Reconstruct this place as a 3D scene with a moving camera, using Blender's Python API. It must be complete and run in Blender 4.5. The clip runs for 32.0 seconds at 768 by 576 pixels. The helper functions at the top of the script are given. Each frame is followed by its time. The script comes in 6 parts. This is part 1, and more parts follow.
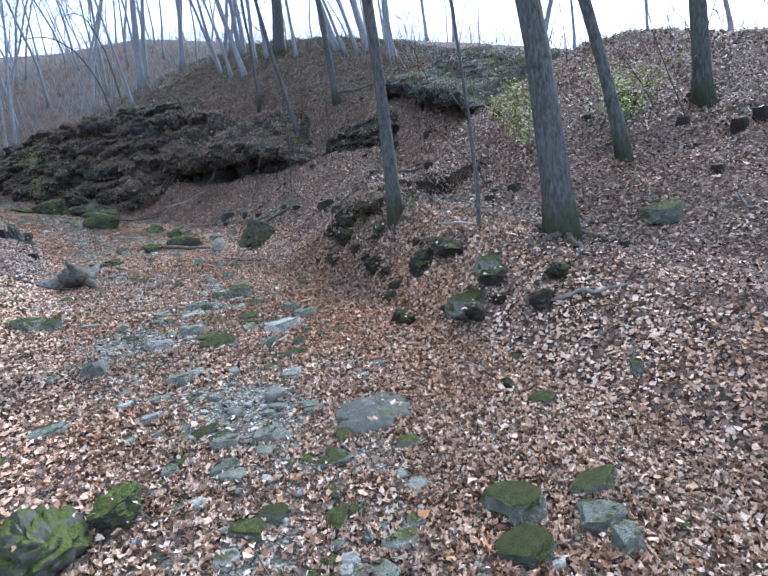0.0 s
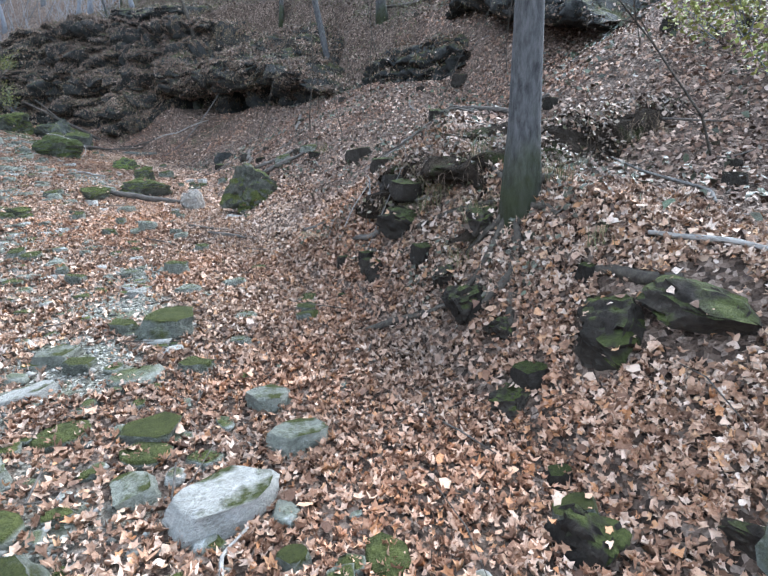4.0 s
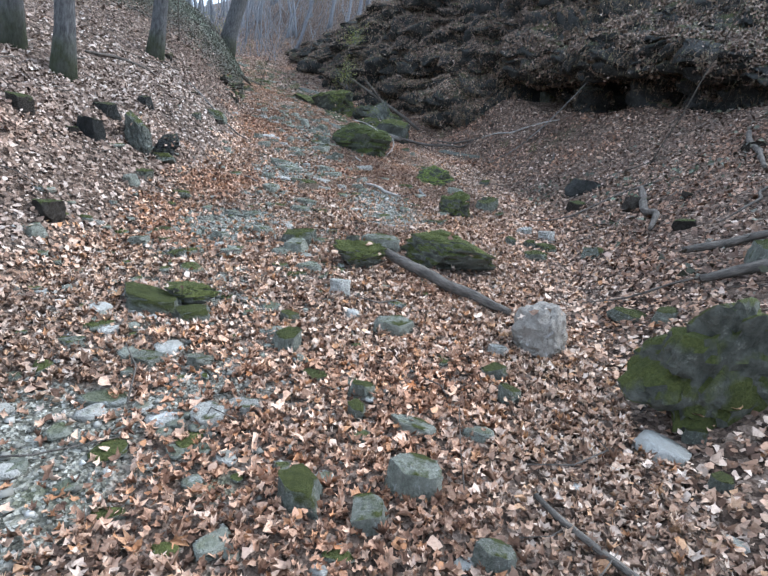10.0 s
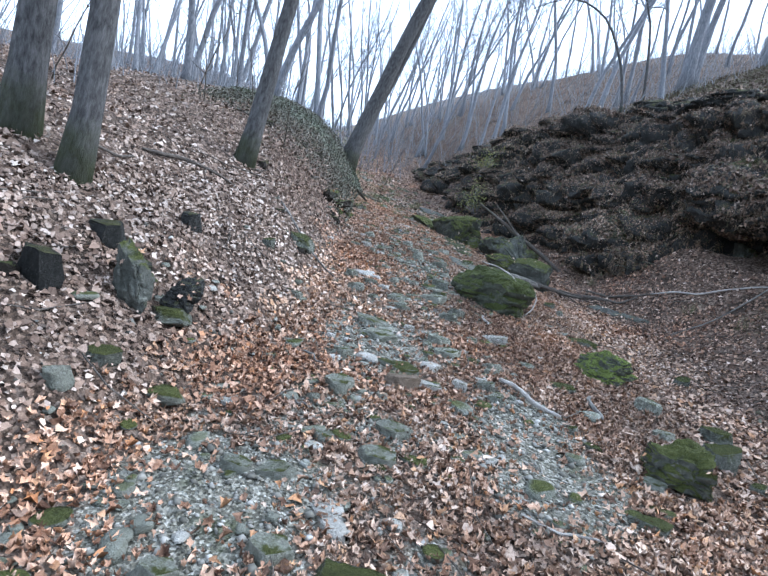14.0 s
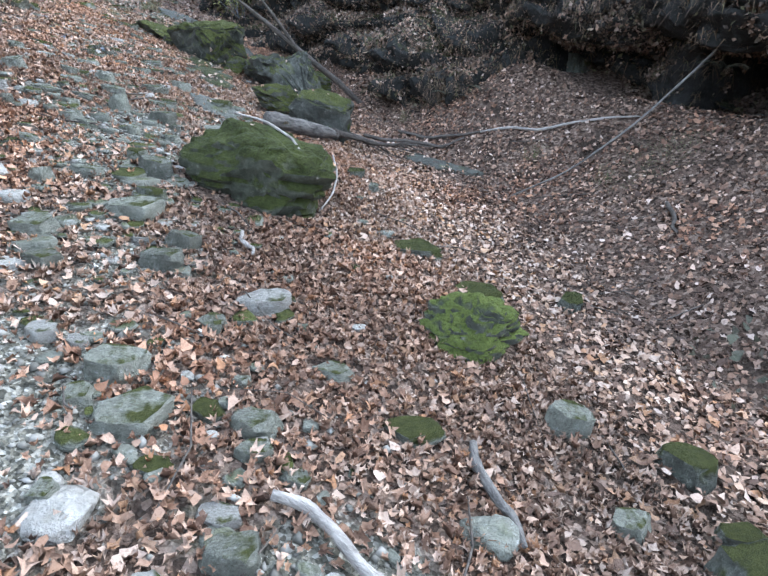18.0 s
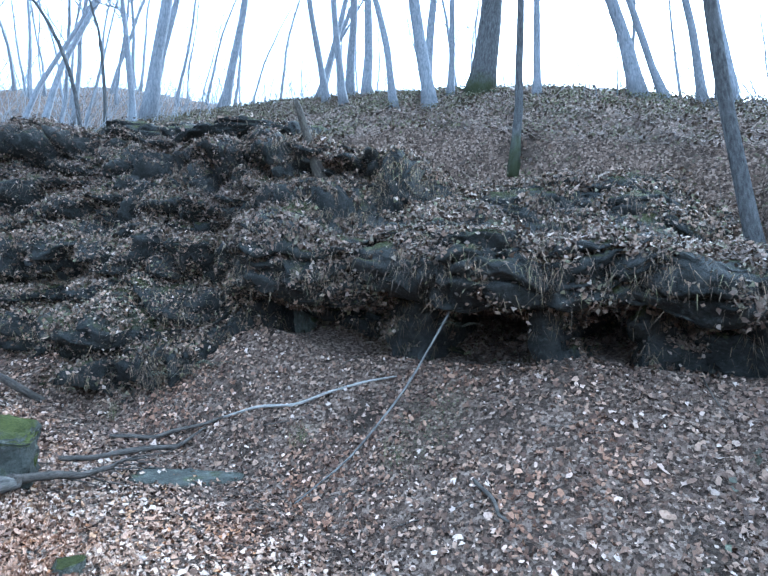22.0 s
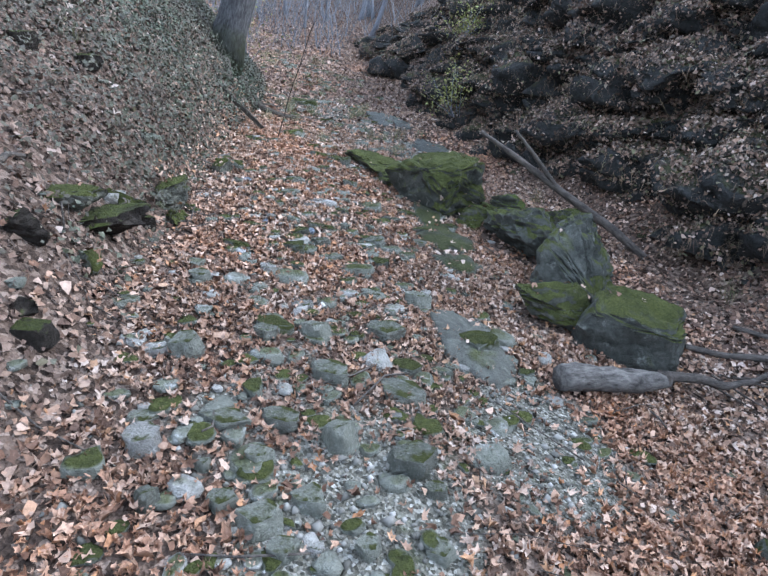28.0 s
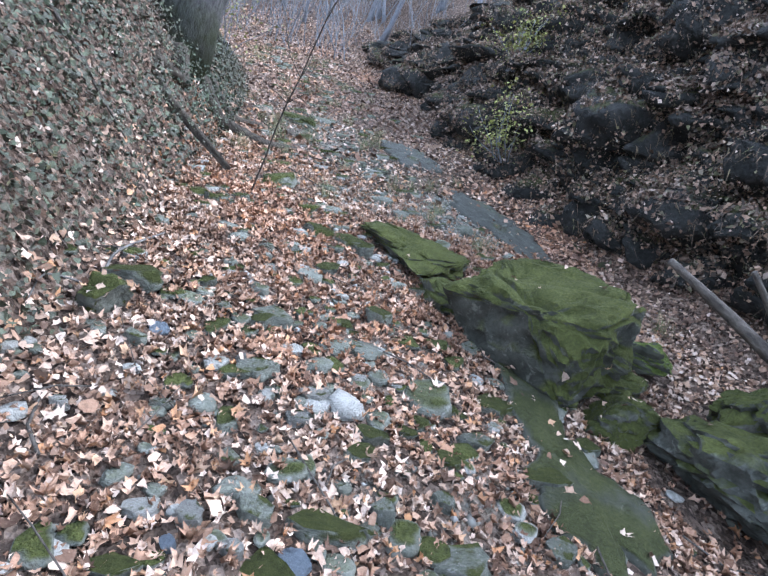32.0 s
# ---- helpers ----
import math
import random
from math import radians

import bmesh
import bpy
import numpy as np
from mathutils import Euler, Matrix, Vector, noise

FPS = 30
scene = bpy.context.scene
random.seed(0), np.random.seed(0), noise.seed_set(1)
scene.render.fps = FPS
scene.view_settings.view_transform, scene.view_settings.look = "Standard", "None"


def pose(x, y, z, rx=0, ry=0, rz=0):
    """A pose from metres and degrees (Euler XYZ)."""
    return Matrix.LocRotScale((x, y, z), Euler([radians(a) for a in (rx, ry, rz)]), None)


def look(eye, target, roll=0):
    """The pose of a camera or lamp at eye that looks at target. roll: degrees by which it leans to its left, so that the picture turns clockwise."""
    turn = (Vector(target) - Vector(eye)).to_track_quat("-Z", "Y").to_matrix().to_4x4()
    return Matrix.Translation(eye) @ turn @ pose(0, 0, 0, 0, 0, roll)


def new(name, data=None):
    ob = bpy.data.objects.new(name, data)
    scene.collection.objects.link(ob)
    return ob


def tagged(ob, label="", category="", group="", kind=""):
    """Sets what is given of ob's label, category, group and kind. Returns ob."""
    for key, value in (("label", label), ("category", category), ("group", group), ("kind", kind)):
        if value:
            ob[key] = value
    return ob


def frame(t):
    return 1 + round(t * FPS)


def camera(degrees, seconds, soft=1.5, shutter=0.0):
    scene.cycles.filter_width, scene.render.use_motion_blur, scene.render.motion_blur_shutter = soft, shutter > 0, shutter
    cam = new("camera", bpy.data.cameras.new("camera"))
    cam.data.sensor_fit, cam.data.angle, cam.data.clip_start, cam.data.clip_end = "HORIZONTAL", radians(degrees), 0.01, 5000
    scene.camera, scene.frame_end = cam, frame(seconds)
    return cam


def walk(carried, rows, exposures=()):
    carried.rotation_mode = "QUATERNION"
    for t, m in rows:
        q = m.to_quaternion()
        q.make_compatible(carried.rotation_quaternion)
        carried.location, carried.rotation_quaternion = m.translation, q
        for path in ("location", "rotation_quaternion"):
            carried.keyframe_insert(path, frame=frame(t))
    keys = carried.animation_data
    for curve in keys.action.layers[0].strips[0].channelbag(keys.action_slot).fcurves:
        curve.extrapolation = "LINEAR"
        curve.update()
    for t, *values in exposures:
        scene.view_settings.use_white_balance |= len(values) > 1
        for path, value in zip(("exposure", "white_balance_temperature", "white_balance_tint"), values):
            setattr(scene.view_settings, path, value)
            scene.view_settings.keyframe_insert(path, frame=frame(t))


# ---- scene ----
cam = camera(71.5, 32.0, soft=1.5)
PATH = [
    (0, (0.002, 0.031, 0.013), (1.056, 1.686, -0.375), -7.6),
    (0.5, (0.213, 0.440, -0.065), (1.311, 2.037, -0.560), -2.9),
    (1, (0.467, 1.066, -0.097), (1.608, 2.619, -0.633), -0.8),
    (1.5, (0.707, 1.492, -0.152), (1.799, 3.056, -0.754), -1.0),
    (2, (0.929, 1.905, -0.089), (1.920, 3.546, -0.660), -1.4),
    (2.5, (1.100, 2.296, 0.001), (2.067, 4.002, -0.395), -3.0),
    (4.5, (1.888, 3.731, -0.098), (2.872, 5.372, -0.682), -1.4),
    (5, (2.164, 4.057, -0.056), (2.992, 5.769, -0.677), -5.8),
    (5.5, (2.197, 4.387, -0.055), (2.915, 6.218, -0.422), -0.4),
    (6, (2.276, 4.984, -0.065), (2.885, 6.865, -0.364), 1.9),
    (6.5, (2.410, 5.432, -0.033), (2.890, 7.294, -0.580), 1.5),
    (7, (2.518, 5.741, -0.003), (2.934, 7.641, -0.468), 1.1),
    (7.5, (2.505, 6.190, -0.004), (2.944, 8.091, -0.446), 1.4),
    (8, (2.620, 6.607, -0.055), (2.589, 8.573, -0.418), -0.0),
    (8.5, (2.468, 7.015, -0.026), (2.209, 8.946, -0.478), 8.2),
    (9, (2.196, 7.411, 0.102), (2.044, 9.350, -0.361), 12.1),
    (9.5, (2.155, 7.702, 0.146), (1.880, 9.607, -0.397), 5.4),
    (10, (2.214, 8.102, 0.218), (2.238, 10.013, -0.373), 4.5),
    (10.5, (2.150, 8.512, 0.260), (2.509, 10.388, -0.334), 7.2),
    (11, (2.170, 8.870, 0.357), (2.530, 10.699, -0.369), 7.0),
    (11.5, (2.293, 9.125, 0.326), (2.538, 11.025, -0.246), 3.1),
    (12, (2.282, 9.416, 0.307), (2.556, 11.311, -0.272), 6.2),
    (12.5, (2.167, 9.897, 0.419), (2.321, 11.828, -0.079), 7.1),
    (13, (2.156, 10.157, 0.479), (1.905, 12.079, -0.011), 5.9),
    (13.5, (2.059, 10.437, 0.526), (1.618, 12.357, 0.177), 9.2),
    (14, (1.825, 10.760, 0.487), (1.419, 12.703, 0.245), 9.7),
    (14.5, (1.675, 11.030, 0.549), (1.512, 12.967, 0.079), 11.2),
    (15, (1.670, 11.334, 0.538), (1.576, 13.299, 0.179), 8.1),
    (15.5, (1.630, 11.937, 0.557), (1.753, 13.871, 0.061), 4.9),
    (17.5, (1.985, 13.173, 0.640), (2.530, 14.936, -0.132), 3.8),
    (18, (1.947, 13.572, 0.617), (2.338, 15.381, -0.140), 8.6),
    (18.5, (1.870, 13.892, 0.680), (2.240, 15.703, -0.085), 9.9),
    (19, (1.911, 14.274, 0.768), (2.195, 16.181, 0.239), 4.1),
    (19.5, (1.965, 14.640, 0.916), (2.335, 16.589, 0.661), 4.7),
    (20, (1.919, 14.772, 0.947), (2.730, 16.599, 0.872), 2.3),
    (20.5, (1.917, 14.969, 1.012), (3.169, 16.522, 1.160), 2.8),
    (21, (1.804, 14.929, 1.105), (3.328, 16.217, 1.236), 3.3),
    (21.5, (1.790, 14.943, 1.097), (3.286, 16.261, 1.243), 3.6),
    (22, (1.847, 14.917, 1.111), (3.166, 16.416, 1.215), 1.9),
    (22.5, (1.983, 14.627, 1.167), (2.436, 16.571, 1.289), -7.7),
    (23, (2.000, 14.631, 1.158), (2.457, 16.576, 1.261), -7.6),
    (23.5, (2.000, 14.633, 1.155), (2.455, 16.578, 1.256), -7.0),
    (24, (1.993, 14.637, 1.158), (2.444, 16.584, 1.238), -6.7),
    (24.5, (1.920, 14.587, 1.146), (2.098, 16.578, 1.073), -4.9),
    (25, (1.828, 14.666, 1.033), (1.730, 16.570, 0.430), 3.6),
    (25.5, (1.757, 14.704, 1.089), (1.436, 16.567, 0.437), 6.5),
    (27.5, (1.141, 15.718, 1.375), (0.916, 17.588, 0.703), 8.1),
    (28, (1.071, 16.177, 1.390), (0.837, 18.044, 0.714), 4.6),
    (28.5, (0.854, 16.588, 1.361), (0.899, 18.482, 0.721), 7.8),
    (29, (0.721, 17.037, 1.425), (0.748, 18.831, 0.542), 7.4),
    (29.5, (0.683, 17.376, 1.514), (0.644, 19.232, 0.771), 4.7),
    (30, (0.551, 17.602, 1.502), (0.595, 19.521, 0.941), 7.1),
    (30.5, (0.384, 17.991, 1.551), (0.390, 19.872, 0.870), 10.4),
    (31, (0.342, 18.292, 1.522), (0.229, 20.195, 0.918), 8.1),
    (31.5, (0.304, 18.661, 1.567), (0.243, 20.530, 0.859), 9.9),
    (32, (0.157, 18.923, 1.565), (0.021, 20.812, 0.923), 11.0),
]
walk(cam, [(t, look(eye, target, roll)) for t, eye, target, roll in PATH], [(0, 1.45, 5050, 9), (1, 1.45, 5200, 9), (2.3, 1.4, 5450, 9), (4.5, 2.1, 5250, 6), (6, 2.2, 5100, 5), (8, 2.1, 5150, 6), (11, 1.45, 5350, 9), (12, 1.55, 5250, 11), (13, 1.6, 5150, 9), (14, 1.6, 5200, 8), (15, 1.6, 5250, 8), (17.5, 2.05, 5300, 9), (18.2, 2.05, 5300, 9), (19, 1.45, 5400, 11), (20, 2.25, 4750, 2), (20.3, 2.35, 4650, 1), (22, 2.45, 4550, 0), (23, 2.0, 4800, 5), (24.2, 1.75, 4900, 7), (25, 1.5, 5150, 11), (28, 1.8, 5150, 11), (29, 1.8, 5250, 12), (30, 1.95, 5150, 12), (32, 2.1, 5150, 12)])

# ---- light: high thin overcast, soft sun from ahead and to the side ----
world = bpy.data.worlds.new("world")
scene.world = world
world.use_nodes = True
wn = world.node_tree.nodes
sky = wn.new("ShaderNodeTexSky")
sky.sky_type = "NISHITA"
sky.sun_disc = False
sky.sun_elevation, sky.sun_rotation = radians(36), radians(70)
sky.air_density, sky.dust_density, sky.ozone_density = 1.0, 3.0, 1.0
haze = wn.new("ShaderNodeMix")
haze.data_type = "RGBA"
haze.inputs["Factor"].default_value = 0.65
haze.inputs["B"].default_value = (9.5, 10.0, 10.6, 1)
world.node_tree.links.new(sky.outputs[0], haze.inputs["A"])
world.node_tree.links.new(haze.outputs["Result"], wn["Background"].inputs["Color"])
wn["Background"].inputs["Strength"].default_value = 0.105
sun = new("sun", bpy.data.lights.new("sun", "SUN"))
sun.data.energy, sun.data.angle, sun.data.color = 2.4, radians(28), (1.0, 0.96, 0.9)
sun.matrix_world = look((0, 0, 30), (-30 * math.sin(radians(70)), -30 * math.cos(radians(70)), 30 - 30 * math.tan(radians(36))))


# ---- the lie of the land ----
def knots(y, table):
    """A smooth curve through (y, value) pairs."""
    ys, vs = zip(*table)
    return (np.interp(y - 0.7, ys, vs) + 2 * np.interp(y, ys, vs) + np.interp(y + 0.7, ys, vs)) / 4


BED_X = [(-6, 0.6), (0, 1.3), (5, 1.8), (10, 1.9), (15, 1.9), (18, 1.45), (20, 0.9), (22, 0.2), (25, -0.9), (30, -3.0), (45, -10), (80, -26)]
BED_Z = [(-6, -2.3), (0, -1.8), (3, -1.5), (5, -1.28), (7, -1.13), (9.7, -0.97), (12, -0.8), (14.5, -0.58), (16, -0.42), (18, -0.05),
         (19.5, 0.08), (20.4, 0.28), (22, 0.5), (24.7, 0.85), (28, 1.4), (34, 2.6), (45, 5.8), (80, 11)]
BED_TILT = [(8, 0.03), (13, 0.05), (16, 0.12), (18, 0.2), (24, 0.18), (30, 0.05)]
LEFT_EDGE = [(0, 2.8), (5, 2.5), (9, 1.6), (13, 1.5), (17, 1.75), (19, 1.9), (21, 1.85), (23, 1.6), (25, 1.4), (27, 1.3), (40, 2)]
LEFT_RISE = [(0, 0.3), (6, 0.4), (10, 0.55), (14, 0.64), (17, 0.72), (19, 1.15), (21, 1.5), (24, 1.7), (26, 1.2), (29, 0.8), (40, 0.5)]
LEFT_TOP = [(0, 1.5), (8, 1.6), (14, 1.5), (18, 1.5), (22, 1.75), (26, 2.1), (40, 2.5)]
RIGHT_EDGE = [(0, 1.6), (4, 1.4), (8, 1.4), (10, 1.6), (12, 1.8), (15, 2.4), (18, 2.9), (20, 2.9), (22, 2.6), (24, 2.4), (27, 2.2), (40, 2.5)]
TALUS = [(0, 0.4), (3, 0.6), (5.2, 1.2), (6.8, 1.1), (8.5, 0.42), (12, 0.5), (18, 0.55), (20, 0.6), (22, 0.45), (30, 0.4)]
TALUS_W = [(0, 1.2), (3, 1.0), (5.2, 0.75), (6.8, 0.85), (8.5, 2.4), (12, 3.6), (15, 2.8), (18, 1.7), (20, 1.3), (22, 0.9), (25, 0.6), (40, 0.6)]
CLIFF = [(7, 0), (9, 0.15), (12, 0.6), (15, 1.2), (18, 1.9), (20, 2.3), (22, 2.35), (25, 2.1), (28, 1.6), (34, 0.6), (45, 0.1)]
HILL = [(0, 0.31), (5, 0.35), (8.5, 0.45), (12, 0.52), (18, 0.54), (21, 0.5), (25, 0.48), (34, 0.47), (60, 0.4)]
CREST_X = [(-6, 11.0), (5, 11.0), (12, 11.2), (18, 11.6), (24, 11.4), (30, 11.5), (45, 9), (80, 0)]


def lumps(x, y, size, seed=0.0):
    """Smooth unevenness of about +-1, from a few crossing waves."""
    a = x / size * 6.28
    b = y / size * 6.28
    return (np.sin(a * 0.83 + b * 0.41 + seed) + np.sin(-a * 0.37 + b * 0.91 + 1.7 * seed + 2) + np.sin(a * 1.63 - b * 0.72 + 0.6 * seed)
            + np.sin(a * 0.52 + b * 1.71 + 2.3 * seed + 4)) / 4


def leaf_pile(x, y):
    """Leaves heaped at the mouths of the hollows under the ledge."""
    away = x - knots(y, BED_X) - knots(y, RIGHT_EDGE) - knots(y, TALUS_W)
    heap = 0.15 * np.exp(-((y - 18.2) / 1.9) ** 4) + 0.3 * np.exp(-((y - 20.35) / 0.5) ** 2) + 0.08 * np.exp(-((y - 17.4) / 0.3) ** 2)
    return heap * np.exp(-(np.minimum(away - 0.1, 0) / 0.85) ** 2) * (away < 1.4)


def ground(x, y):
    """Height of the ground, for arrays or numbers."""
    x, y = np.asarray(x, float), np.asarray(y, float)
    u = x - knots(y, BED_X)
    bed, left, right = knots(y, BED_Z), knots(y, LEFT_EDGE), knots(y, RIGHT_EDGE)
    z = bed - knots(y, BED_TILT) * np.clip(u, -left, right * 0.7)
    over = np.maximum(-u - left, 0)
    rise, top = knots(y, LEFT_RISE), knots(y, LEFT_TOP)
    z = z + top * np.tanh(over * rise / top) + 0.06 * over
    v = np.maximum(u - right, 0)
    tw = knots(y, TALUS_W)
    up = knots(y, TALUS) * np.minimum(v, tw)
    deep = 1.0 + 0.9 * np.clip((y - 16.0) / 0.6, 0, 1) * np.clip((21.4 - y) / 0.6, 0, 1)
    step = np.clip((v - tw - deep) / 0.6, 0, 1)
    up = up + knots(y, CLIFF) * step
    beyond = np.maximum(v - tw - 0.9, 0)
    reach = np.maximum(knots(y, CREST_X) - (x - beyond), 2.0)
    soft = np.where(beyond < reach, beyond - 0.22 * beyond ** 2 / reach, reach * 0.78 + 0.56 * (1 - np.exp(-np.maximum(beyond - reach, 0))) - 0.02 * np.maximum(beyond - reach, 0))
    up = up + knots(y, HILL) * 1.26 * soft
    z = z + up
    z = z + leaf_pile(x, y)
    rough = np.clip(0.4 + 0.25 * (over + v), 0.4, 1.6)
    z = z + rough * (0.05 * lumps(x, y, 1.9) + 0.025 * lumps(x, y, 0.7, 3.0)) + 0.012 * lumps(x, y, 0.27, 5.0)
    return z


# ---- materials ----
class Nodes:
    """A short way to write a node material."""

    def __init__(self, name):
        self.mat = bpy.data.materials.new(name)
        self.mat.use_nodes = True
        self.tree = self.mat.node_tree
        self.shader = self.tree.nodes["Principled BSDF"]
        self.place = self.add("ShaderNodeTexCoord").outputs["Object"]

    def add(self, kind, **inputs):
        node = self.tree.nodes.new(kind)
        for key, value in inputs.items():
            self.put(node.inputs[key.replace("_", " ")], value)
        return node

    def put(self, socket, value):
        if isinstance(value, bpy.types.NodeSocket):
            self.tree.links.new(value, socket)
        else:
            socket.default_value = value

    def noise(self, scale, detail=4.0, rough=0.6, where=None):
        return self.add("ShaderNodeTexNoise", Vector=where or self.place, Scale=scale, Detail=detail, Roughness=rough).outputs["Fac"]

    def cells(self, scale, output="Color", where=None):
        return self.add("ShaderNodeTexVoronoi", Vector=where or self.place, Scale=scale).outputs[output]

    def ramp(self, fac, stops):
        node = self.add("ShaderNodeValToRGB", Fac=fac)
        band = node.color_ramp
        while len(band.elements) < len(stops):
            band.elements.new(0.5)
        for e, (at, colour) in zip(band.elements, stops):
            e.position, e.color = at, (*colour, 1)
        return node.outputs["Color"]

    def mix(self, fac, a, b, kind="MIX"):
        node = self.add("ShaderNodeMix")
        node.data_type, node.blend_type = "RGBA", kind
        self.put(node.inputs["Factor"], fac)
        for key, value in (("A", a), ("B", b)):
            self.put(node.inputs[key], value if isinstance(value, bpy.types.NodeSocket) else (*value, 1))
        return node.outputs["Result"]

    def math(self, kind, a, b=0.0, clamp=False):
        node = self.add("ShaderNodeMath")
        node.operation, node.use_clamp = kind, clamp
        self.put(node.inputs[0], a)
        self.put(node.inputs[1], b)
        return node.outputs[0]

    def band(self, fac, low, high):
        node = self.add("ShaderNodeMapRange", Value=fac, From_Min=low, From_Max=high)
        node.clamp = True
        return node.outputs["Result"]

    def facing_up(self):
        normal = self.add("ShaderNodeNewGeometry").outputs["Normal"]
        return self.add("ShaderNodeSeparateXYZ", Vector=normal).outputs["Z"]

    def island(self):
        return self.add("ShaderNodeNewGeometry").outputs["Random Per Island"]

    def each(self):
        return self.add("ShaderNodeObjectInfo").outputs["Random"]

    def bump(self, height, strength=0.5, distance=0.02):
        self.put(self.shader.inputs["Normal"], self.add("ShaderNodeBump", Height=height, Strength=strength, Distance=distance).outputs[0])

    def done(self, colour, roughness=0.9, gloss=0.3):
        self.put(self.shader.inputs["Base Color"], colour if isinstance(colour, bpy.types.NodeSocket) else (*colour, 1))
        self.put(self.shader.inputs["Roughness"], roughness)
        self.put(self.shader.inputs["Specular IOR Level"], gloss)
        return self.mat


def soil_material():
    n = Nodes("leaf_mould")
    chips = n.cells(38)
    value = n.add("ShaderNodeSeparateColor", Color=chips).outputs[0]
    litter = n.ramp(value, [(0.0, (0.035, 0.025, 0.019)), (0.35, (0.09, 0.062, 0.045)), (0.7, (0.165, 0.117, 0.088)), (1.0, (0.29, 0.22, 0.172))])
    earth = n.ramp(n.noise(9), [(0.3, (0.024, 0.018, 0.013)), (0.7, (0.065, 0.048, 0.036))])
    base = n.mix(n.band(n.noise(1.3, 5), 0.3, 0.46), earth, litter)
    grit = n.add("ShaderNodeSeparateColor", Color=n.cells(75)).outputs[0]
    silt = n.ramp(grit, [(0.0, (0.055, 0.052, 0.04)), (0.4, (0.135, 0.127, 0.1)), (0.8, (0.24, 0.228, 0.187)), (1.0, (0.4, 0.385, 0.335))])
    silt = n.mix(n.band(n.noise(3.1, 6), 0.56, 0.72), silt, n.ramp(n.noise(50, 4), [(0.3, (0.05, 0.055, 0.03)), (0.7, (0.125, 0.135, 0.075))]))
    share = n.add("ShaderNodeAttribute")
    share.attribute_name = "gravel_share"
    base = n.mix(n.band(n.math("ADD", share.outputs["Fac"], n.math("MULTIPLY", n.noise(14, 4), 0.4)), 0.45, 0.7), base, silt)
    grain = n.math("ADD", n.noise(60, 3), n.cells(60, "Distance"))
    n.bump(grain, 0.8, 0.03)
    return n.done(base, 0.95, 0.15)


def leaf_material(name, stops, rough=0.7, patchy=0.5, warm=0.0):
    n = Nodes(name)
    tone = n.ramp(n.island(), stops)
    blotch = n.noise(38, 5, 0.7)
    tone = n.mix(n.band(blotch, 0.5, 0.72), tone, n.mix(0.62, tone, (0.075, 0.04, 0.024)))
    tone = n.mix(n.band(blotch, 0.46, 0.3), tone, n.mix(0.22, tone, (0.66, 0.52, 0.4)))
    tone = n.mix(n.band(n.noise(1.7, 4, 0.65), 0.5, 0.66), tone, n.mix(patchy, tone, (0.07, 0.045, 0.032)))
    tone = n.mix(n.band(n.noise(0.35, 3), 0.4, 0.68), tone, n.mix(0.6, tone, (0.09, 0.06, 0.045)))
    tone = n.mix(n.math("MULTIPLY", n.band(n.noise(0.55, 4, 0.6), 0.46, 0.64), warm), tone, n.mix(0.8, tone, (1.0, 0.63, 0.38), "MULTIPLY"))
    n.bump(n.noise(70, 4, 0.7), 0.7, 0.012)
    return n.done(tone, rough, 0.35)


def rock_material(name, low, high, moss=0.5, wet=0.85, moss_tone=((0.032, 0.037, 0.012), (0.112, 0.122, 0.034)), fine=1.0):
    n = Nodes(name)
    where = n.add("ShaderNodeMapping", Vector=n.place, Scale=(fine, fine, fine)).outputs[0]
    broad, grit = n.noise(3.5, 9, 0.75, where), n.noise(26, 6, 0.75, where)
    stone = n.ramp(n.math("ADD", n.math("MULTIPLY", broad, 0.6), n.math("MULTIPLY", grit, 0.4)), [(0.36, low), (0.5, tuple((a + b) / 2 for a, b in zip(low, high))), (0.62, high)])
    shade = n.math("ADD", 0.7, n.math("MULTIPLY", n.each(), 0.6))
    stone = n.mix(1.0, stone, n.add("ShaderNodeCombineColor", Red=shade, Green=shade, Blue=shade).outputs[0], "MULTIPLY")
    lichen = n.band(n.noise(12, 7, 0.75, where), 0.57, 0.64)
    stone = n.mix(n.math("MULTIPLY", lichen, 0.5), stone, tuple(min(1.7 * v + 0.015, 0.5) for v in high))
    relief = n.math("ADD", n.math("MULTIPLY", broad, 1.2), n.math("MULTIPLY", grit, 0.8))
    if moss:
        tuft = n.noise(70, 4, 0.8, where)
        green = n.ramp(n.math("ADD", n.math("MULTIPLY", tuft, 0.6), n.math("MULTIPLY", n.noise(7, 4, 0.6, where), 0.4)),
                       [(0.36, moss_tone[0]), (0.52, tuple((a + b) / 2 for a, b in zip(*moss_tone))), (0.66, moss_tone[1])])
        cover = n.math("ADD", n.math("MULTIPLY", n.facing_up(), 0.62), n.math("MULTIPLY", n.noise(2.6, 6, 0.6, where), 1.35))
        cover = n.band(cover, 1.42 - moss * 0.58, 1.60 - moss * 0.58)
        stone = n.mix(cover, stone, green)
        relief = n.math("ADD", relief, n.math("MULTIPLY", cover, n.math("ADD", 0.3, tuft)))
    n.bump(relief, 0.85, 0.035 / fine)
    return n.done(stone, wet, 0.14)


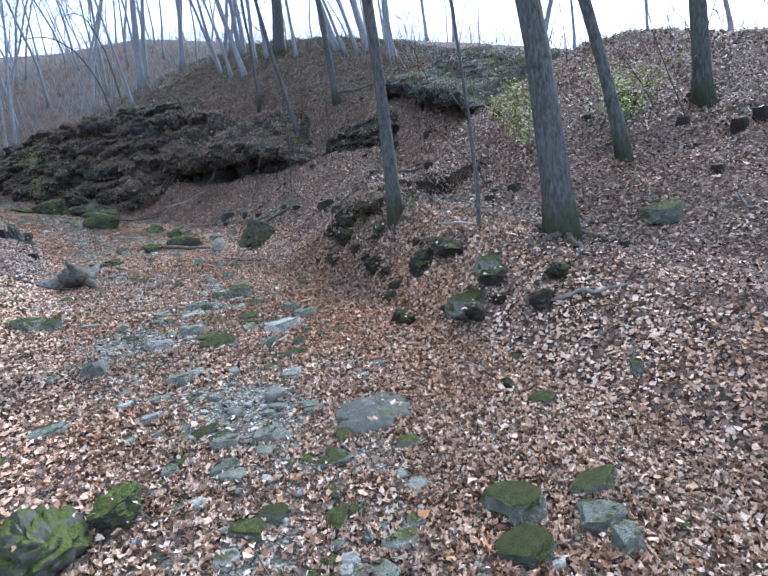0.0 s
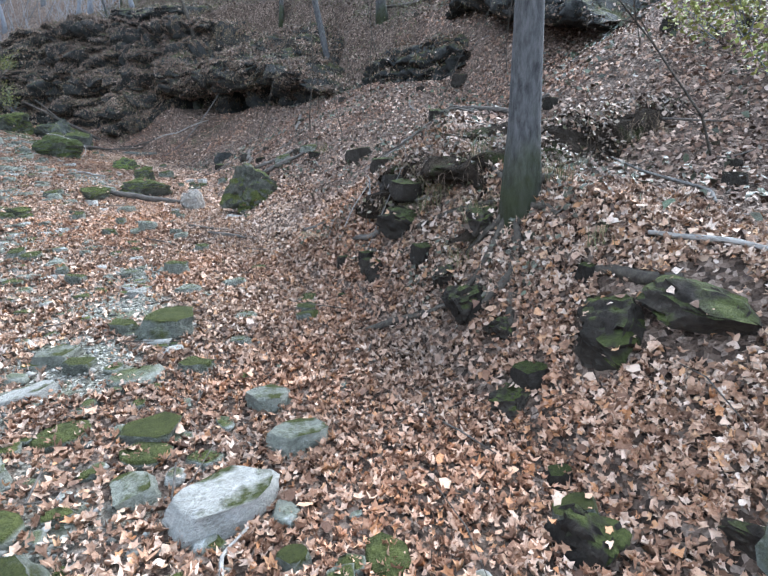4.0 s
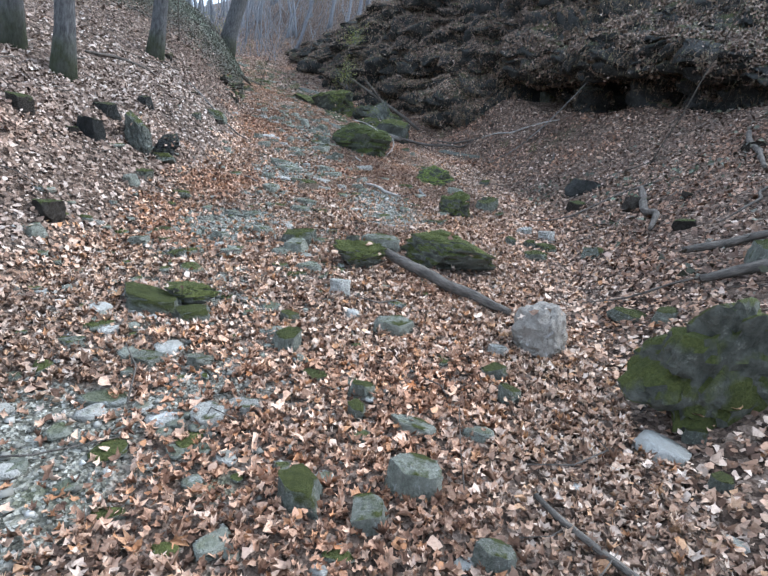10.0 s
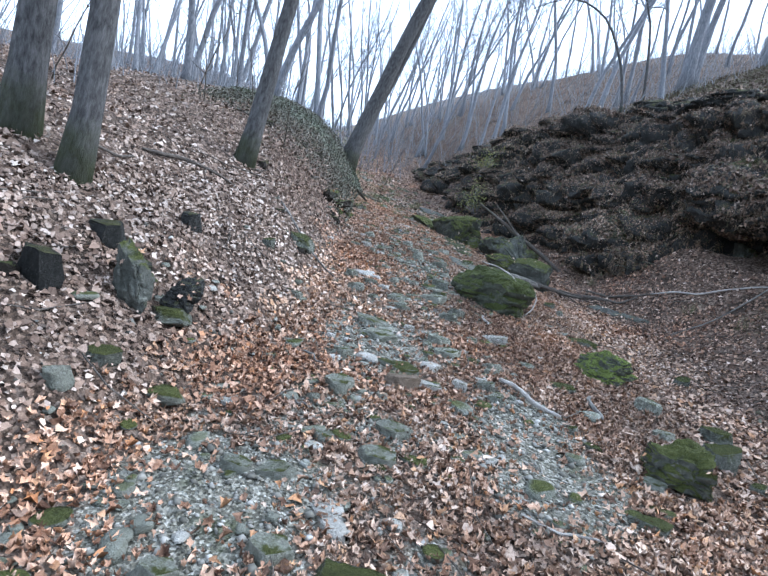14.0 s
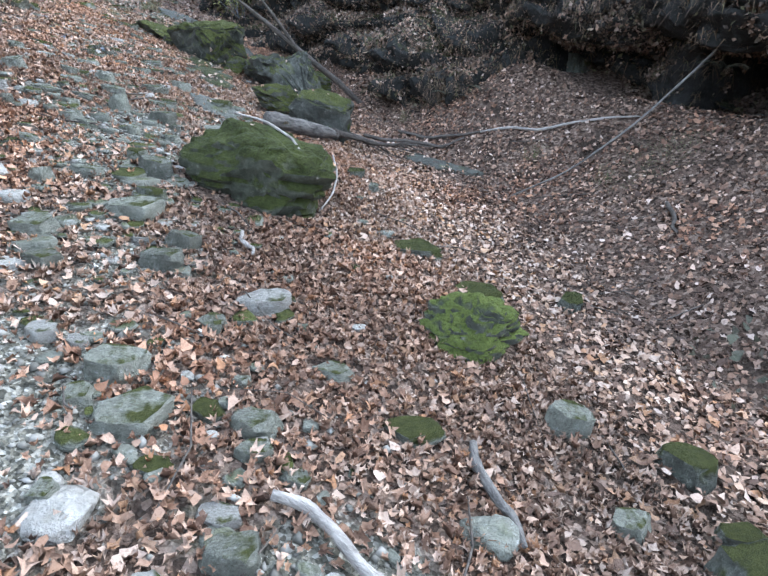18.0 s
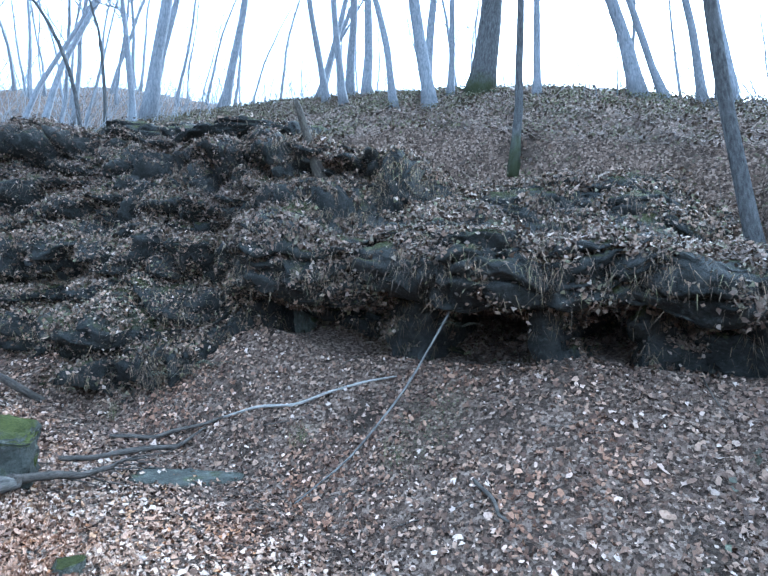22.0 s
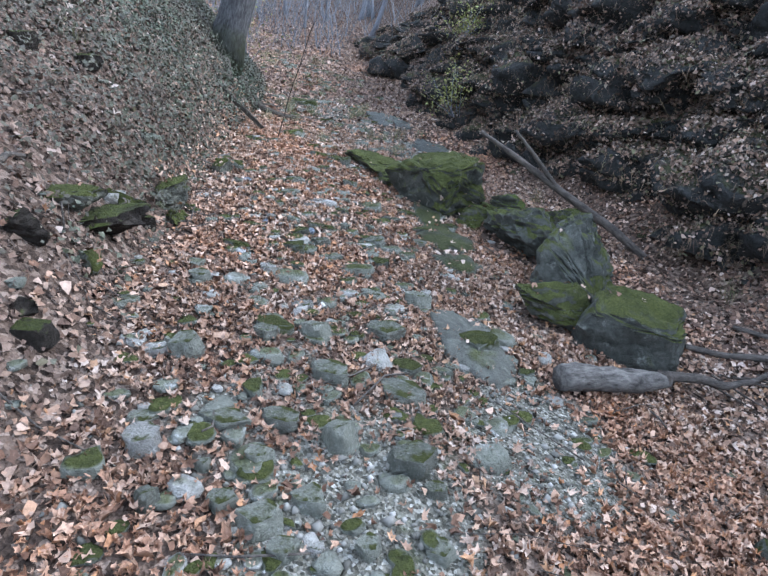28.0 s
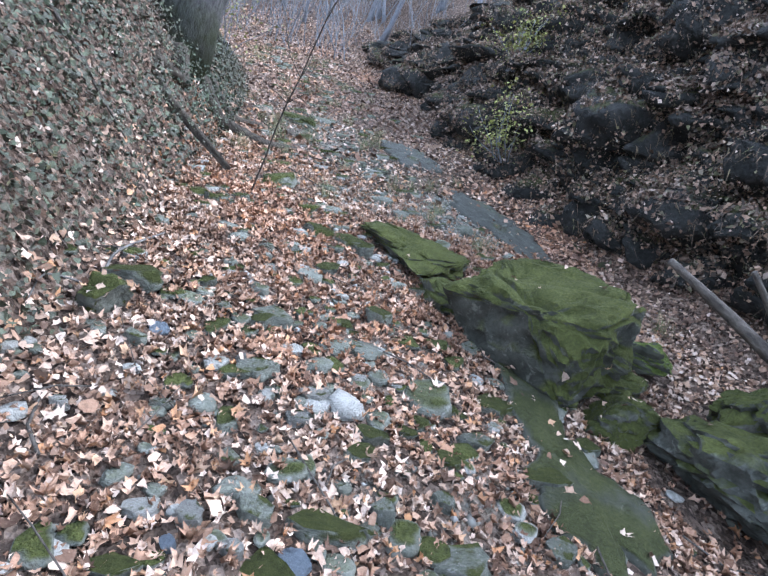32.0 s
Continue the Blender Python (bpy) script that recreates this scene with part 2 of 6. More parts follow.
def bark_material(name, low, high, moss=0.0):
    n = Nodes(name)
    long = n.add("ShaderNodeMapping", Vector=n.place, Scale=(1, 1, 0.3)).outputs[0]
    ridge = n.noise(34, 6, 0.7, long)
    tone = n.ramp(ridge, [(0.33, low), (0.68, high)])
    tone = n.mix(n.band(n.noise(2.5, 4), 0.5, 0.75), tone, n.mix(0.5, tone, high))
    if moss:
        height = n.add("ShaderNodeSeparateXYZ", Vector=n.place).outputs["Z"]
        tone = n.mix(n.math("MULTIPLY", n.band(n.math("ADD", height, n.noise(5)), 0.95, 0.45), moss), tone, (0.04, 0.05, 0.015))
    n.bump(ridge, 0.9, 0.02)
    return n.done(tone, 0.9, 0.2)


SOIL = soil_material()
LEAF_PALE = leaf_material("leaf_dry_pale", [(0.0, (0.075, 0.042, 0.026)), (0.2, (0.21, 0.118, 0.07)), (0.42, (0.43, 0.265, 0.168)), (0.64, (0.60, 0.425, 0.305)),
                                            (0.86, (0.70, 0.57, 0.465)), (0.94, (0.56, 0.345, 0.19)), (1.0, (0.45, 0.22, 0.09))], patchy=0.25, warm=0.55)
LEAF_BANK = leaf_material("leaf_bank", [(0.0, (0.05, 0.034, 0.024)), (0.3, (0.15, 0.1, 0.07)), (0.6, (0.31, 0.225, 0.17)), (0.85, (0.5, 0.405, 0.335)), (1.0, (0.64, 0.56, 0.49))], warm=0.35)
LEAF_BROWN = leaf_material("leaf_brown", [(0.0, (0.04, 0.025, 0.018)), (0.35, (0.115, 0.066, 0.042)), (0.62, (0.235, 0.138, 0.086)), (0.85, (0.43, 0.29, 0.20)),
                                          (1.0, (0.66, 0.53, 0.44))], warm=0.6)
LEAF_DARK = leaf_material("leaf_withered", [(0.0, (0.026, 0.018, 0.013)), (0.4, (0.075, 0.05, 0.033)), (0.75, (0.155, 0.105, 0.07)), (1.0, (0.3, 0.22, 0.16))])
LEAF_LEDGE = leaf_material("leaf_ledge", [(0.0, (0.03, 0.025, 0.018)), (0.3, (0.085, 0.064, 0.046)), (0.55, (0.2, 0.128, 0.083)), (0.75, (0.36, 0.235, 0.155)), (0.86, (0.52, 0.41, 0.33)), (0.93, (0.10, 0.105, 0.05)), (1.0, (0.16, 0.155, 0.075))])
ROCK_BED = rock_material("stream_stone", (0.125, 0.129, 0.102), (0.33, 0.333, 0.275), 0.36, fine=0.45)
ROCK_PALE = rock_material("pale_stone", (0.22, 0.21, 0.182), (0.48, 0.46, 0.415), 0.25, fine=0.45)
ROCK_MOSS = rock_material("mossy_boulder", (0.032, 0.033, 0.026), (0.145, 0.145, 0.118), 1.32)
ROCK_MOSS_SMALL = rock_material("mossy_stone", (0.085, 0.09, 0.072), (0.25, 0.255, 0.21), 0.85, fine=0.45)
ROCK_GREEN = rock_material("green_moss_stone", (0.06, 0.065, 0.05), (0.14, 0.14, 0.11), 1.05, 0.9, ((0.055, 0.072, 0.018), (0.165, 0.195, 0.05)))
ROCK_DOME = rock_material("dome_boulder", (0.03, 0.033, 0.022), (0.11, 0.115, 0.085), 1.3, moss_tone=((0.018, 0.023, 0.008), (0.085, 0.098, 0.027)))
ROCK_GREY = rock_material("boulder_grey", (0.03, 0.031, 0.026), (0.15, 0.152, 0.128), 0.8)
ROCK_ROUND = rock_material("round_boulder", (0.25, 0.22, 0.185), (0.42, 0.375, 0.32), 0.0)
ROCK_BROWN = rock_material("brown_sandstone", (0.10, 0.075, 0.05), (0.27, 0.21, 0.16), 0.1)
ROCK_SLATE = rock_material("slate_stone", (0.12, 0.14, 0.165), (0.22, 0.25, 0.29), 0.0, 0.5)
ROCK_WET = rock_material("wet_bedrock", (0.05, 0.05, 0.042), (0.13, 0.13, 0.108), 0.12, 0.6)
ROCK_WETMOSS = rock_material("mossy_bedrock", (0.05, 0.052, 0.04), (0.12, 0.12, 0.095), 0.6, 0.7, ((0.03, 0.034, 0.014), (0.085, 0.092, 0.034)))
ROCK_BANK = rock_material("bank_rock", (0.014, 0.011, 0.009), (0.055, 0.046, 0.036), 0.62, moss_tone=((0.026, 0.03, 0.01), (0.11, 0.125, 0.035)))
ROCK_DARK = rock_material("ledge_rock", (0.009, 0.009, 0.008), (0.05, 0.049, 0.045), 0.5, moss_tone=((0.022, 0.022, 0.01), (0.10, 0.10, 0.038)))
def earth_material():
    n = Nodes("bank_earth")
    clods = n.math("ADD", n.math("MULTIPLY", n.noise(9, 8, 0.75), 0.6), n.math("MULTIPLY", n.noise(45, 5, 0.7), 0.4))
    tone = n.ramp(clods, [(0.34, (0.009, 0.007, 0.005)), (0.5, (0.024, 0.018, 0.013)), (0.66, (0.062, 0.047, 0.034))])
    tone = n.mix(n.math("MULTIPLY", n.band(n.noise(3.3, 5), 0.56, 0.66), 0.7), tone, (0.035, 0.042, 0.014))
    n.bump(clods, 1.0, 0.09)
    return n.done(tone, 1.0, 0.05)


EARTH = earth_material()
BARK = bark_material("bark", (0.024, 0.023, 0.023), (0.11, 0.107, 0.104), 0.75)
# glare and haze painted into the bark colour: paler and bluer than BARK
BARK_HAZED = bark_material("bark_hazed", (0.10, 0.103, 0.113), (0.26, 0.268, 0.285))
BARK_ROOT = bark_material("root_bark", (0.025, 0.02, 0.016), (0.095, 0.08, 0.062))
WOOD = bark_material("dead_wood", (0.035, 0.03, 0.026), (0.14, 0.12, 0.10))
WOOD_GREY = bark_material("weathered_wood", (0.06, 0.055, 0.05), (0.22, 0.205, 0.185))
WOOD_DRIFT = bark_material("driftwood", (0.032, 0.029, 0.026), (0.2, 0.183, 0.162))
WOOD_PALE = bark_material("bleached_wood", (0.14, 0.125, 0.11), (0.42, 0.39, 0.35))


def pebble_material():
    n = Nodes("pebbles")
    tone = n.ramp(n.island(), [(0.0, (0.068, 0.064, 0.052)), (0.5, (0.15, 0.142, 0.12)), (0.88, (0.26, 0.247, 0.215)), (1.0, (0.45, 0.43, 0.39))])
    n.bump(n.noise(120, 3), 0.3, 0.004)
    return n.done(tone, 0.85, 0.3)


PEBBLE = pebble_material()


# ---- helpers for meshes ----
def mesh_of(name, verts, faces, materials, smooth=True):
    me = bpy.data.meshes.new(name)
    me.from_pydata([tuple(v) for v in verts], [], [tuple(f) for f in faces])
    for m in materials if isinstance(materials, (list, tuple)) else [materials]:
        me.materials.append(m)
    if smooth:
        me.polygons.foreach_set("use_smooth", [True] * len(me.polygons))
    me.update()
    return me


def quick_mesh(name, verts, loops, sizes, materials, smooth=False):
    """A large mesh from arrays of corners, vertex numbers and face sizes."""
    me = bpy.data.meshes.new(name)
    me.vertices.add(len(verts))
    me.vertices.foreach_set("co", np.asarray(verts, np.float32).ravel())
    me.loops.add(len(loops))
    me.loops.foreach_set("vertex_index", np.asarray(loops, np.int32))
    me.polygons.add(len(sizes))
    starts = np.concatenate([[0], np.cumsum(sizes)[:-1]])
    me.polygons.foreach_set("loop_start", starts.astype(np.int32))
    me.polygons.foreach_set("loop_total", np.asarray(sizes, np.int32))
    for m in materials if isinstance(materials, (list, tuple)) else [materials]:
        me.materials.append(m)
    if smooth:
        me.polygons.foreach_set("use_smooth", np.ones(len(sizes), bool))
    me.update(calc_edges=True)
    return me


def grid_faces(rows, cols):
    i = np.arange(rows - 1)[:, None] * cols + np.arange(cols - 1)[None]
    return np.stack([i, i + 1, i + cols + 1, i + cols], -1).reshape(-1, 4)


def tube(points, radii, sides=8, rng=None, rough=0.0):
    """Corners and faces of a tapering tube along points, closed at both ends."""
    pts = np.asarray(points, float)
    n = len(pts)
    way = np.gradient(pts, axis=0)
    way /= np.linalg.norm(way, axis=1, keepdims=True) + 1e-9
    ref = np.array([0.31, 0.95, 0.05]) if abs(way[0] @ np.array([0.31, 0.95, 0.05])) < 0.85 else np.array([0.9, -0.2, 0.4])
    a = np.cross(way, ref)
    a /= np.linalg.norm(a, axis=1, keepdims=True)
    b = np.cross(way, a)
    th = np.arange(sides) / sides * 2 * np.pi
    r = np.asarray(radii, float)[:, None] * np.ones(sides)
    if rng is not None and rough:
        r = r * (1 + rough * rng.uniform(-1, 1, r.shape))
    ring = pts[:, None] + r[..., None] * (np.cos(th)[None, :, None] * a[:, None] + np.sin(th)[None, :, None] * b[:, None])
    verts = list(ring.reshape(-1, 3))
    faces = []
    for k in range(n - 1):
        for s in range(sides):
            t = (s + 1) % sides
            faces.append((k * sides + s, k * sides + t, (k + 1) * sides + t, (k + 1) * sides + s))
    faces.append(tuple(reversed(range(sides))))
    faces.append(tuple((n - 1) * sides + s for s in range(sides)))
    return verts, faces


def joined(pieces):
    verts, faces = [], []
    for v, f in pieces:
        k = len(verts)
        verts += list(v)
        faces += [tuple(i + k for i in one) for one in f]
    return verts, faces


def part(name, shape, material, parent, label=""):
    ob = new(name, mesh_of(name, *shape, material) if isinstance(shape, tuple) else shape)
    ob.parent = parent
    return tagged(ob, label) if label else ob


def thing(name, shape, material, m, label, category, group="", smooth=True):
    data = shape if isinstance(shape, bpy.types.Mesh) else mesh_of(name, *shape, material, smooth)
    ob = new(name, data)
    ob.matrix_world = m
    return tagged(ob, label, category, group)


def holder(name, m, label, category, group=""):
    ob = new(name)
    ob.matrix_world = m
    return tagged(ob, label, category, group)


FOOTPRINTS = []


def boulder_mesh(name, seed, material, flat=0.7, edge=0.9, level=3, cuts=9, ragged=1.0, slabby=False):
    """A weathered block: a ball cut by random planes, then worn and pitted."""
    rng = np.random.RandomState(seed)
    bm = bmesh.new()
    bmesh.ops.create_icosphere(bm, subdivisions=level, radius=1.0)
    normals = rng.normal(size=(cuts, 3))
    normals /= np.linalg.norm(normals, axis=1, keepdims=True)
    depth = rng.uniform(0.34, 0.74, cuts)
    if slabby:
        turn = rng.uniform(0, 6.28) + np.cumsum(rng.uniform(0.7, 1.5, cuts - 1))
        lean = rng.uniform(-0.1, 0.35, cuts - 1)
        normals = np.concatenate([[[rng.normal(0, 0.12), rng.normal(0, 0.12), 1]], np.stack([np.cos(turn), np.sin(turn), lean], -1)])
        normals /= np.linalg.norm(normals, axis=1, keepdims=True)
        depth = np.concatenate([[0.42], rng.uniform(0.48, 0.8, cuts - 1)])
    calm = 0.75 if slabby else 1.0
    shift = Vector((seed * 1.7, seed * 0.9, 0))
    for v in bm.verts:
        p = np.array(v.co)
        for nrm, d in zip(normals, depth):
            over = p @ nrm - d
            if over > 0:
                p = p - nrm * over * edge
        q = Vector(p)
        worn = 0.13 * noise.noise(q * 1.9 + shift) + 0.09 * noise.noise(q * 4.3 + shift) + 0.055 * noise.noise(q * 9 + shift)
        if level > 3:
            split = noise.voronoi(Vector((q.x * 1.5, q.y * 1.5, q.z * 2.4)) + shift)[0]
            worn += 0.035 * noise.noise(q * 19 + shift) - 0.11 * max(0.0, 1 - (split[1] - split[0]) * 7) * ragged
            worn += 0.07 * noise.noise(Vector((q.x * 0.8, q.y * 0.8, q.z * 7)) + shift) * ragged
        crack = max(0.0, 0.13 - abs(noise.noise(Vector((q.x * 1.6, q.y * 1.6, q.z * 3.6)) - shift))) * 0.9 * ragged
        q *= 1 + calm * (worn - crack)
        q.z *= flat
        v.co = q
    me = bpy.data.meshes.new(name)
    bm.to_mesh(me)
    bm.free()
    me.materials.append(material)
    me.polygons.foreach_set("use_smooth", [True] * len(me.polygons))
    me.set_sharp_from_angle(angle=radians(42))
    return me


# ---- the ground: one sheet, finest along the stream bed ----
def spaced(marks):
    """Coordinates with a step of their own between marks: (from, step), ..."""
    out = []
    for (a, step), (b, _) in zip(marks, marks[1:]):
        out += list(np.arange(a, b - step * 0.3, step))
    return np.array(out + [marks[-1][0]])


def smooth_step(v, a, b):
    t = np.clip((v - a) / (b - a), 0, 1)
    return t * t * (3 - 2 * t)


GRAVEL_SPOTS = [(1.0, 9.55, 0.42), (2.05, 8.0, 0.28), (1.85, 7.2, 0.3), (2.3, 13.6, 0.42), (2.15, 14.2, 0.4), (1.6, 18.4, 0.4), (0.9, 17.6, 0.45), (1.0, 14.9, 0.5), (0.6, 5.6, 0.5),
                (1.0, 3.6, 0.45), (1.55, 6.4, 0.3), (0.9, 12.6, 0.45), (0.35, 24.2, 0.6)]


def bareness(x, y):
    """How far gravel shows instead of leaves: 0 to 1."""
    u = x - knots(y, BED_X)
    up = smooth_step(y, 17.5, 20)
    strip = (1 - 0.45 * up) * np.exp(-((u + 0.75 - 0.4 * up) / (0.95 - 0.2 * up)) ** 2) * (0.32 + 0.42 * lumps(x, y, 1.1, 8.0) + 0.3 * lumps(x, y, 0.45, 3.0))
    spots = np.zeros_like(strip)
    for sx, sy, r in GRAVEL_SPOTS:
        spots = np.maximum(spots, np.exp(-(((x - sx) / r) ** 2 + ((y - sy) / (r * 1.3)) ** 2) ** 2))
    far = smooth_step(y, 22, 24) * smooth_step(y, 29, 26) * np.exp(-((u + 0.2) / 1.1) ** 2) * 0.45
    return np.clip(np.maximum(np.maximum(strip, 0.93 * spots), far), 0, 0.95)


def build_ground():
    xs = spaced([(-600, 60), (-60, 6), (-18, 0.9), (-6, 0.2), (-2.5, 0.075), (7.5, 0.14), (14, 0.5), (24, 2), (60, 12), (120, 60), (600, 1)])
    ys = spaced([(-300, 40), (-20, 3), (-3, 0.4), (0, 0.1), (24, 0.16), (32, 0.5), (50, 2), (100, 20), (900, 1)])
    gx, gy = np.meshgrid(xs, ys)
    gz = ground(gx, np.clip(gy, -60, 78))
    verts = np.stack([gx, gy, gz], -1).reshape(-1, 3)
    faces = grid_faces(len(ys), len(xs))
    me = quick_mesh("ground", verts, faces.ravel(), np.full(len(faces), 4), SOIL, True)
    share = me.attributes.new("gravel_share", "FLOAT", "POINT")
    share.data.foreach_set("value", bareness(gx, gy).ravel().astype(np.float32))
    return tagged(new("ground", me), "dark leaf mould and bare soil of a wooded ravine", "ground", kind="structure")


build_ground()


# ---- the rock ledge with its hollows, along the foot of the slope ----
CAVE_SHAPE = [(-2.1, -0.2), (-2.2, 0.45), (-1.5, 0.68), (-0.5, 0.72), (-0.05, 0.7), (0.14, 0.76), (0.22, 0.9), (0.26, 1.1), (0.2, 1.28), (0.0, 1.42),
              (-0.4, 1.54), (-0.75, 1.66), (-0.95, 1.85), (-1.15, 2.0), (-1.5, 2.2), (-1.9, 2.45), (-2.5, 2.6)]
CRAG_SHAPE = [(0.75, -0.3), (0.7, 0.1), (0.6, 0.35), (0.35, 0.52), (0.2, 0.65), (0.16, 0.95), (0.05, 1.15), (-0.22, 1.3), (-0.35, 1.45), (-0.38, 1.7),
              (-0.5, 1.9), (-0.75, 2.05), (-0.86, 2.2), (-0.9, 2.5), (-1.05, 2.68), (-1.5, 2.75), (-2.5, 2.65)]
LEDGE_TALL = [(14.4, 0.05), (15.4, 0.25), (16.1, 0.85), (18, 1.0), (22, 1.15), (25, 1.2), (28, 1.0), (31, 0.7), (34, 0.35)]


def ledge_line(y):
    return knots(y, BED_X) + knots(y, RIGHT_EDGE) + knots(y, TALUS_W)


def ledge_mesh(name, line, ys, tall, cave_of, hollow_of, seed, rows=110, block=1.0, material=None):
    """A rock face: at each step along the line a section between a hollowed and a solid one, broken into worn blocks."""
    a, b = np.array(CAVE_SHAPE), np.array(CRAG_SHAPE)
    at = np.linspace(0, len(a) - 1, rows)
    pick = lambda shape: np.stack([np.interp(at, range(len(shape)), shape[:, k]) for k in (0, 1)], -1)
    a, b = pick(a), pick(b)
    xs = line(ys)
    slope = np.gradient(xs, ys)
    verts = []
    for x, y, s in zip(xs, ys, slope):
        out = Vector((-1, s, 0)).normalized()
        foot = (x + out.x * 0.1, y + out.y * 0.1)
        base = float(ground(*foot) - leaf_pile(*foot))
        size = float(tall(y))
        for i in range(rows):
            n1, z1 = a[i]
            c = float(cave_of(y + 1.5 * smooth_step(i / rows, 0.6, 0.72) * block))
            h = float(hollow_of(y + 0.3 * block * noise.noise(Vector((y * 1.5, z1 * 3.0, seed)))))
            if i < rows * 0.27:
                n1 = n1 * h + (-0.3 + 0.5 * (i / rows)) * (1 - h)
            n, z = n1 * c + b[i, 0] * (1 - c), (z1 * c + b[i, 1] * (1 - c)) * size
            p = Vector((x, y, base + z)) + out * (n + 0.35 * noise.noise(Vector((x * 0.4, y * 0.5, seed))))
            big = noise.noise(p * 0.75 + Vector((seed, 0, 0)))
            warp = Vector((noise.noise(p * 1.7), noise.noise(p * 1.7 + Vector((7, 0, seed))), noise.noise(p * 1.7 + Vector((0, 9, seed))))) * 0.3
            q = p + warp
            near = noise.voronoi(Vector((q.x * 1.2, q.y * 1.35, q.z * 1.6)) / block + Vector((seed, 0, 0)))[0]
            lump = min(1.0, (near[1] - near[0]) * 1.9) ** 0.6
            small = noise.voronoi(Vector((q.x * 3.4, q.y * 3.4, q.z * 5.2)) / block)[0]
            chip = min(1.0, (small[1] - small[0]) * 2.0) ** 0.7
            fine = noise.noise(p * 6.6)
            rocky = 0.3 + 0.7 * (1 - c) if i > rows * 0.55 else 0.35 + 0.65 * (1 - c)
            seam = abs(noise.noise(Vector((p.x * 0.35, p.y * 0.35, p.z * 2.9 / block ** 0.5 + seed))))
            rocky *= 0.75 + 0.5 * min(1.0, seam * 4)
            p -= out * (0.0 if material else 0.16) * block * max(0.0, 1 - seam / 0.09)
            p += out * ((0.30 * big + (0.62 * lump - 0.44) * rocky + 0.10 * chip) * block + 0.06 * fine + 0.035 * noise.noise(p * 14))
            p.z += 0.20 * noise.noise(p * 1.2 + Vector((0, 0, seed))) * block + 0.07 * noise.noise(p * 4.1)
            verts.append(p)
    faces = grid_faces(len(ys), rows)
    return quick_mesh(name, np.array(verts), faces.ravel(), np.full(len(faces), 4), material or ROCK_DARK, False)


def main_hollows(y):
    return min(1.0, smooth_step(y, 19.2, 19.5) * smooth_step(y, 20.55, 20.3) + smooth_step(y, 17.65, 17.85) * smooth_step(y, 18.75, 18.5)
               + smooth_step(y, 16.85, 16.95) * smooth_step(y, 17.35, 17.2))


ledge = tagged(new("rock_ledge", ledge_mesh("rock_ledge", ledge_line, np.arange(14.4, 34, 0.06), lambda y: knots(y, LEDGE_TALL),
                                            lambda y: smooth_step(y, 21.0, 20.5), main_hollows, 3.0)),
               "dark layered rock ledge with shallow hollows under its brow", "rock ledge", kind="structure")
top_ledge = tagged(new("rock_ledge", ledge_mesh("rock_ledge", lambda y: 5.75 - 0.42 * (y - 21.3) + 0.12 * np.sin(y * 2.1), np.arange(19.0, 26.2, 0.06),
                                                lambda y: 0.36 * smooth_step(y, 18.8, 20.2) * smooth_step(y, 26.4, 24.6) + 0.05, lambda y: 0.8 + 0.2 * math.sin(y * 3.1),
                                                lambda y: 0.75 * smooth_step(y, 19.6, 20.3), 33.0, 64, 0.55)),
                   "dark overhanging rock tier along the top of the ledge", "rock ledge", kind="structure")
upper_ledge = tagged(new("rock_ledge", ledge_mesh("rock_ledge", lambda y: 8.55 + 0.18 * (y - 10.5) + 0 * y, np.arange(8.2, 12.9, 0.06),
                                                  lambda y: 0.5 * smooth_step(y, 8.0, 9.0) * smooth_step(y, 13.1, 12.2) + 0.06, lambda y: 1.0,
                                                  lambda y: smooth_step(y, 8.8, 9.3) * smooth_step(y, 12.3, 11.6), 9.0, 60, 0.5)),
                     "small dark rock outcrop with a hollow on the slope", "rock ledge", kind="structure")
low_ledge = tagged(new("rock_ledge", ledge_mesh("rock_ledge", lambda y: 8.15 - 0.2 * (y - 12.5) + 0 * y, np.arange(11.4, 14.6, 0.06),
                                                lambda y: 0.42 * smooth_step(y, 11.2, 12) * smooth_step(y, 14.8, 13.9) + 0.05, lambda y: 0.3,
                                                lambda y: 0.4, 14.0, 50, 0.5)),
                   "low broken rock step half buried in leaves", "rock ledge", kind="structure")
bank_ledge = tagged(new("rock_ledge", ledge_mesh("rock_ledge", lambda y: 3.86 + 0.12 * (y - 6.2) + 0 * y, np.arange(5.75, 7.6, 0.035),
                                                 lambda y: 0.25 * smooth_step(y, 5.7, 6.1) * smooth_step(y, 7.65, 7.1) + 0.015, lambda y: 0.55 + 0.45 * math.sin(y * 5.2),
                                                 lambda y: 0.7, 21.0, 50, 0.42, EARTH)),
                    "dark undercut bank of rock, soil and roots", "rock ledge", kind="structure")


# ---- trees ----
def wander(rng, start, way, length, steps, bend, lift=0.0):
    pts, p, w = [np.array(start, float)], np.array(start, float), np.array(way, float)
    w /= np.linalg.norm(w)
    for _ in range(steps):
        w = w + rng.normal(0, bend, 3) + np.array([0, 0, lift])
        w /= np.linalg.norm(w)
        p = p + w * length / steps
        pts.append(p.copy())
    return np.array(pts)


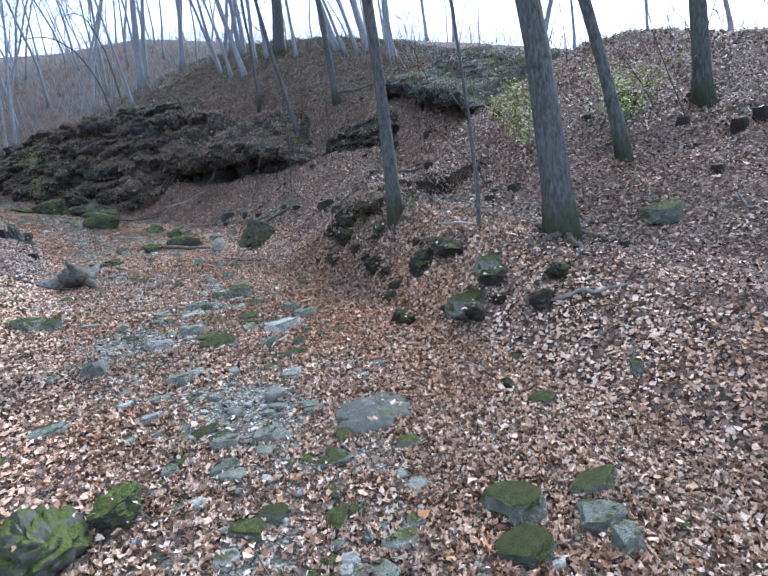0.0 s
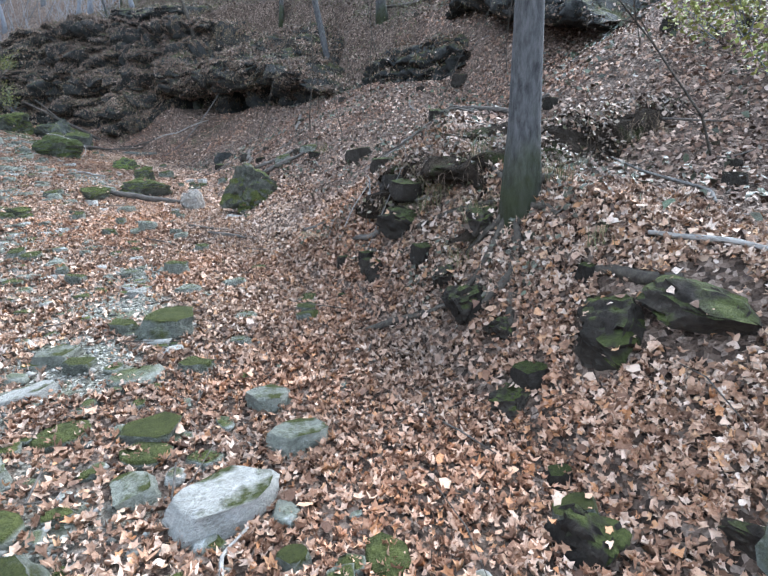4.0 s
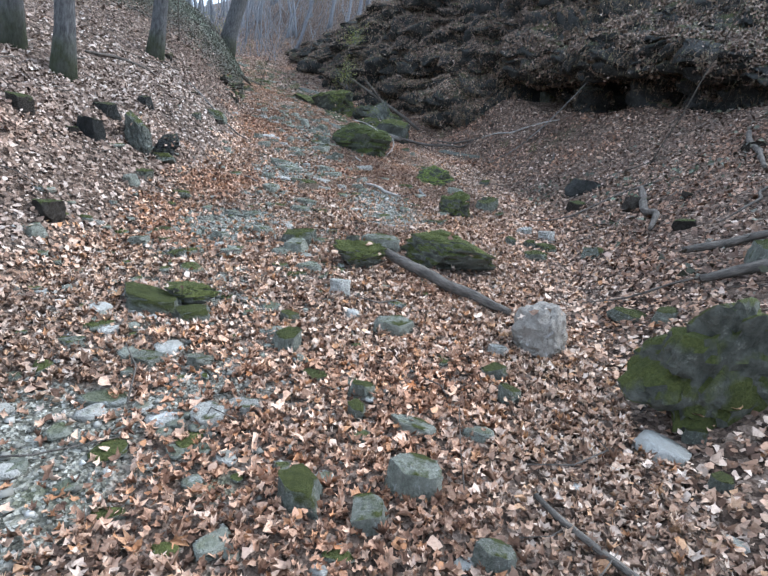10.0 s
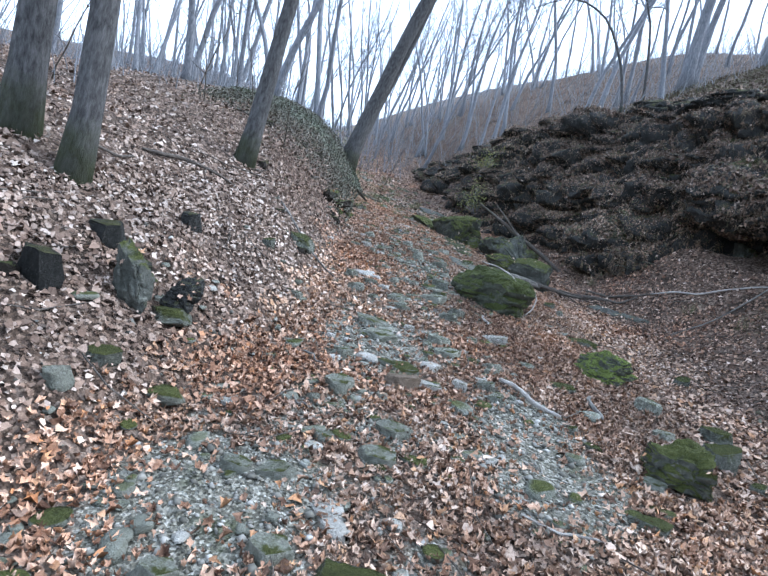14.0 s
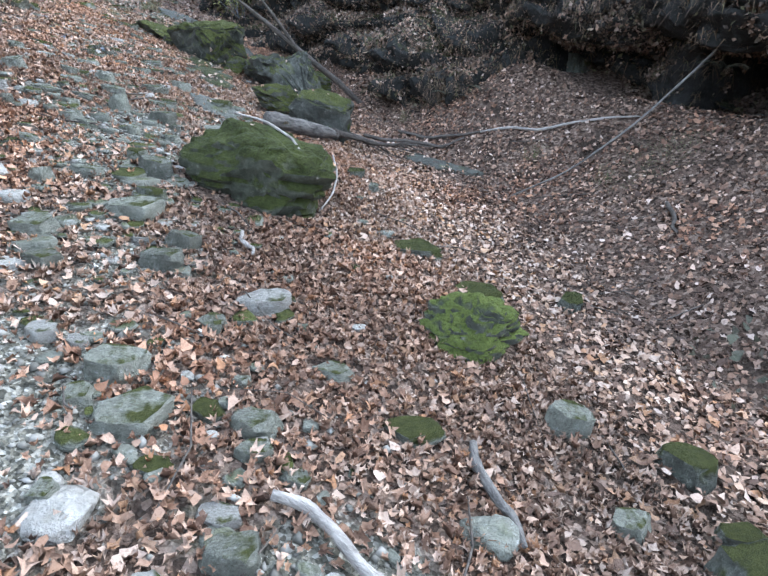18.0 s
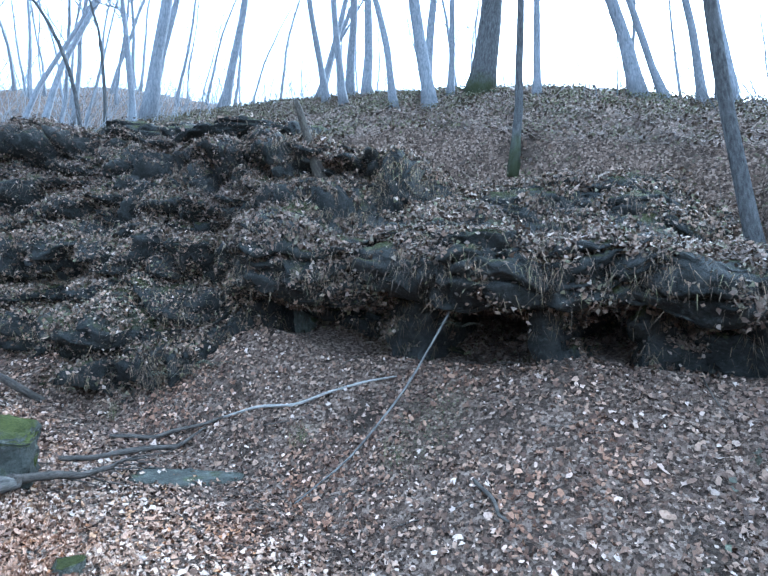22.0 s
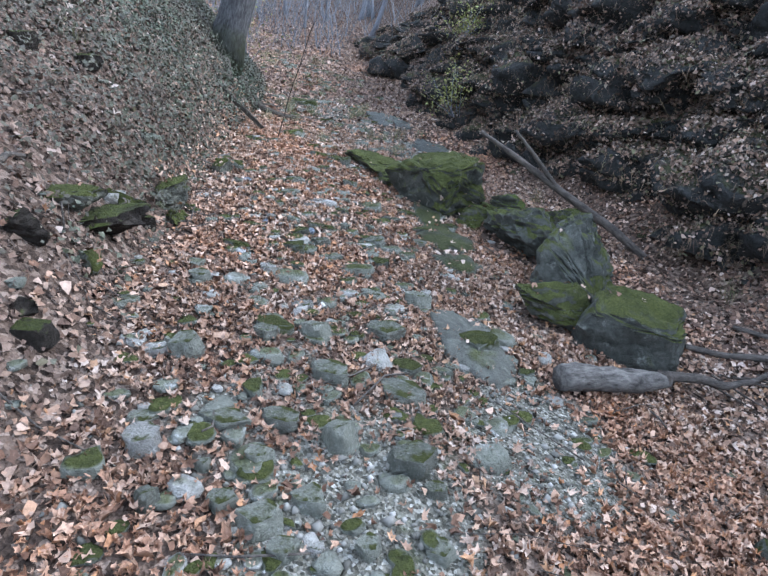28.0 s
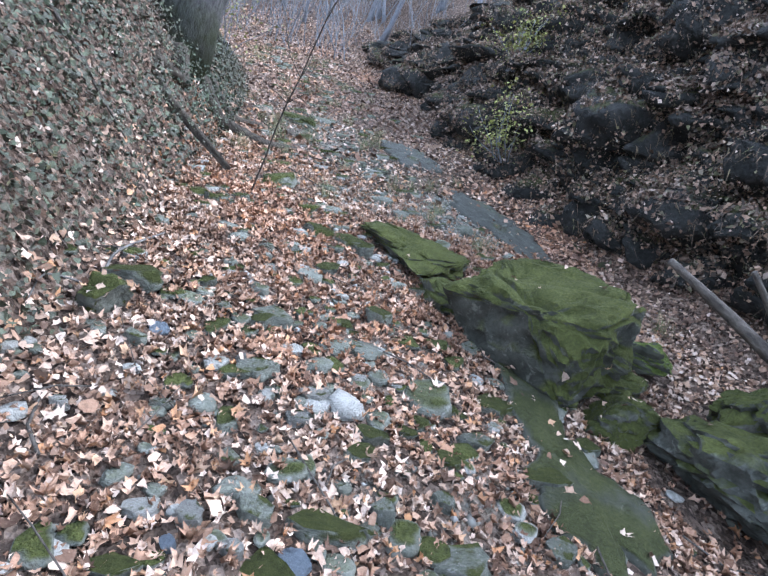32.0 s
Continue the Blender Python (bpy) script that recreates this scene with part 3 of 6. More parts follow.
def tree_meshes(name, seed, height, r, limbs=12, low=0.4, sides=9, twigs=5, fine=True, bark=None, bend=0.035):
    """Trunk and crown of a bare tree that stands at the origin."""
    rng = np.random.RandomState(seed)
    trunk = wander(rng, (0, 0, -0.25), (rng.normal(0, 0.03), rng.normal(0, 0.03), 1), height, 16, bend, 0.02)
    part_up = np.linspace(0, 1, 17)
    radii = r * (1 - 0.82 * part_up ** 1.1)
    radii[0], radii[1] = r * 1.75, r * 1.12
    trunk[1, 2] = min(trunk[1, 2], 0.45)
    trunk_shape = tube(trunk, radii, sides, rng, 0.1)
    crown = []
    for k in range(limbs):
        f = low + (0.97 - low) * (k + rng.uniform(0, 0.8)) / limbs
        at = f * 16
        i = min(int(at), 15)
        p = trunk[i] + (trunk[i + 1] - trunk[i]) * (at - i)
        th = rng.uniform(0, 6.28)
        up = rng.uniform(0.6, 1.5)
        size = height * rng.uniform(0.16, 0.34) * (1.15 - 0.6 * f)
        limb = wander(rng, p, (math.cos(th), math.sin(th), up), size, 6, 0.16, 0.07)
        lr = max(0.35 * r * (1 - 0.75 * f), 0.012)
        crown.append(tube(limb, np.linspace(lr, lr * 0.25, 7), 5))
        for _ in range(twigs):
            j = rng.randint(1, 6)
            th2 = rng.uniform(0, 6.28)
            twig = wander(rng, limb[j], (math.cos(th2), math.sin(th2), rng.uniform(0.3, 1.4)), size * rng.uniform(0.3, 0.6), 4, 0.2, 0.06)
            crown.append(tube(twig, np.linspace(lr * 0.4, 0.005, 5), 4 if fine else 3))
            if fine:
                for _ in range(3):
                    th3 = rng.uniform(0, 6.28)
                    sprig = wander(rng, twig[rng.randint(1, 4)], (math.cos(th3), math.sin(th3), rng.uniform(0.2, 1.2)), size * rng.uniform(0.12, 0.3), 2, 0.2, 0.05)
                    crown.append(tube(sprig, (0.006, 0.005, 0.003), 3))
    bark = bark or BARK_HAZED
    # every crown takes the bark with haze in its colour
    return mesh_of("trunk", *trunk_shape, bark), mesh_of("crown", *joined(crown), BARK_HAZED)


def plant_tree(meshes, x, y, lean_x, lean_y, turn, size, label, group):
    z = float(ground(x, y))
    up = Vector((lean_x, lean_y, 1)).normalized()
    m = Matrix.Translation((x, y, z)) @ Vector((0, 0, 1)).rotation_difference(up).to_matrix().to_4x4() @ Matrix.Rotation(turn, 4, "Z") @ Matrix.Scale(size, 4)
    tree = holder("tree", m, label, "tree", group)
    for name, me in zip(("trunk", "crown"), meshes):
        part(name, me, None, tree)
    return tree


# trees near the path: place, radius, lean
NEAR_TREES = [(4.5, 3.56, 0.13, 0.05, 0.02, 17), (3.88, 5.64, 0.078, 0.03, 0.03, 14), (6.3, 4.0, 0.075, -0.10, 0.08, 11), (7.9, 3.85, 0.1, -0.04, 0.05, 15),
              (-1.75, 14.05, 0.105, 0.08, 0.0, 16), (-1.2, 14.0, 0.088, 0.14, 0.03, 15), (-1.4, 16.75, 0.09, 0.11, 0.03, 15), (-2.45, 23.9, 0.185, 0.26, 0.02, 17), (-2.5, 24.25, 0.14, 0.36, 0.05, 15),
              (8.05, 16.3, 0.085, -0.12, 0.05, 10), (8.85, 15.2, 0.10, 0.0, 0.02, 14), (7.9, 19.2, 0.06, 0.0, 0.0, 8), (10.2, 21.7, 0.22, 0.05, -0.05, 15)]
for k, (x, y, r, lx, ly, h) in enumerate(NEAR_TREES):
    rough = "mossy foot" if k in (0, 1) else "thin bare crown"
    plant_tree(tree_meshes("tree", 40 + k, h, r, limbs=11, low=0.42, sides=14, twigs=4, bark=BARK), x, y, lx, ly, 0.0, 1.0,
               f"bare grey-barked tree with a {rough} rooted in the leaves", "trees along the path")

# trees on the brow of the slope
BROW_TREES = [(9.33, 22.3, 0.108, -0.03, -0.07), (10.3, 26.2, 0.14, 0.03, -0.1), (10.1, 25.2, 0.134, -0.03, -0.07), (9.7, 26.8, 0.11, 0.1, -0.15), (11.4, 19.0, 0.14, -0.15, 0.1),
              (12.0, 17.8, 0.155, -0.15, 0.1), (11.7, 18.1, 0.08, -0.2, 0.15), (11.5, 18.6, 0.065, -0.2, 0.15), (9.8, 22.1, 0.06, 0.0, -0.1), (10.3, 20.4, 0.05, -0.03, -0.07),
              (11.6, 15.8, 0.15, -0.1, 0.06), (8.6, 30.3, 0.15, 0.1, -0.15), (7.3, 32.8, 0.15, 0.15, -0.2), (5.1, 26.7, 0.06, -0.2, 0.1), (6.3, 29.8, 0.2, 0.0, -0.05),
              (8.4, 21.3, 0.13, -0.15, 0.0), (8.1, 21.9, 0.07, -0.18, 0.0), (8.3, 23.7, 0.095, -0.18, 0.0), (8.7, 24.9, 0.095, -0.18, 0.0)]
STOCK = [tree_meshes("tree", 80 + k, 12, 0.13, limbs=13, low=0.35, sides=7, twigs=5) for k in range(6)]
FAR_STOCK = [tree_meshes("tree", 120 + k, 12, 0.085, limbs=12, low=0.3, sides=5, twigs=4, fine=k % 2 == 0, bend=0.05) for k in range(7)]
rng = np.random.RandomState(5)
for k, (x, y, r, lx, ly) in enumerate(BROW_TREES):
    plant_tree(STOCK[k % 6], x, y, lx, ly, rng.uniform(0, 6.28), float(np.clip(r / 0.15, 0.55, 1.3)), "slender bare tree on the brow of the slope", "trees on the brow")


def far_woods():
    """Bare woods on the tops and up the valley, thinner near the path."""
    rng = np.random.RandomState(17)
    done = 0
    while done < 258:
        kind = rng.randint(4)
        if kind == 0:
            x, y = rng.uniform(9, 26), rng.uniform(2, 40)
        elif kind == 1:
            x, y = rng.uniform(-30, 18), rng.uniform(31, 70)
        elif kind == 2:
            x, y = rng.uniform(-22, -3.0), rng.uniform(9, 40)
        else:
            x, y = rng.uniform(-12, 10), rng.uniform(30, 55)
        u = x - float(knots(y, BED_X))
        if (abs(u) < 2.6 and y < 36) or (u > 0 and u < float(knots(y, RIGHT_EDGE) + knots(y, TALUS_W)) + 2.5 and y < 30) or (kind == 0 and x < 13 and y < 26) or (kind == 0 and rng.rand() < 0.5):
            continue
        size = rng.uniform(0.45, 1.15)
        plant_tree(FAR_STOCK[rng.randint(7)], x, y, rng.normal(0.02, 0.09), rng.normal(0, 0.09), rng.uniform(0, 6.28), size, "thin bare tree in the woods around the ravine",
                   "bare woods")
        done += 1


far_woods()


def brushwood():
    """Thin stems of the undergrowth far up the valley and on the tops, as one thicket."""
    rng = np.random.RandomState(29)
    count = 12000
    kind = rng.randint(4, size=count)
    x = np.select([kind == 0, kind == 1, kind == 2], [rng.uniform(10.5, 30, count), rng.uniform(-12, 22, count), rng.uniform(-24, -3.4, count)], rng.uniform(-14, 12, count))
    y = np.select([kind == 0, kind == 1, kind == 2], [rng.uniform(2, 45, count), 29 + 42 * rng.rand(count) ** 1.2, rng.uniform(12, 45, count)], 27 + 26 * rng.rand(count) ** 1.3)
    u = x - knots(y, BED_X)
    ok = ((abs(u) > 2.2 + 0.02 * y) | (y > 33)) & ((u < 0) | (u > knots(y, RIGHT_EDGE) + knots(y, TALUS_W) + 3.2) | (y > 32))
    x, y = x[ok], y[ok]
    count = len(x)
    tall = rng.gamma(1.8, 0.55, count).clip(0.3, 3.2)[:, None]
    way = np.stack([rng.normal(0, 0.4, count), rng.normal(0, 0.4, count), np.ones(count)], -1)
    pts = [np.stack([x, y, ground(x, y) - 0.05], -1)]
    for share in (0.4, 0.35, 0.25):
        pts.append(pts[-1] + way * tall * share)
        way = way + rng.normal(0, 0.22, way.shape)
    r = (0.0035 + 0.0045 * tall)[:, None]
    th = np.arange(3) / 3 * 6.2832
    ring = np.stack([np.cos(th), np.sin(th), 0 * th], -1)[None]
    verts = np.stack([p[:, None] + ring * r * f for p, f in zip(pts, (1, 0.8, 0.55, 0.2))], 1).reshape(-1, 3)
    quads = np.array([(k * 3 + s, k * 3 + (s + 1) % 3, k * 3 + 3 + (s + 1) % 3, k * 3 + 3 + s) for k in range(3) for s in range(3)])
    loops = (np.arange(count)[:, None, None] * 12 + quads[None]).ravel()
    tagged(new("brushwood", quick_mesh("brushwood", verts, loops, np.full(count * 9, 4), BARK_HAZED)), "leafless grey undergrowth of the surrounding woods", "undergrowth", kind="stuff")


brushwood()


def saplings():
    rng = np.random.RandomState(23)
    for k in range(46):
        if k < 24:
            x, y = rng.uniform(5.2, 10), rng.uniform(3.5, 15)
        elif k < 34:
            x, y = rng.uniform(-4.5, -0.9), rng.uniform(11, 24)
        else:
            y = rng.uniform(26, 34)
            x = float(knots(y, BED_X)) + rng.choice([-1, 1]) * rng.uniform(2.2, 4)
        z = float(ground(x, y))
        h = rng.uniform(1.2, 3.6)
        stem = wander(rng, (0, 0, -0.1), (rng.normal(0, 0.12), rng.normal(0, 0.12), 1), h, 8, 0.09)
        r = rng.uniform(0.005, 0.012)
        shoots = []
        for _ in range(7):
            j = rng.randint(2, 8)
            th = rng.uniform(0, 6.28)
            shoots.append(tube(wander(rng, stem[j], (math.cos(th), math.sin(th), 0.8), h * rng.uniform(0.12, 0.3), 3, 0.2), (r * 0.5, r * 0.4, r * 0.3, r * 0.15), 3))
        sap = holder("sapling", Matrix.Translation((x, y, z)), "thin leafless sapling standing in the leaf litter", "sapling", "saplings")
        part("stem", tube(stem, np.linspace(r, r * 0.4, 9), 5), BARK_ROOT, sap)
        for shoot in shoots:
            part("twig", shoot, BARK_ROOT, sap)


saplings()


def bent_sapling():
    x, y = 3.72, 4.22
    z = float(ground(x, y))
    pts = [(x, y, z - 0.1), (x + 0.12, y + 0.02, z + 0.1), (x + 0.28, y + 0.05, z + 0.22), (x + 0.36, y + 0.1, z + 0.6), (x + 0.38, y + 0.15, z + 1.4), (x + 0.36, y + 0.22, z + 2.6),
           (x + 0.42, y + 0.3, z + 4.2)]
    sap = holder("sapling", Matrix.Translation((x, y, z)), "thin crooked sapling bent at its foot on the bank", "sapling", "saplings")
    local = np.array(pts) - (x, y, z)
    part("stem", tube(local, (0.035, 0.032, 0.028, 0.022, 0.02, 0.016, 0.01), 7), BARK, sap)
    part("twig", tube([local[5], local[5] + (0.2, 0.1, 0.5)], (0.007, 0.003), 4), BARK, sap)
    part("twig", tube([local[4], local[4] + (-0.25, 0.1, 0.45)], (0.007, 0.003), 4), BARK, sap)


bent_sapling()


def bowed_tree(x, y, reach_x, reach_y, tall, r, seed, label):
    """A thin tree bent over in an arch, with a few side shoots."""
    rng = np.random.RandomState(seed)
    z = float(ground(x, y))
    tree = holder("bowed_tree", Matrix.Translation((x, y, z)), label, "tree", "bowed trees")
    f = np.linspace(0, 1, 13)
    pts = np.stack([reach_x * f ** 1.7 + rng.normal(0, 0.03, 13) * f, reach_y * f ** 1.7 + rng.normal(0, 0.03, 13) * f, tall * np.sin(f * 1.9) - 0.1 * (1 - f)], -1)
    part("trunk", tube(pts, np.linspace(r, r * 0.25, 13), 7, rng, 0.08), BARK, tree)
    for j in range(4, 12):
        way = (rng.normal(0, 0.5), rng.normal(0, 0.5), 1)
        part("twig", tube(wander(rng, pts[j], way, tall * rng.uniform(0.12, 0.3), 5, 0.14), np.linspace(r * 0.3, 0.004, 6), 4), BARK_HAZED, tree)


bowed_tree(4.3, 27.5, -3.0, 1.5, 3.6, 0.05, 71, "thin bare tree bowed in an arch over the gully")
bowed_tree(5.0, 28.6, -1.6, 1.0, 4.2, 0.045, 72, "thin bare tree leaning out from the ledge")


def roots(x, y, r, seed, count, reach):
    """Surface roots that spread from the foot of a tree over the bank."""
    rng = np.random.RandomState(seed)
    for k in range(count):
        th = k / count * 6.28 + rng.uniform(-0.3, 0.3)
        pts = []
        for s in np.linspace(0, 1, 7):
            d = r * 0.8 + reach * s * rng.uniform(0.9, 1.1)
            px, py = x + math.cos(th + 0.5 * s * rng.uniform(-1, 1)) * d, y + math.sin(th + 0.5 * s * rng.uniform(-1, 1)) * d
            pts.append((px, py, float(ground(px, py)) + 0.05 * (1 - s) - 0.01))
        thing("tree_root", tube(pts, np.linspace(r * 0.42, 0.012, 7), 6, rng, 0.12), BARK_ROOT, Matrix.Identity(4), "gnarled dark tree root running over the bank", "root", "roots of the bank")


BANK_ROOTS = ([(3.09, 6.1), (3.26, 6.06), (3.35, 5.85), (3.44, 5.66), (3.47, 5.47), (3.62, 5.4)], [(3.86, 5.6), (3.69, 5.49), (3.57, 5.35), (3.4, 5.2)], [(3.9, 5.75), (3.84, 5.99), (3.8, 6.16), (3.7, 6.4)],
              [(3.5, 6.94), (3.53, 6.62), (3.56, 6.46), (3.62, 6.2)], [(3.8, 5.7), (3.62, 5.63), (3.56, 5.61), (3.45, 5.52)], [(3.71, 5.02), (3.75, 4.9), (3.76, 4.75), (3.8, 4.6)])
for k, pts in enumerate(BANK_ROOTS):
    r = (0.03, 0.022, 0.025, 0.02, 0.018, 0.035)[k]
    shape = tube([(x, y, float(ground(x, y)) + r * 0.3) for x, y in pts], np.linspace(0.7, 1.1, len(pts)) * r, 8, np.random.RandomState(k), 0.15)
    thing("tree_root", shape, BARK_ROOT, Matrix.Identity(4), "thick dark root exposed by the undercut bank", "root", "roots of the bank")
roots(4.5, 3.56, 0.13, 3, 6, 0.6)
roots(3.88, 5.64, 0.07, 4, 8, 0.45)
roots(-2.45, 23.9, 0.22, 6, 5, 1.4)


# ---- boulders with a shape of their own ----
BOULDERS = []


def block_mesh(name, seed, material, corners):
    """A split block: the hull of a few corners, its edges worn round and its faces bedded and pitted."""
    bm = bmesh.new()
    made = [bm.verts.new(c) for c in corners]
    bmesh.ops.convex_hull(bm, input=made)
    bmesh.ops.dissolve_limit(bm, angle_limit=radians(8), verts=bm.verts, edges=bm.edges)
    bmesh.ops.bevel(bm, geom=bm.edges[:], offset=0.17, segments=2, profile=0.5, affect="EDGES")
    bmesh.ops.triangulate(bm, faces=bm.faces[:])
    for _ in range(3):
        bmesh.ops.subdivide_edges(bm, edges=[e for e in bm.edges if e.calc_length() > 0.07], cuts=1, use_grid_fill=True)
        bmesh.ops.triangulate(bm, faces=bm.faces[:])
    bm.normal_update()
    shift = Vector((seed * 1.7, seed * 0.9, 0))
    for v in bm.verts:
        q = v.co.copy()
        bed = abs(noise.noise(Vector((q.x * 0.9, q.y * 0.9, q.z * 8)) + shift))
        v.co = q + v.normal * (0.16 * noise.noise(q * 1.7 + shift) + 0.085 * noise.noise(q * 4.5 + shift) + 0.04 * noise.noise(q * 11 + shift) - 0.09 * max(0.0, 0.14 - bed) / 0.14)
    me = bpy.data.meshes.new(name)
    bm.to_mesh(me)
    bm.free()
    me.materials.append(material)
    me.polygons.foreach_set("use_smooth", [True] * len(me.polygons))
    me.set_sharp_from_angle(angle=radians(42))
    return me


WEDGE = [(-1, -0.9, -1), (0.9, -1, -1), (1, 0.8, -1), (-0.9, 0.9, -1), (-0.85, -0.5, 0.45), (-0.3, 0.1, 1), (0.15, 0.35, 0.95), (0.75, 0.2, -0.1), (-0.6, 0.7, 0.5)]
CUBE = [(-1, -0.9, -1), (1, -1, -1), (0.95, 0.9, -1), (-0.9, 1, -1), (-0.9, -0.75, 0.85), (0.8, -0.85, 1), (0.95, 0.7, 0.8), (-0.7, 0.85, 0.9)]
BEDDED = [(-1, -0.7, -0.8), (0.85, -0.9, -0.9), (0.9, 0.8, -0.9), (-0.8, 0.9, -0.9), (-1, -0.85, 0.6), (0.3, -1, 0.8), (1, -0.5, 0.6), (0.9, 0.75, 0.9), (-0.5, 1, 1), (-0.95, 0.4, 0.9)]


def set_rock(name, seed, x, y, w, d, h, turn, material, label, sink=0.3, tilt=(0, 0), level=5, cuts=12, edge=0.95, category="rock", ragged=1.0, corners=None):
    me = block_mesh(name, seed, material, corners) if corners else boulder_mesh(name, seed, material, 0.8, edge, level, cuts, ragged)
    co = np.array([v.co for v in me.vertices])
    low, high = co.min(0), co.max(0)
    z = float(ground(x, y))
    m = (Matrix.Translation((x, y, z + h * (0.5 - sink))) @ Euler((radians(tilt[0]), radians(tilt[1]), radians(turn))).to_matrix().to_4x4()
         @ Matrix.Diagonal((w / (high - low)[0], d / (high - low)[1], h / (high - low)[2], 1)) @ Matrix.Translation(-Vector((low + high) / 2)))
    me.transform(m)
    centre = Vector((x, y, z))
    FOOTPRINTS.append((x, y, w, d, turn, 0.9))
    me.transform(Matrix.Translation(-centre))
    rock = thing(name, me, None, Matrix.Translation(centre), label, category)
    BOULDERS.append(rock)
    return rock


set_rock("boulder", 11, 3.72, 10.28, 0.66, 0.6, 0.64, 25, ROCK_MOSS, "large dark boulder with a mossy crown among fallen leaves", 0.22, (-8, 18))
set_rock("boulder", 12, 3.14, 10.92, 0.34, 0.33, 0.34, 0, ROCK_ROUND, "smooth round grey-brown boulder at the end of a log", 0.2, (10, 0), cuts=4, edge=0.4, ragged=0.0)
set_rock("boulder", 113, 2.72, 12.15, 0.8, 0.44, 0.38, -14, ROCK_MOSS, "long low boulder cushioned with green moss", 0.25, (0, 4), cuts=9, edge=0.8, ragged=0.7)
set_rock("boulder", 14, 2.03, 11.95, 0.37, 0.34, 0.28, 30, ROCK_MOSS, "squat moss-covered boulder beside a fallen log", 0.3)
set_rock("boulder", 15, 1.78, 17.12, 0.98, 0.84, 0.62, 12, ROCK_DOME, "broad boulder coated in dark moss with a stick on it", 0.3, (-6, 4), cuts=8, edge=0.72, ragged=0.6)
set_rock("boulder", 16, 1.16, 11.0, 0.3, 0.25, 0.16, 20, ROCK_MOSS, "low mossy stone among the leaves", 0.3)
set_rock("boulder", 21, 0.84, 21.75, 0.95, 0.72, 0.6, -40, ROCK_MOSS, "bedded sandstone block with a bright green mossy top", 0.12, (6, -4), corners=BEDDED)
set_rock("boulder", 22, 0.05, 22.75, 0.78, 1.0, 0.26, 35, ROCK_MOSS, "flat mossy rock shelf beside a bedded block", 0.3)
set_rock("boulder", 38, 0.33, 22.1, 0.34, 0.55, 0.24, 30, ROCK_MOSS, "low mossy rock running on from a shelf", 0.3)
set_rock("boulder", 23, 1.62, 22.3, 0.52, 0.36, 0.3, -40, ROCK_GREEN, "small block with a flat green mossy top", 0.2)
set_rock("boulder", 39, 1.19, 21.31, 0.3, 0.3, 0.3, 20, ROCK_MOSS, "mossy stone wedged between two boulders", 0.25)
set_rock("boulder", 24, 1.7, 21.05, 0.85, 0.72, 0.55, -20, ROCK_GREY, "rugged grey boulder streaked with moss and lichen", 0.2, (0, 0), cuts=12, ragged=0.8)
set_rock("boulder", 25, 1.33, 21.75, 0.42, 0.35, 0.3, 10, ROCK_MOSS, "mossy rock lying against a larger boulder", 0.25)
set_rock("boulder", 26, 2.05, 20.36, 0.66, 0.62, 0.74, -14, ROCK_GREY, "tilted slab of rock, mossy along one edge", 0.12, (0, 4), corners=WEDGE)
set_rock("boulder", 27, 1.83, 19.8, 0.6, 0.42, 0.4, 12, ROCK_MOSS, "rounded mossy rock heaped with fallen leaves", 0.22)
set_rock("boulder", 28, 2.3, 19.66, 0.7, 0.56, 0.52, -12, ROCK_GREY, "square grey boulder with a flat pale face", 0.24, (16, 9), corners=CUBE)
set_rock("boulder", 29, 2.15, 21.9, 0.8, 0.5, 0.42, 30, ROCK_MOSS, "mossy boulder under a leaning dead branch", 0.25)
set_rock("boulder", 34, 3.09, 14.02, 0.5, 0.44, 0.34, 40, ROCK_MOSS, "knobbly boulder overgrown with moss", 0.25, (0, 10), cuts=12)
set_rock("boulder", 35, 2.9, 15.78, 0.52, 0.42, 0.36, 15, ROCK_GREEN, "flat-topped stone with a bright green moss cap", 0.25, (4, 0), cuts=6)

for k, (x, y, w, d, h) in enumerate([(3.71, 6.63, 0.34, 0.3, 0.24), (3.78, 5.83, 0.26, 0.22, 0.18), (3.5, 5.85, 0.17, 0.14, 0.2), (3.4, 6.52, 0.14, 0.12, 0.2), (3.24, 5.01, 0.24, 0.2, 0.14),
                                     (3.5, 4.73, 0.26, 0.22, 0.28), (3.41, 5.26, 0.2, 0.17, 0.14), (3.98, 6.35, 0.3, 0.24, 0.2)]):
    set_rock("boulder", 60 + k, x, y, w, d, h, 35 + 20 * k, ROCK_BANK, "dark mossy rock jutting from the undercut bank", 0.42, (0, 6), level=4)
for k, (x, y, w, d, h) in enumerate([(3.6, 4.74, 0.43, 0.36, 0.23), (3.62, 3.73, 0.34, 0.29, 0.2), (3.28, 3.64, 0.32, 0.28, 0.26), (3.27, 3.94, 0.23, 0.2, 0.16), (2.89, 4.3, 0.27, 0.23, 0.27), (3.47, 3.51, 0.19, 0.16, 0.12), (3.54, 3.09, 0.26, 0.22, 0.26), (3.01, 2.97, 0.19, 0.16, 0.09), (2.65, 2.67, 0.17, 0.15, 0.11), (3.45, 5.59, 0.33, 0.28, 0.29), (3.75, 4.46, 0.48, 0.4, 0.22), (3.8, 3.14, 0.25, 0.21, 0.25)]):
    set_rock("boulder", 80 + k, x, y, w, d, h, 15 + 25 * k, ROCK_BANK, "dark rock with moss under the trees of the bank", 0.46, (0, 6), level=4)
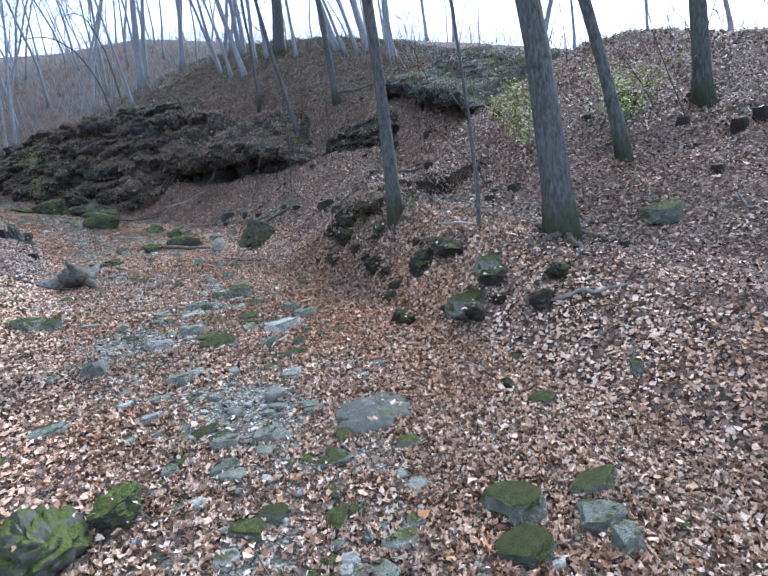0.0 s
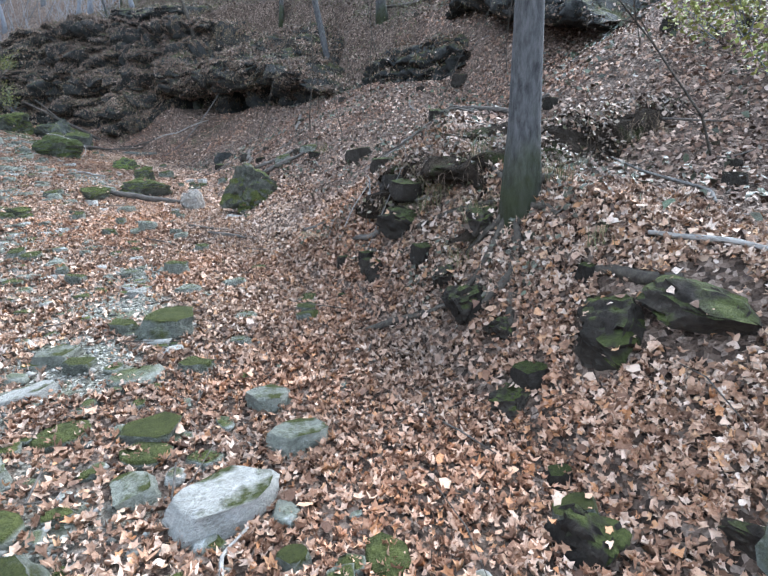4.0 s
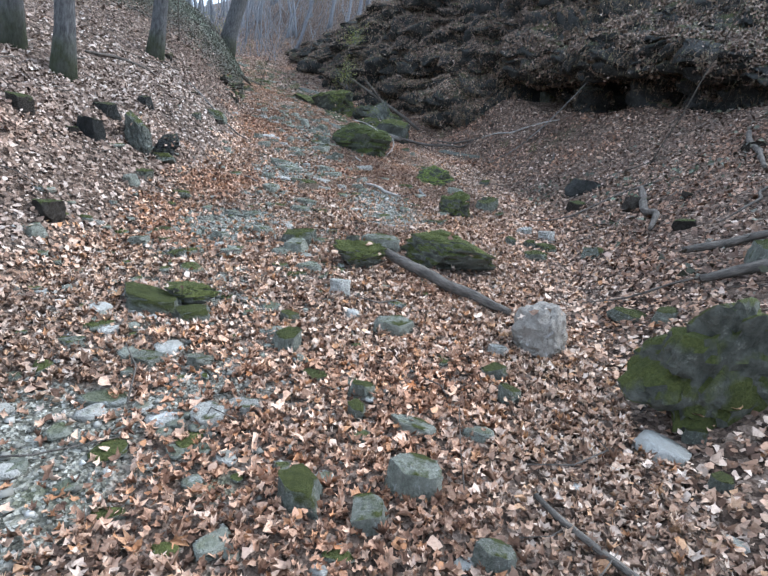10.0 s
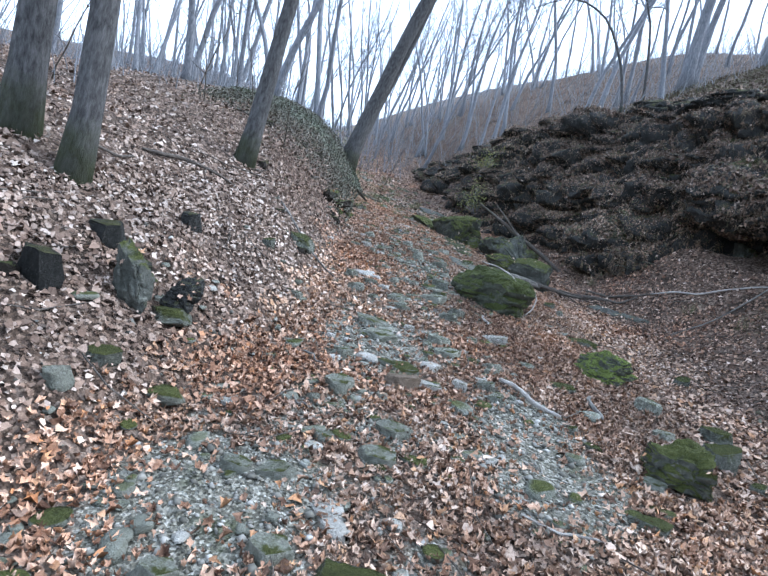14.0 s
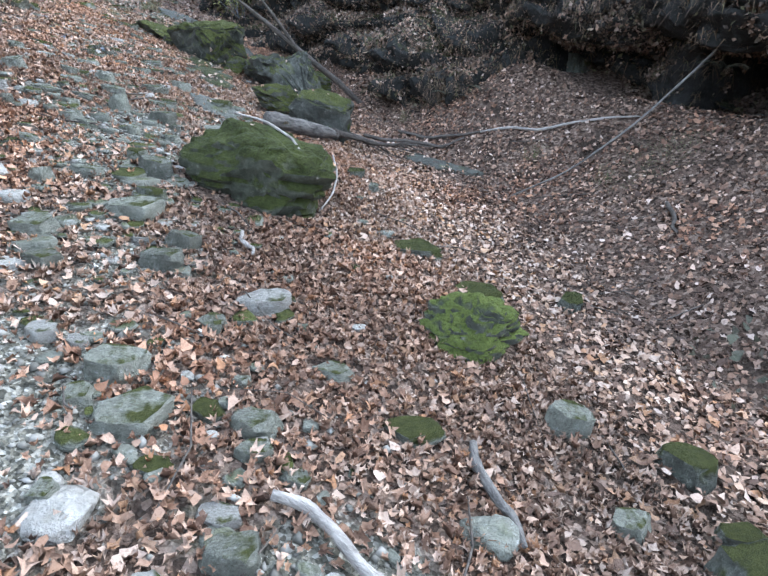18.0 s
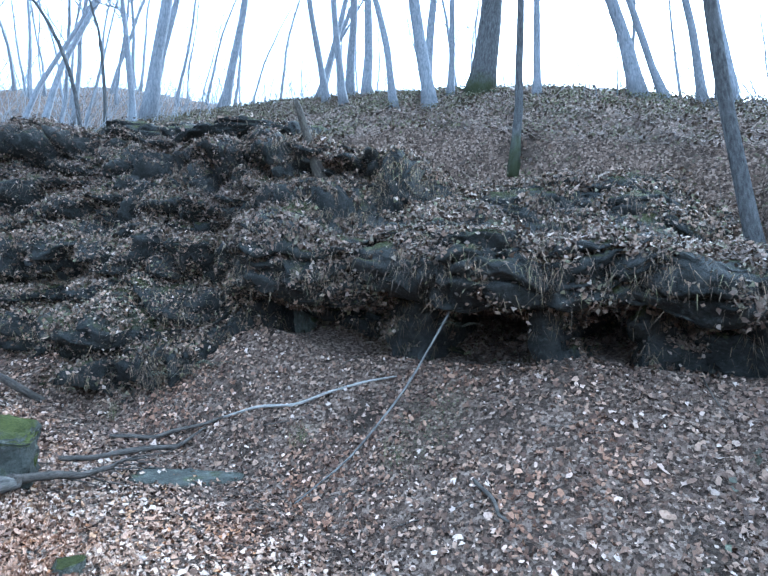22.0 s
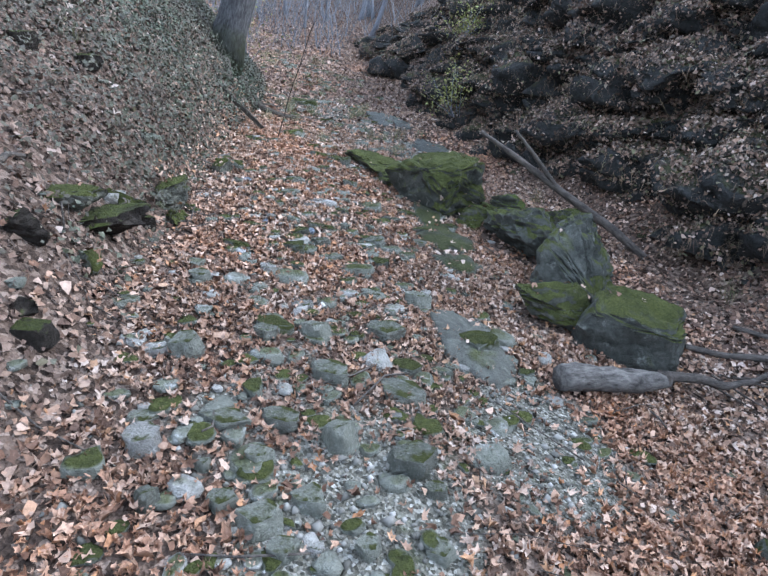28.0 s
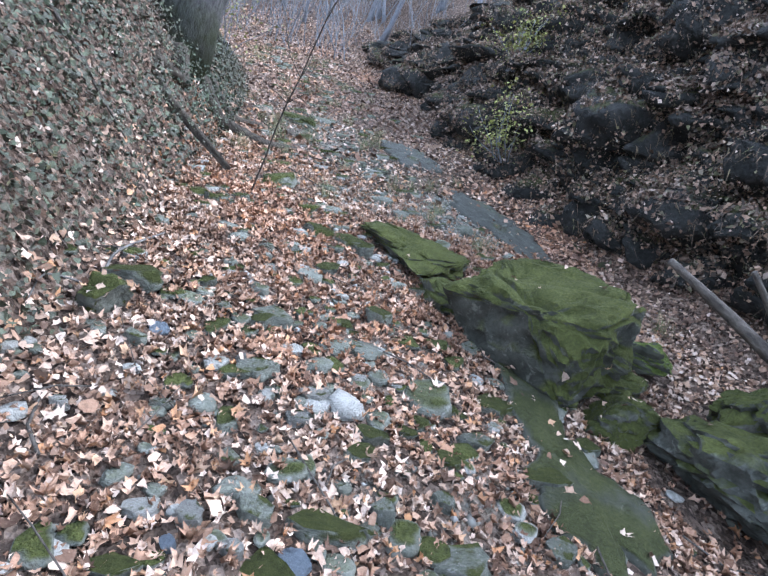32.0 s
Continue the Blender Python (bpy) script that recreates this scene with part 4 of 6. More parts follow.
for k, (x, y, w, d, h) in enumerate([(-0.92, 18.69, 0.33, 0.28, 0.16), (-0.89, 19.06, 0.26, 0.22, 0.2), (-0.94, 19.65, 0.31, 0.26, 0.31), (-0.66, 18.44, 0.15, 0.13, 0.15), (-0.81, 19.54, 0.17, 0.15, 0.14), (-1.04, 20.72, 0.22, 0.19, 0.18), (-0.81, 18.74, 0.52, 0.24, 0.16), (-0.82, 18.22, 0.19, 0.17, 0.19), (-0.59, 17.94, 0.1, 0.08, 0.1)]):
    set_rock("boulder", 100 + k, x, y, w, d, h, 20 + 31 * k, ROCK_BANK if k > 5 else ROCK_MOSS, "dark mossy rock set in the foot of the bank", 0.28, (0, 5), level=4)
set_rock("boulder", 71, -0.22, 13.45, 0.26, 0.2, 0.46, 20, ROCK_GREY, "upright slab of grey rock leaning on the bank", 0.2, (-14, -10), cuts=14)
set_rock("boulder", 72, -0.05, 13.72, 0.24, 0.2, 0.3, 20, ROCK_DARK, "dark rock beside an upright slab", 0.2, (0, 10))

set_rock("boulder", 73, -0.27, 2.8, 0.48, 0.5, 0.46, 10, ROCK_GREEN, "broad low boulder under a carpet of green moss", 0.3)
set_rock("boulder", 74, 0.09, 2.85, 0.26, 0.24, 0.26, 40, ROCK_GREEN, "rounded stone under bright green moss", 0.3)


def flat_slab(x, y, w, d, turn, material, label, seed):
    """Bedrock that shows through the litter: a thin worn slab."""
    n = 40
    ring = [(0.5 * (1 + 0.4 * noise.noise(Vector((math.cos(a) * 1.5, math.sin(a) * 1.5, seed))) + 0.3 * noise.noise(Vector((math.cos(a) * 3.5, math.sin(a) * 3.5, seed + 4)))), a) for a in np.arange(n) / n * 6.2832]
    verts, c, s = [], math.cos(radians(turn)), math.sin(radians(turn))
    for f, dz in ((1.12, -0.06), (1.0, 0.02), (0.94, 0.035), (0.6, 0.045), (0.25, 0.04)):
        for r, a in ring:
            px, py = math.cos(a) * r * w * f, math.sin(a) * r * d * f
            gx, gy = x + px * c - py * s, y + px * s + py * c
            verts.append((gx - x, gy - y, float(ground(gx, gy)) + dz - float(ground(x, y)) + 0.008 * noise.noise(Vector((gx * 7, gy * 7, seed)))))
    faces = [(k * n + i, k * n + (i + 1) % n, (k + 1) * n + (i + 1) % n, (k + 1) * n + i) for k in range(4) for i in range(n)]
    faces.append(tuple(4 * n + i for i in range(n)))
    FOOTPRINTS.append((x, y, w, d, turn, 0.85))
    BOULDERS.append(thing("rock_slab", (verts, faces), material, Matrix.Translation((x, y, float(ground(x, y)))), label, "rock slab"))


flat_slab(1.66, 2.95, 0.62, 0.42, 10, ROCK_WET, "flat wet grey bedrock slab between the leaves", 1)
flat_slab(1.25, 19.1, 0.42, 0.72, 25, ROCK_WET, "flat dark grey bedrock slab, bare of leaves", 2)
flat_slab(0.8, 21.3, 0.3, 0.72, 10, ROCK_WETMOSS, "narrow bedrock slab filmed with moss", 3)
flat_slab(0.97, 20.72, 0.46, 0.66, 18, ROCK_WETMOSS, "broad bedrock slab filmed with moss, split by a crack", 4)
flat_slab(1.14, 20.28, 0.36, 0.3, 30, ROCK_WETMOSS, "worn end of a mossy bedrock slab in the leaves", 7)
flat_slab(-0.35, 26.2, 0.8, 1.0, 30, ROCK_WET, "pale grey bedrock slab in the upper stream bed", 8)
flat_slab(3.6, 19.4, 0.9, 0.25, -25, ROCK_WET, "flat dark rock slab in the leaf litter", 5)
flat_slab(0.75, 24.6, 0.7, 1.4, 35, ROCK_WET, "flat grey bedrock slab up the stream bed", 6)

# ---- loose stones of the stream bed: place, width, depth, height ----
MOSSY_A = [(1.5, 1.53, 0.26, 0.22, 0.11), (2.13, 1.62, 0.33, 0.15, 0.1), (1.67, 1.74, 0.29, 0.25, 0.19), (3.27, 2.07, 0.12, 0.1, 0.12), (2.66, 2.38, 0.2, 0.17, 0.09), (0.71, 2.43, 0.15, 0.12, 0.07), (5.43, 3.03, 0.45, 0.39, 0.21), (0.66, 3.41, 0.19, 0.11, 0.06), (3.32, 3.77, 0.42, 0.36, 0.22), (3.69, 3.82, 0.29, 0.25, 0.21), (1.66, 4.31, 0.27, 0.14, 0.08), (2.91, 4.35, 0.2, 0.17, 0.2), (1.84, 4.47, 0.11, 0.1, 0.11), (3.71, 4.51, 0.25, 0.21, 0.11), (3.06, 4.57, 0.12, 0.1, 0.09), (2.03, 4.68, 0.1, 0.09, 0.08), (1.23, 4.94, 0.32, 0.27, 0.13)]
MOSSY_B = [(3.33, 4.97, 0.2, 0.17, 0.09), (3.71, 5.01, 0.1, 0.09, 0.1), (1.77, 5.57, 0.25, 0.21, 0.09), (2.06, 6.07, 0.18, 0.15, 0.11), (3.56, 6.15, 0.16, 0.14, 0.16), (1.56, 6.35, 0.17, 0.14, 0.09), (2.86, 6.46, 0.17, 0.14, 0.1), (3.44, 6.58, 0.19, 0.16, 0.12), (2.91, 6.6, 0.15, 0.12, 0.09), (2.05, 6.62, 0.35, 0.3, 0.18), (3.25, 6.7, 0.11, 0.06, 0.03), (1.82, 6.71, 0.19, 0.16, 0.14), (3.47, 6.72, 0.14, 0.12, 0.14), (3.91, 6.77, 0.4, 0.34, 0.16), (3, 6.78, 0.15, 0.13, 0.05), (0.01, 6.82, 0.27, 0.23, 0.19), (-0.21, 6.99, 0.32, 0.27, 0.24), (3.4, 6.99, 0.13, 0.11, 0.1), (3.96, 7.07, 0.33, 0.28, 0.17)]
MOSSY_C = [(2.94, 7.7, 0.15, 0.13, 0.05), (2.32, 7.89, 0.19, 0.16, 0.19), (1.62, 7.91, 0.16, 0.14, 0.11), (1.25, 8.55, 0.08, 0.07, 0.06), (2.7, 8.58, 0.13, 0.11, 0.11), (1.98, 8.69, 0.13, 0.08, 0.04), (2.15, 8.76, 0.12, 0.1, 0.05), (1.32, 8.8, 0.19, 0.16, 0.1), (1.22, 8.93, 0.17, 0.14, 0.11), (2.14, 9.04, 0.15, 0.13, 0.05), (2.01, 9.57, 0.18, 0.16, 0.13), (3.52, 9.77, 0.09, 0.08, 0.09), (2.17, 10.06, 0.1, 0.09, 0.1), (3.58, 10.06, 0.08, 0.07, 0.08), (2.18, 10.21, 0.12, 0.1, 0.1), (2.86, 10.33, 0.11, 0.09, 0.1), (1.95, 10.34, 0.13, 0.11, 0.05), (2.82, 10.52, 0.12, 0.1, 0.09), (1.78, 10.6, 0.15, 0.13, 0.15)]
MOSSY_D = [(1.22, 10.8, 0.21, 0.17, 0.09), (1.74, 10.87, 0.1, 0.09, 0.1), (0.95, 10.9, 0.44, 0.2, 0.13), (3.93, 11.09, 0.15, 0.13, 0.12), (5.01, 11.19, 0.25, 0.21, 0.18), (3.79, 11.25, 0.21, 0.18, 0.08), (4.61, 11.31, 0.24, 0.21, 0.24), (1.65, 11.51, 0.17, 0.08, 0.05), (0.81, 11.66, 0.14, 0.12, 0.09), (1.54, 12.32, 0.29, 0.25, 0.15), (1.98, 12.48, 0.11, 0.09, 0.11), (4, 12.5, 0.19, 0.16, 0.12), (3.55, 12.6, 0.19, 0.16, 0.1), (3.71, 12.9, 0.2, 0.17, 0.09), (3.58, 12.93, 0.1, 0.09, 0.1), (0.04, 12.96, 0.18, 0.15, 0.09), (3.43, 13, 0.13, 0.11, 0.11)]
MOSSY_E = [(2.74, 13.38, 0.18, 0.15, 0.07), (-0.05, 13.6, 0.28, 0.24, 0.11), (3, 14.05, 0.13, 0.08, 0.04), (2.58, 14.14, 0.14, 0.07, 0.04), (3.55, 14.24, 0.1, 0.09, 0.1), (2.46, 14.28, 0.07, 0.06, 0.07), (1.29, 14.49, 0.22, 0.19, 0.07), (3.43, 14.51, 0.24, 0.2, 0.24), (3.53, 14.67, 0.15, 0.12, 0.13), (1.63, 14.84, 0.13, 0.09, 0.04), (3.57, 15.01, 0.21, 0.18, 0.16), (2.45, 15.07, 0.22, 0.14, 0.06), (1.75, 15.1, 0.12, 0.11, 0.04), (-0.34, 15.48, 0.13, 0.11, 0.13), (-0.3, 16.21, 0.34, 0.29, 0.17), (3.1, 16.32, 0.31, 0.26, 0.1)]
MOSSY_F = [(3.72, 16.33, 0.17, 0.15, 0.13), (1.22, 16.66, 0.17, 0.15, 0.11), (2.82, 16.79, 0.3, 0.25, 0.1), (1.04, 17.1, 0.15, 0.13, 0.12), (2.52, 18.07, 0.16, 0.13, 0.13), (0.91, 18.64, 0.18, 0.12, 0.05), (-0.36, 19.44, 0.23, 0.1, 0.07), (-0.02, 19.66, 0.17, 0.15, 0.11), (-0.41, 19.83, 0.12, 0.06, 0.03), (0.02, 20.15, 0.23, 0.12, 0.07), (0.08, 20.58, 0.11, 0.09, 0.06), (0.26, 20.78, 0.1, 0.08, 0.05), (5.7, 20.85, 0.43, 0.37, 0.43), (-1.05, 20.94, 0.23, 0.19, 0.1), (-0.82, 21.16, 0.09, 0.08, 0.05), (-0.18, 21.35, 0.12, 0.1, 0.04), (-0.03, 21.51, 0.15, 0.13, 0.1), (-1.28, 22.17, 0.12, 0.11, 0.08)]
MOSSY_G = [(-0.27, 22.31, 0.13, 0.11, 0.13), (-1.17, 22.39, 0.13, 0.11, 0.08)]
GREY_A = [(1.86, 1.26, 0.17, 0.14, 0.17), (1.93, 1.45, 0.25, 0.22, 0.1), (0.65, 2.99, 0.2, 0.17, 0.06), (0.98, 3.14, 0.19, 0.16, 0.11), (0.38, 3.14, 0.14, 0.12, 0.08), (0.73, 3.24, 0.18, 0.16, 0.08), (-0.18, 4.06, 0.26, 0.22, 0.08), (0.73, 4.33, 0.19, 0.16, 0.12), (1.6, 4.66, 0.25, 0.15, 0.08), (0.21, 4.97, 0.24, 0.21, 0.17), (2.28, 5.24, 0.24, 0.21, 0.1), (1.66, 5.25, 0.22, 0.19, 0.09), (1.16, 5.53, 0.25, 0.21, 0.17), (2.28, 5.57, 0.19, 0.16, 0.1), (0.93, 6.06, 0.15, 0.13, 0.1), (0.61, 6.15, 0.15, 0.13, 0.1), (2.36, 6.32, 0.2, 0.11, 0.06), (1.07, 6.41, 0.2, 0.17, 0.1), (1.45, 6.54, 0.22, 0.19, 0.11)]
GREY_B = [(2.51, 6.65, 0.2, 0.12, 0.06), (2.3, 7.32, 0.19, 0.17, 0.08), (2.66, 7.39, 0.19, 0.16, 0.07), (2, 7.95, 0.16, 0.13, 0.1), (1.54, 8.17, 0.13, 0.11, 0.11), (1.48, 8.49, 0.12, 0.11, 0.06), (1.73, 8.76, 0.09, 0.07, 0.09), (1.78, 8.97, 0.13, 0.11, 0.06), (2.62, 9.16, 0.15, 0.13, 0.13), (1.75, 9.17, 0.09, 0.08, 0.07), (2.62, 9.38, 0.12, 0.1, 0.12), (2.24, 9.5, 0.17, 0.14, 0.13), (2.39, 9.66, 0.18, 0.15, 0.18), (2.4, 9.99, 0.18, 0.08, 0.06), (1.2, 10.31, 0.14, 0.12, 0.06), (1.43, 10.33, 0.14, 0.12, 0.08), (0.82, 10.39, 0.15, 0.13, 0.06), (0.3, 10.4, 0.15, 0.13, 0.1), (2.31, 10.91, 0.21, 0.18, 0.11)]
GREY_C = [(0.05, 11.36, 0.15, 0.13, 0.1), (1.73, 11.7, 0.19, 0.16, 0.12), (0.48, 11.84, 0.17, 0.14, 0.11), (1.13, 11.88, 0.14, 0.12, 0.08), (1.57, 12.12, 0.22, 0.19, 0.15), (0.96, 12.16, 0.13, 0.11, 0.1), (2.21, 12.37, 0.3, 0.25, 0.21), (1.23, 12.41, 0.16, 0.13, 0.1), (2.49, 12.56, 0.12, 0.1, 0.12), (0.04, 12.69, 0.16, 0.14, 0.11), (0.88, 12.8, 0.14, 0.12, 0.08), (1.05, 12.86, 0.22, 0.13, 0.07), (1.42, 13.21, 0.19, 0.16, 0.09), (1.13, 13.29, 0.13, 0.11, 0.06), (1.43, 13.52, 0.2, 0.17, 0.1), (0.92, 13.61, 0.09, 0.07, 0.08), (2.86, 13.85, 0.21, 0.17, 0.09), (1, 13.88, 0.18, 0.16, 0.12), (0.84, 14.39, 0.14, 0.12, 0.09)]
GREY_D = [(1.97, 14.43, 0.15, 0.13, 0.09), (0.29, 14.44, 0.12, 0.1, 0.07), (1.88, 14.57, 0.16, 0.13, 0.1), (3.14, 14.73, 0.14, 0.12, 0.11), (1.4, 14.73, 0.09, 0.08, 0.07), (2.04, 14.83, 0.09, 0.08, 0.04), (1.91, 14.91, 0.11, 0.09, 0.06), (0.97, 14.95, 0.27, 0.23, 0.09), (1.52, 15.04, 0.23, 0.2, 0.09), (1.9, 15.05, 0.18, 0.15, 0.09), (0.16, 15.09, 0.12, 0.1, 0.1), (1.36, 15.1, 0.13, 0.11, 0.08), (3.14, 15.2, 0.19, 0.16, 0.19), (0.84, 15.23, 0.29, 0.25, 0.11), (1.43, 15.25, 0.19, 0.16, 0.12), (1.84, 15.26, 0.08, 0.07, 0.06), (2.19, 15.37, 0.2, 0.13, 0.06), (1.7, 15.58, 0.11, 0.1, 0.06), (0.97, 15.87, 0.14, 0.12, 0.1)]
GREY_E = [(0.65, 15.94, 0.16, 0.13, 0.08), (0.45, 16, 0.19, 0.16, 0.16), (1.42, 16, 0.21, 0.18, 0.13), (1.11, 16.12, 0.14, 0.08, 0.04), (0.85, 16.14, 0.23, 0.2, 0.12), (1.47, 16.21, 0.16, 0.14, 0.14), (0.49, 16.35, 0.16, 0.14, 0.08), (0.27, 16.35, 0.13, 0.11, 0.13), (1.17, 16.48, 0.28, 0.24, 0.13), (0.7, 16.59, 0.14, 0.12, 0.12), (0.86, 16.78, 0.18, 0.15, 0.06), (1.32, 16.9, 0.2, 0.13, 0.06), (1.18, 16.98, 0.19, 0.16, 0.15), (0.5, 16.98, 0.1, 0.08, 0.08), (0.66, 17.44, 0.11, 0.09, 0.08), (0.18, 17.47, 0.1, 0.08, 0.1), (0.55, 17.53, 0.18, 0.15, 0.08), (0.92, 17.53, 0.08, 0.07, 0.08), (0.4, 17.55, 0.1, 0.09, 0.07)]
GREY_F = [(1.16, 17.61, 0.12, 0.1, 0.06), (0.68, 17.66, 0.15, 0.13, 0.09), (0.28, 17.66, 0.07, 0.06, 0.07), (0.46, 17.76, 0.1, 0.09, 0.1), (2.65, 17.78, 0.12, 0.1, 0.12), (-0.02, 17.78, 0.11, 0.1, 0.04), (1.12, 17.85, 0.09, 0.08, 0.07), (0.25, 17.89, 0.21, 0.11, 0.06), (1.01, 17.96, 0.19, 0.16, 0.13), (0.71, 17.96, 0.16, 0.13, 0.16), (0.46, 17.97, 0.16, 0.14, 0.07), (-0.06, 18.21, 0.18, 0.15, 0.14), (0.57, 18.35, 0.18, 0.15, 0.12), (0.92, 18.4, 0.21, 0.18, 0.08), (0.21, 18.49, 0.12, 0.1, 0.12), (0.41, 18.66, 0.18, 0.15, 0.11), (0.02, 18.82, 0.11, 0.09, 0.06), (-0.31, 18.85, 0.11, 0.09, 0.11), (0.74, 18.91, 0.22, 0.19, 0.11)]
GREY_G = [(0.61, 19.3, 0.16, 0.13, 0.09), (0.89, 19.4, 0.16, 0.13, 0.16), (-0.17, 20.11, 0.11, 0.09, 0.08), (0.46, 20.23, 0.24, 0.14, 0.07), (-0.32, 20.27, 0.09, 0.08, 0.03), (0.19, 20.29, 0.09, 0.08, 0.09), (0.04, 20.32, 0.07, 0.06, 0.04), (-0.59, 20.37, 0.1, 0.04, 0.03), (0.38, 20.42, 0.08, 0.07, 0.08), (-0.29, 20.62, 0.09, 0.06, 0.03), (-0.09, 21.16, 0.14, 0.07, 0.04)]
PALE_A = [(0.42, 3.84, 0.17, 0.14, 0.07), (0.87, 4.39, 0.18, 0.15, 0.07), (1.89, 5.02, 0.35, 0.29, 0.15), (0.78, 5.38, 0.28, 0.24, 0.12), (1.34, 6.15, 0.27, 0.12, 0.08), (1.98, 7.44, 0.15, 0.13, 0.07), (1.59, 9.96, 0.15, 0.13, 0.07), (1.71, 10.04, 0.15, 0.09, 0.04), (2.88, 10.78, 0.11, 0.09, 0.06), (1.98, 11.35, 0.15, 0.12, 0.14), (3.85, 13.32, 0.18, 0.15, 0.15), (3.67, 13.49, 0.15, 0.13, 0.13), (1.49, 14.33, 0.21, 0.13, 0.06), (1.71, 14.46, 0.12, 0.11, 0.07), (1.84, 14.69, 0.13, 0.08, 0.04), (1.28, 15.35, 0.08, 0.07, 0.06), (1.15, 15.4, 0.11, 0.1, 0.06), (1.9, 15.8, 0.26, 0.22, 0.11), (1.29, 16.17, 0.12, 0.06, 0.04)]
PALE_B = [(0.74, 17.49, 0.08, 0.07, 0.04), (0.05, 17.68, 0.15, 0.13, 0.1), (-0.18, 18.15, 0.11, 0.09, 0.06), (0.92, 18.2, 0.06, 0.06, 0.05), (0.27, 18.93, 0.14, 0.12, 0.05), (-0.07, 19.26, 0.12, 0.11, 0.07), (-0.18, 19.98, 0.08, 0.07, 0.04), (-0.44, 20, 0.1, 0.09, 0.04), (-0.31, 20.01, 0.08, 0.07, 0.08), (-0.84, 20.21, 0.06, 0.05, 0.06), (-0.39, 20.4, 0.07, 0.06, 0.04), (-0.18, 20.53, 0.1, 0.09, 0.04), (-0.15, 20.69, 0.13, 0.08, 0.04), (-0.44, 20.73, 0.1, 0.08, 0.03), (-0.02, 20.9, 0.08, 0.07, 0.06), (-0.72, 23.69, 0.13, 0.11, 0.05)]
DARK_A = [(-0.46, 13.04, 0.26, 0.22, 0.26), (-0.33, 13.62, 0.29, 0.24, 0.22), (-0.64, 13.71, 0.28, 0.24, 0.2), (-0.63, 14.61, 0.22, 0.18, 0.22), (4.74, 14.94, 0.46, 0.39, 0.25)]
LAYERED_A = [(1.31, 14.23, 0.26, 0.22, 0.12)]
SLATE_A = [(-0.33, 19.92, 0.04, 0.03, 0.04), (-0.02, 20.01, 0.08, 0.07, 0.04), (-0.8, 20.7, 0.08, 0.06, 0.04)]

MOSSY_ROWS = (MOSSY_A, MOSSY_B, MOSSY_C, MOSSY_D, MOSSY_E, MOSSY_F, MOSSY_G,)
GREY_ROWS = (GREY_A, GREY_B, GREY_C, GREY_D, GREY_E, GREY_F, GREY_G,)
PALE_ROWS = (PALE_A, PALE_B,)


def stone_stock(name, material, seed, count=7, cuts=12):
    return [boulder_mesh(name, seed + k, material, 0.8, 1.0, 3, 7 if cuts > 6 else cuts, slabby=cuts > 6) for k in range(count)]


def lay_stones(rows, stock, label, seed):
    rng = np.random.RandomState(seed)
    for k, (x, y, w, d, h) in enumerate(rows):
        me = stock[rng.randint(len(stock))]
        turn = rng.uniform(-22, 22)
        FOOTPRINTS.append((x, y, w, d, turn, 0.8))
        m = (Matrix.Translation((x, y, float(ground(x, y)) + h * 0.22)) @ Euler((rng.uniform(-0.12, 0.12), rng.uniform(-0.12, 0.12), radians(turn))).to_matrix().to_4x4()
             @ Matrix.Diagonal((w * 0.66, d * 0.66, h * 0.95, 1)))
        thing("stone", me, None, m, label, "stone", "stones of the stream bed")


MOSSY_STOCK = stone_stock("stone", ROCK_MOSS_SMALL, 200, 9)
GREY_STOCK = stone_stock("stone", ROCK_BED, 230, 9)
PALE_STOCK = stone_stock("stone", ROCK_PALE, 260, 5)
BANK_STOCK = stone_stock("stone", ROCK_BANK, 320, 6)
in_bank = lambda row: row[0] > 3.05 and 4.2 < row[1] < 7.4
for rows in MOSSY_ROWS:
    lay_stones([row for row in rows if not in_bank(row)], MOSSY_STOCK, "moss-covered stone half sunk in fallen leaves", len(rows))
    lay_stones([row for row in rows if in_bank(row)], BANK_STOCK, "dark mossy stone in the undercut bank", len(rows) + 30)
for rows in GREY_ROWS:
    lay_stones(rows, GREY_STOCK, "grey-green stone lying in the stream bed", len(rows))
for rows in PALE_ROWS:
    lay_stones(rows, PALE_STOCK, "pale grey stone lying on the leaves", len(rows))
lay_stones(DARK_A, stone_stock("stone", ROCK_DARK, 280, 3), "dark rock showing through the leaves of the bank", 8)
lay_stones(SLATE_A, stone_stock("stone", ROCK_SLATE, 290, 2, 3), "smooth blue-grey water-worn stone", 9)
lay_stones(LAYERED_A, stone_stock("stone", ROCK_BROWN, 295, 1), "brown bedded sandstone block in the stream bed", 10)


def upper_stones():
    """Stones between the boulders, flatter and mossier up the ravine."""
    rng = np.random.RandomState(57)
    mossy, grey = [], []
    for _ in range(46):
        y = rng.uniform(18.6, 23.0)
        x = float(knots(y, BED_X)) + rng.normal(-0.35, 0.55)
        w = 0.06 + rng.gamma(2, 0.035)
        (mossy if rng.rand() < 0.6 else grey).append((x, y, w, w * rng.uniform(0.6, 0.95), w * rng.uniform(0.3, 0.6)))
    lay_stones(mossy, MOSSY_STOCK, "flat mossy stone in the upper stream bed", 58)
    lay_stones(grey, GREY_STOCK, "flat grey stone in the upper stream bed", 59)


upper_stones()


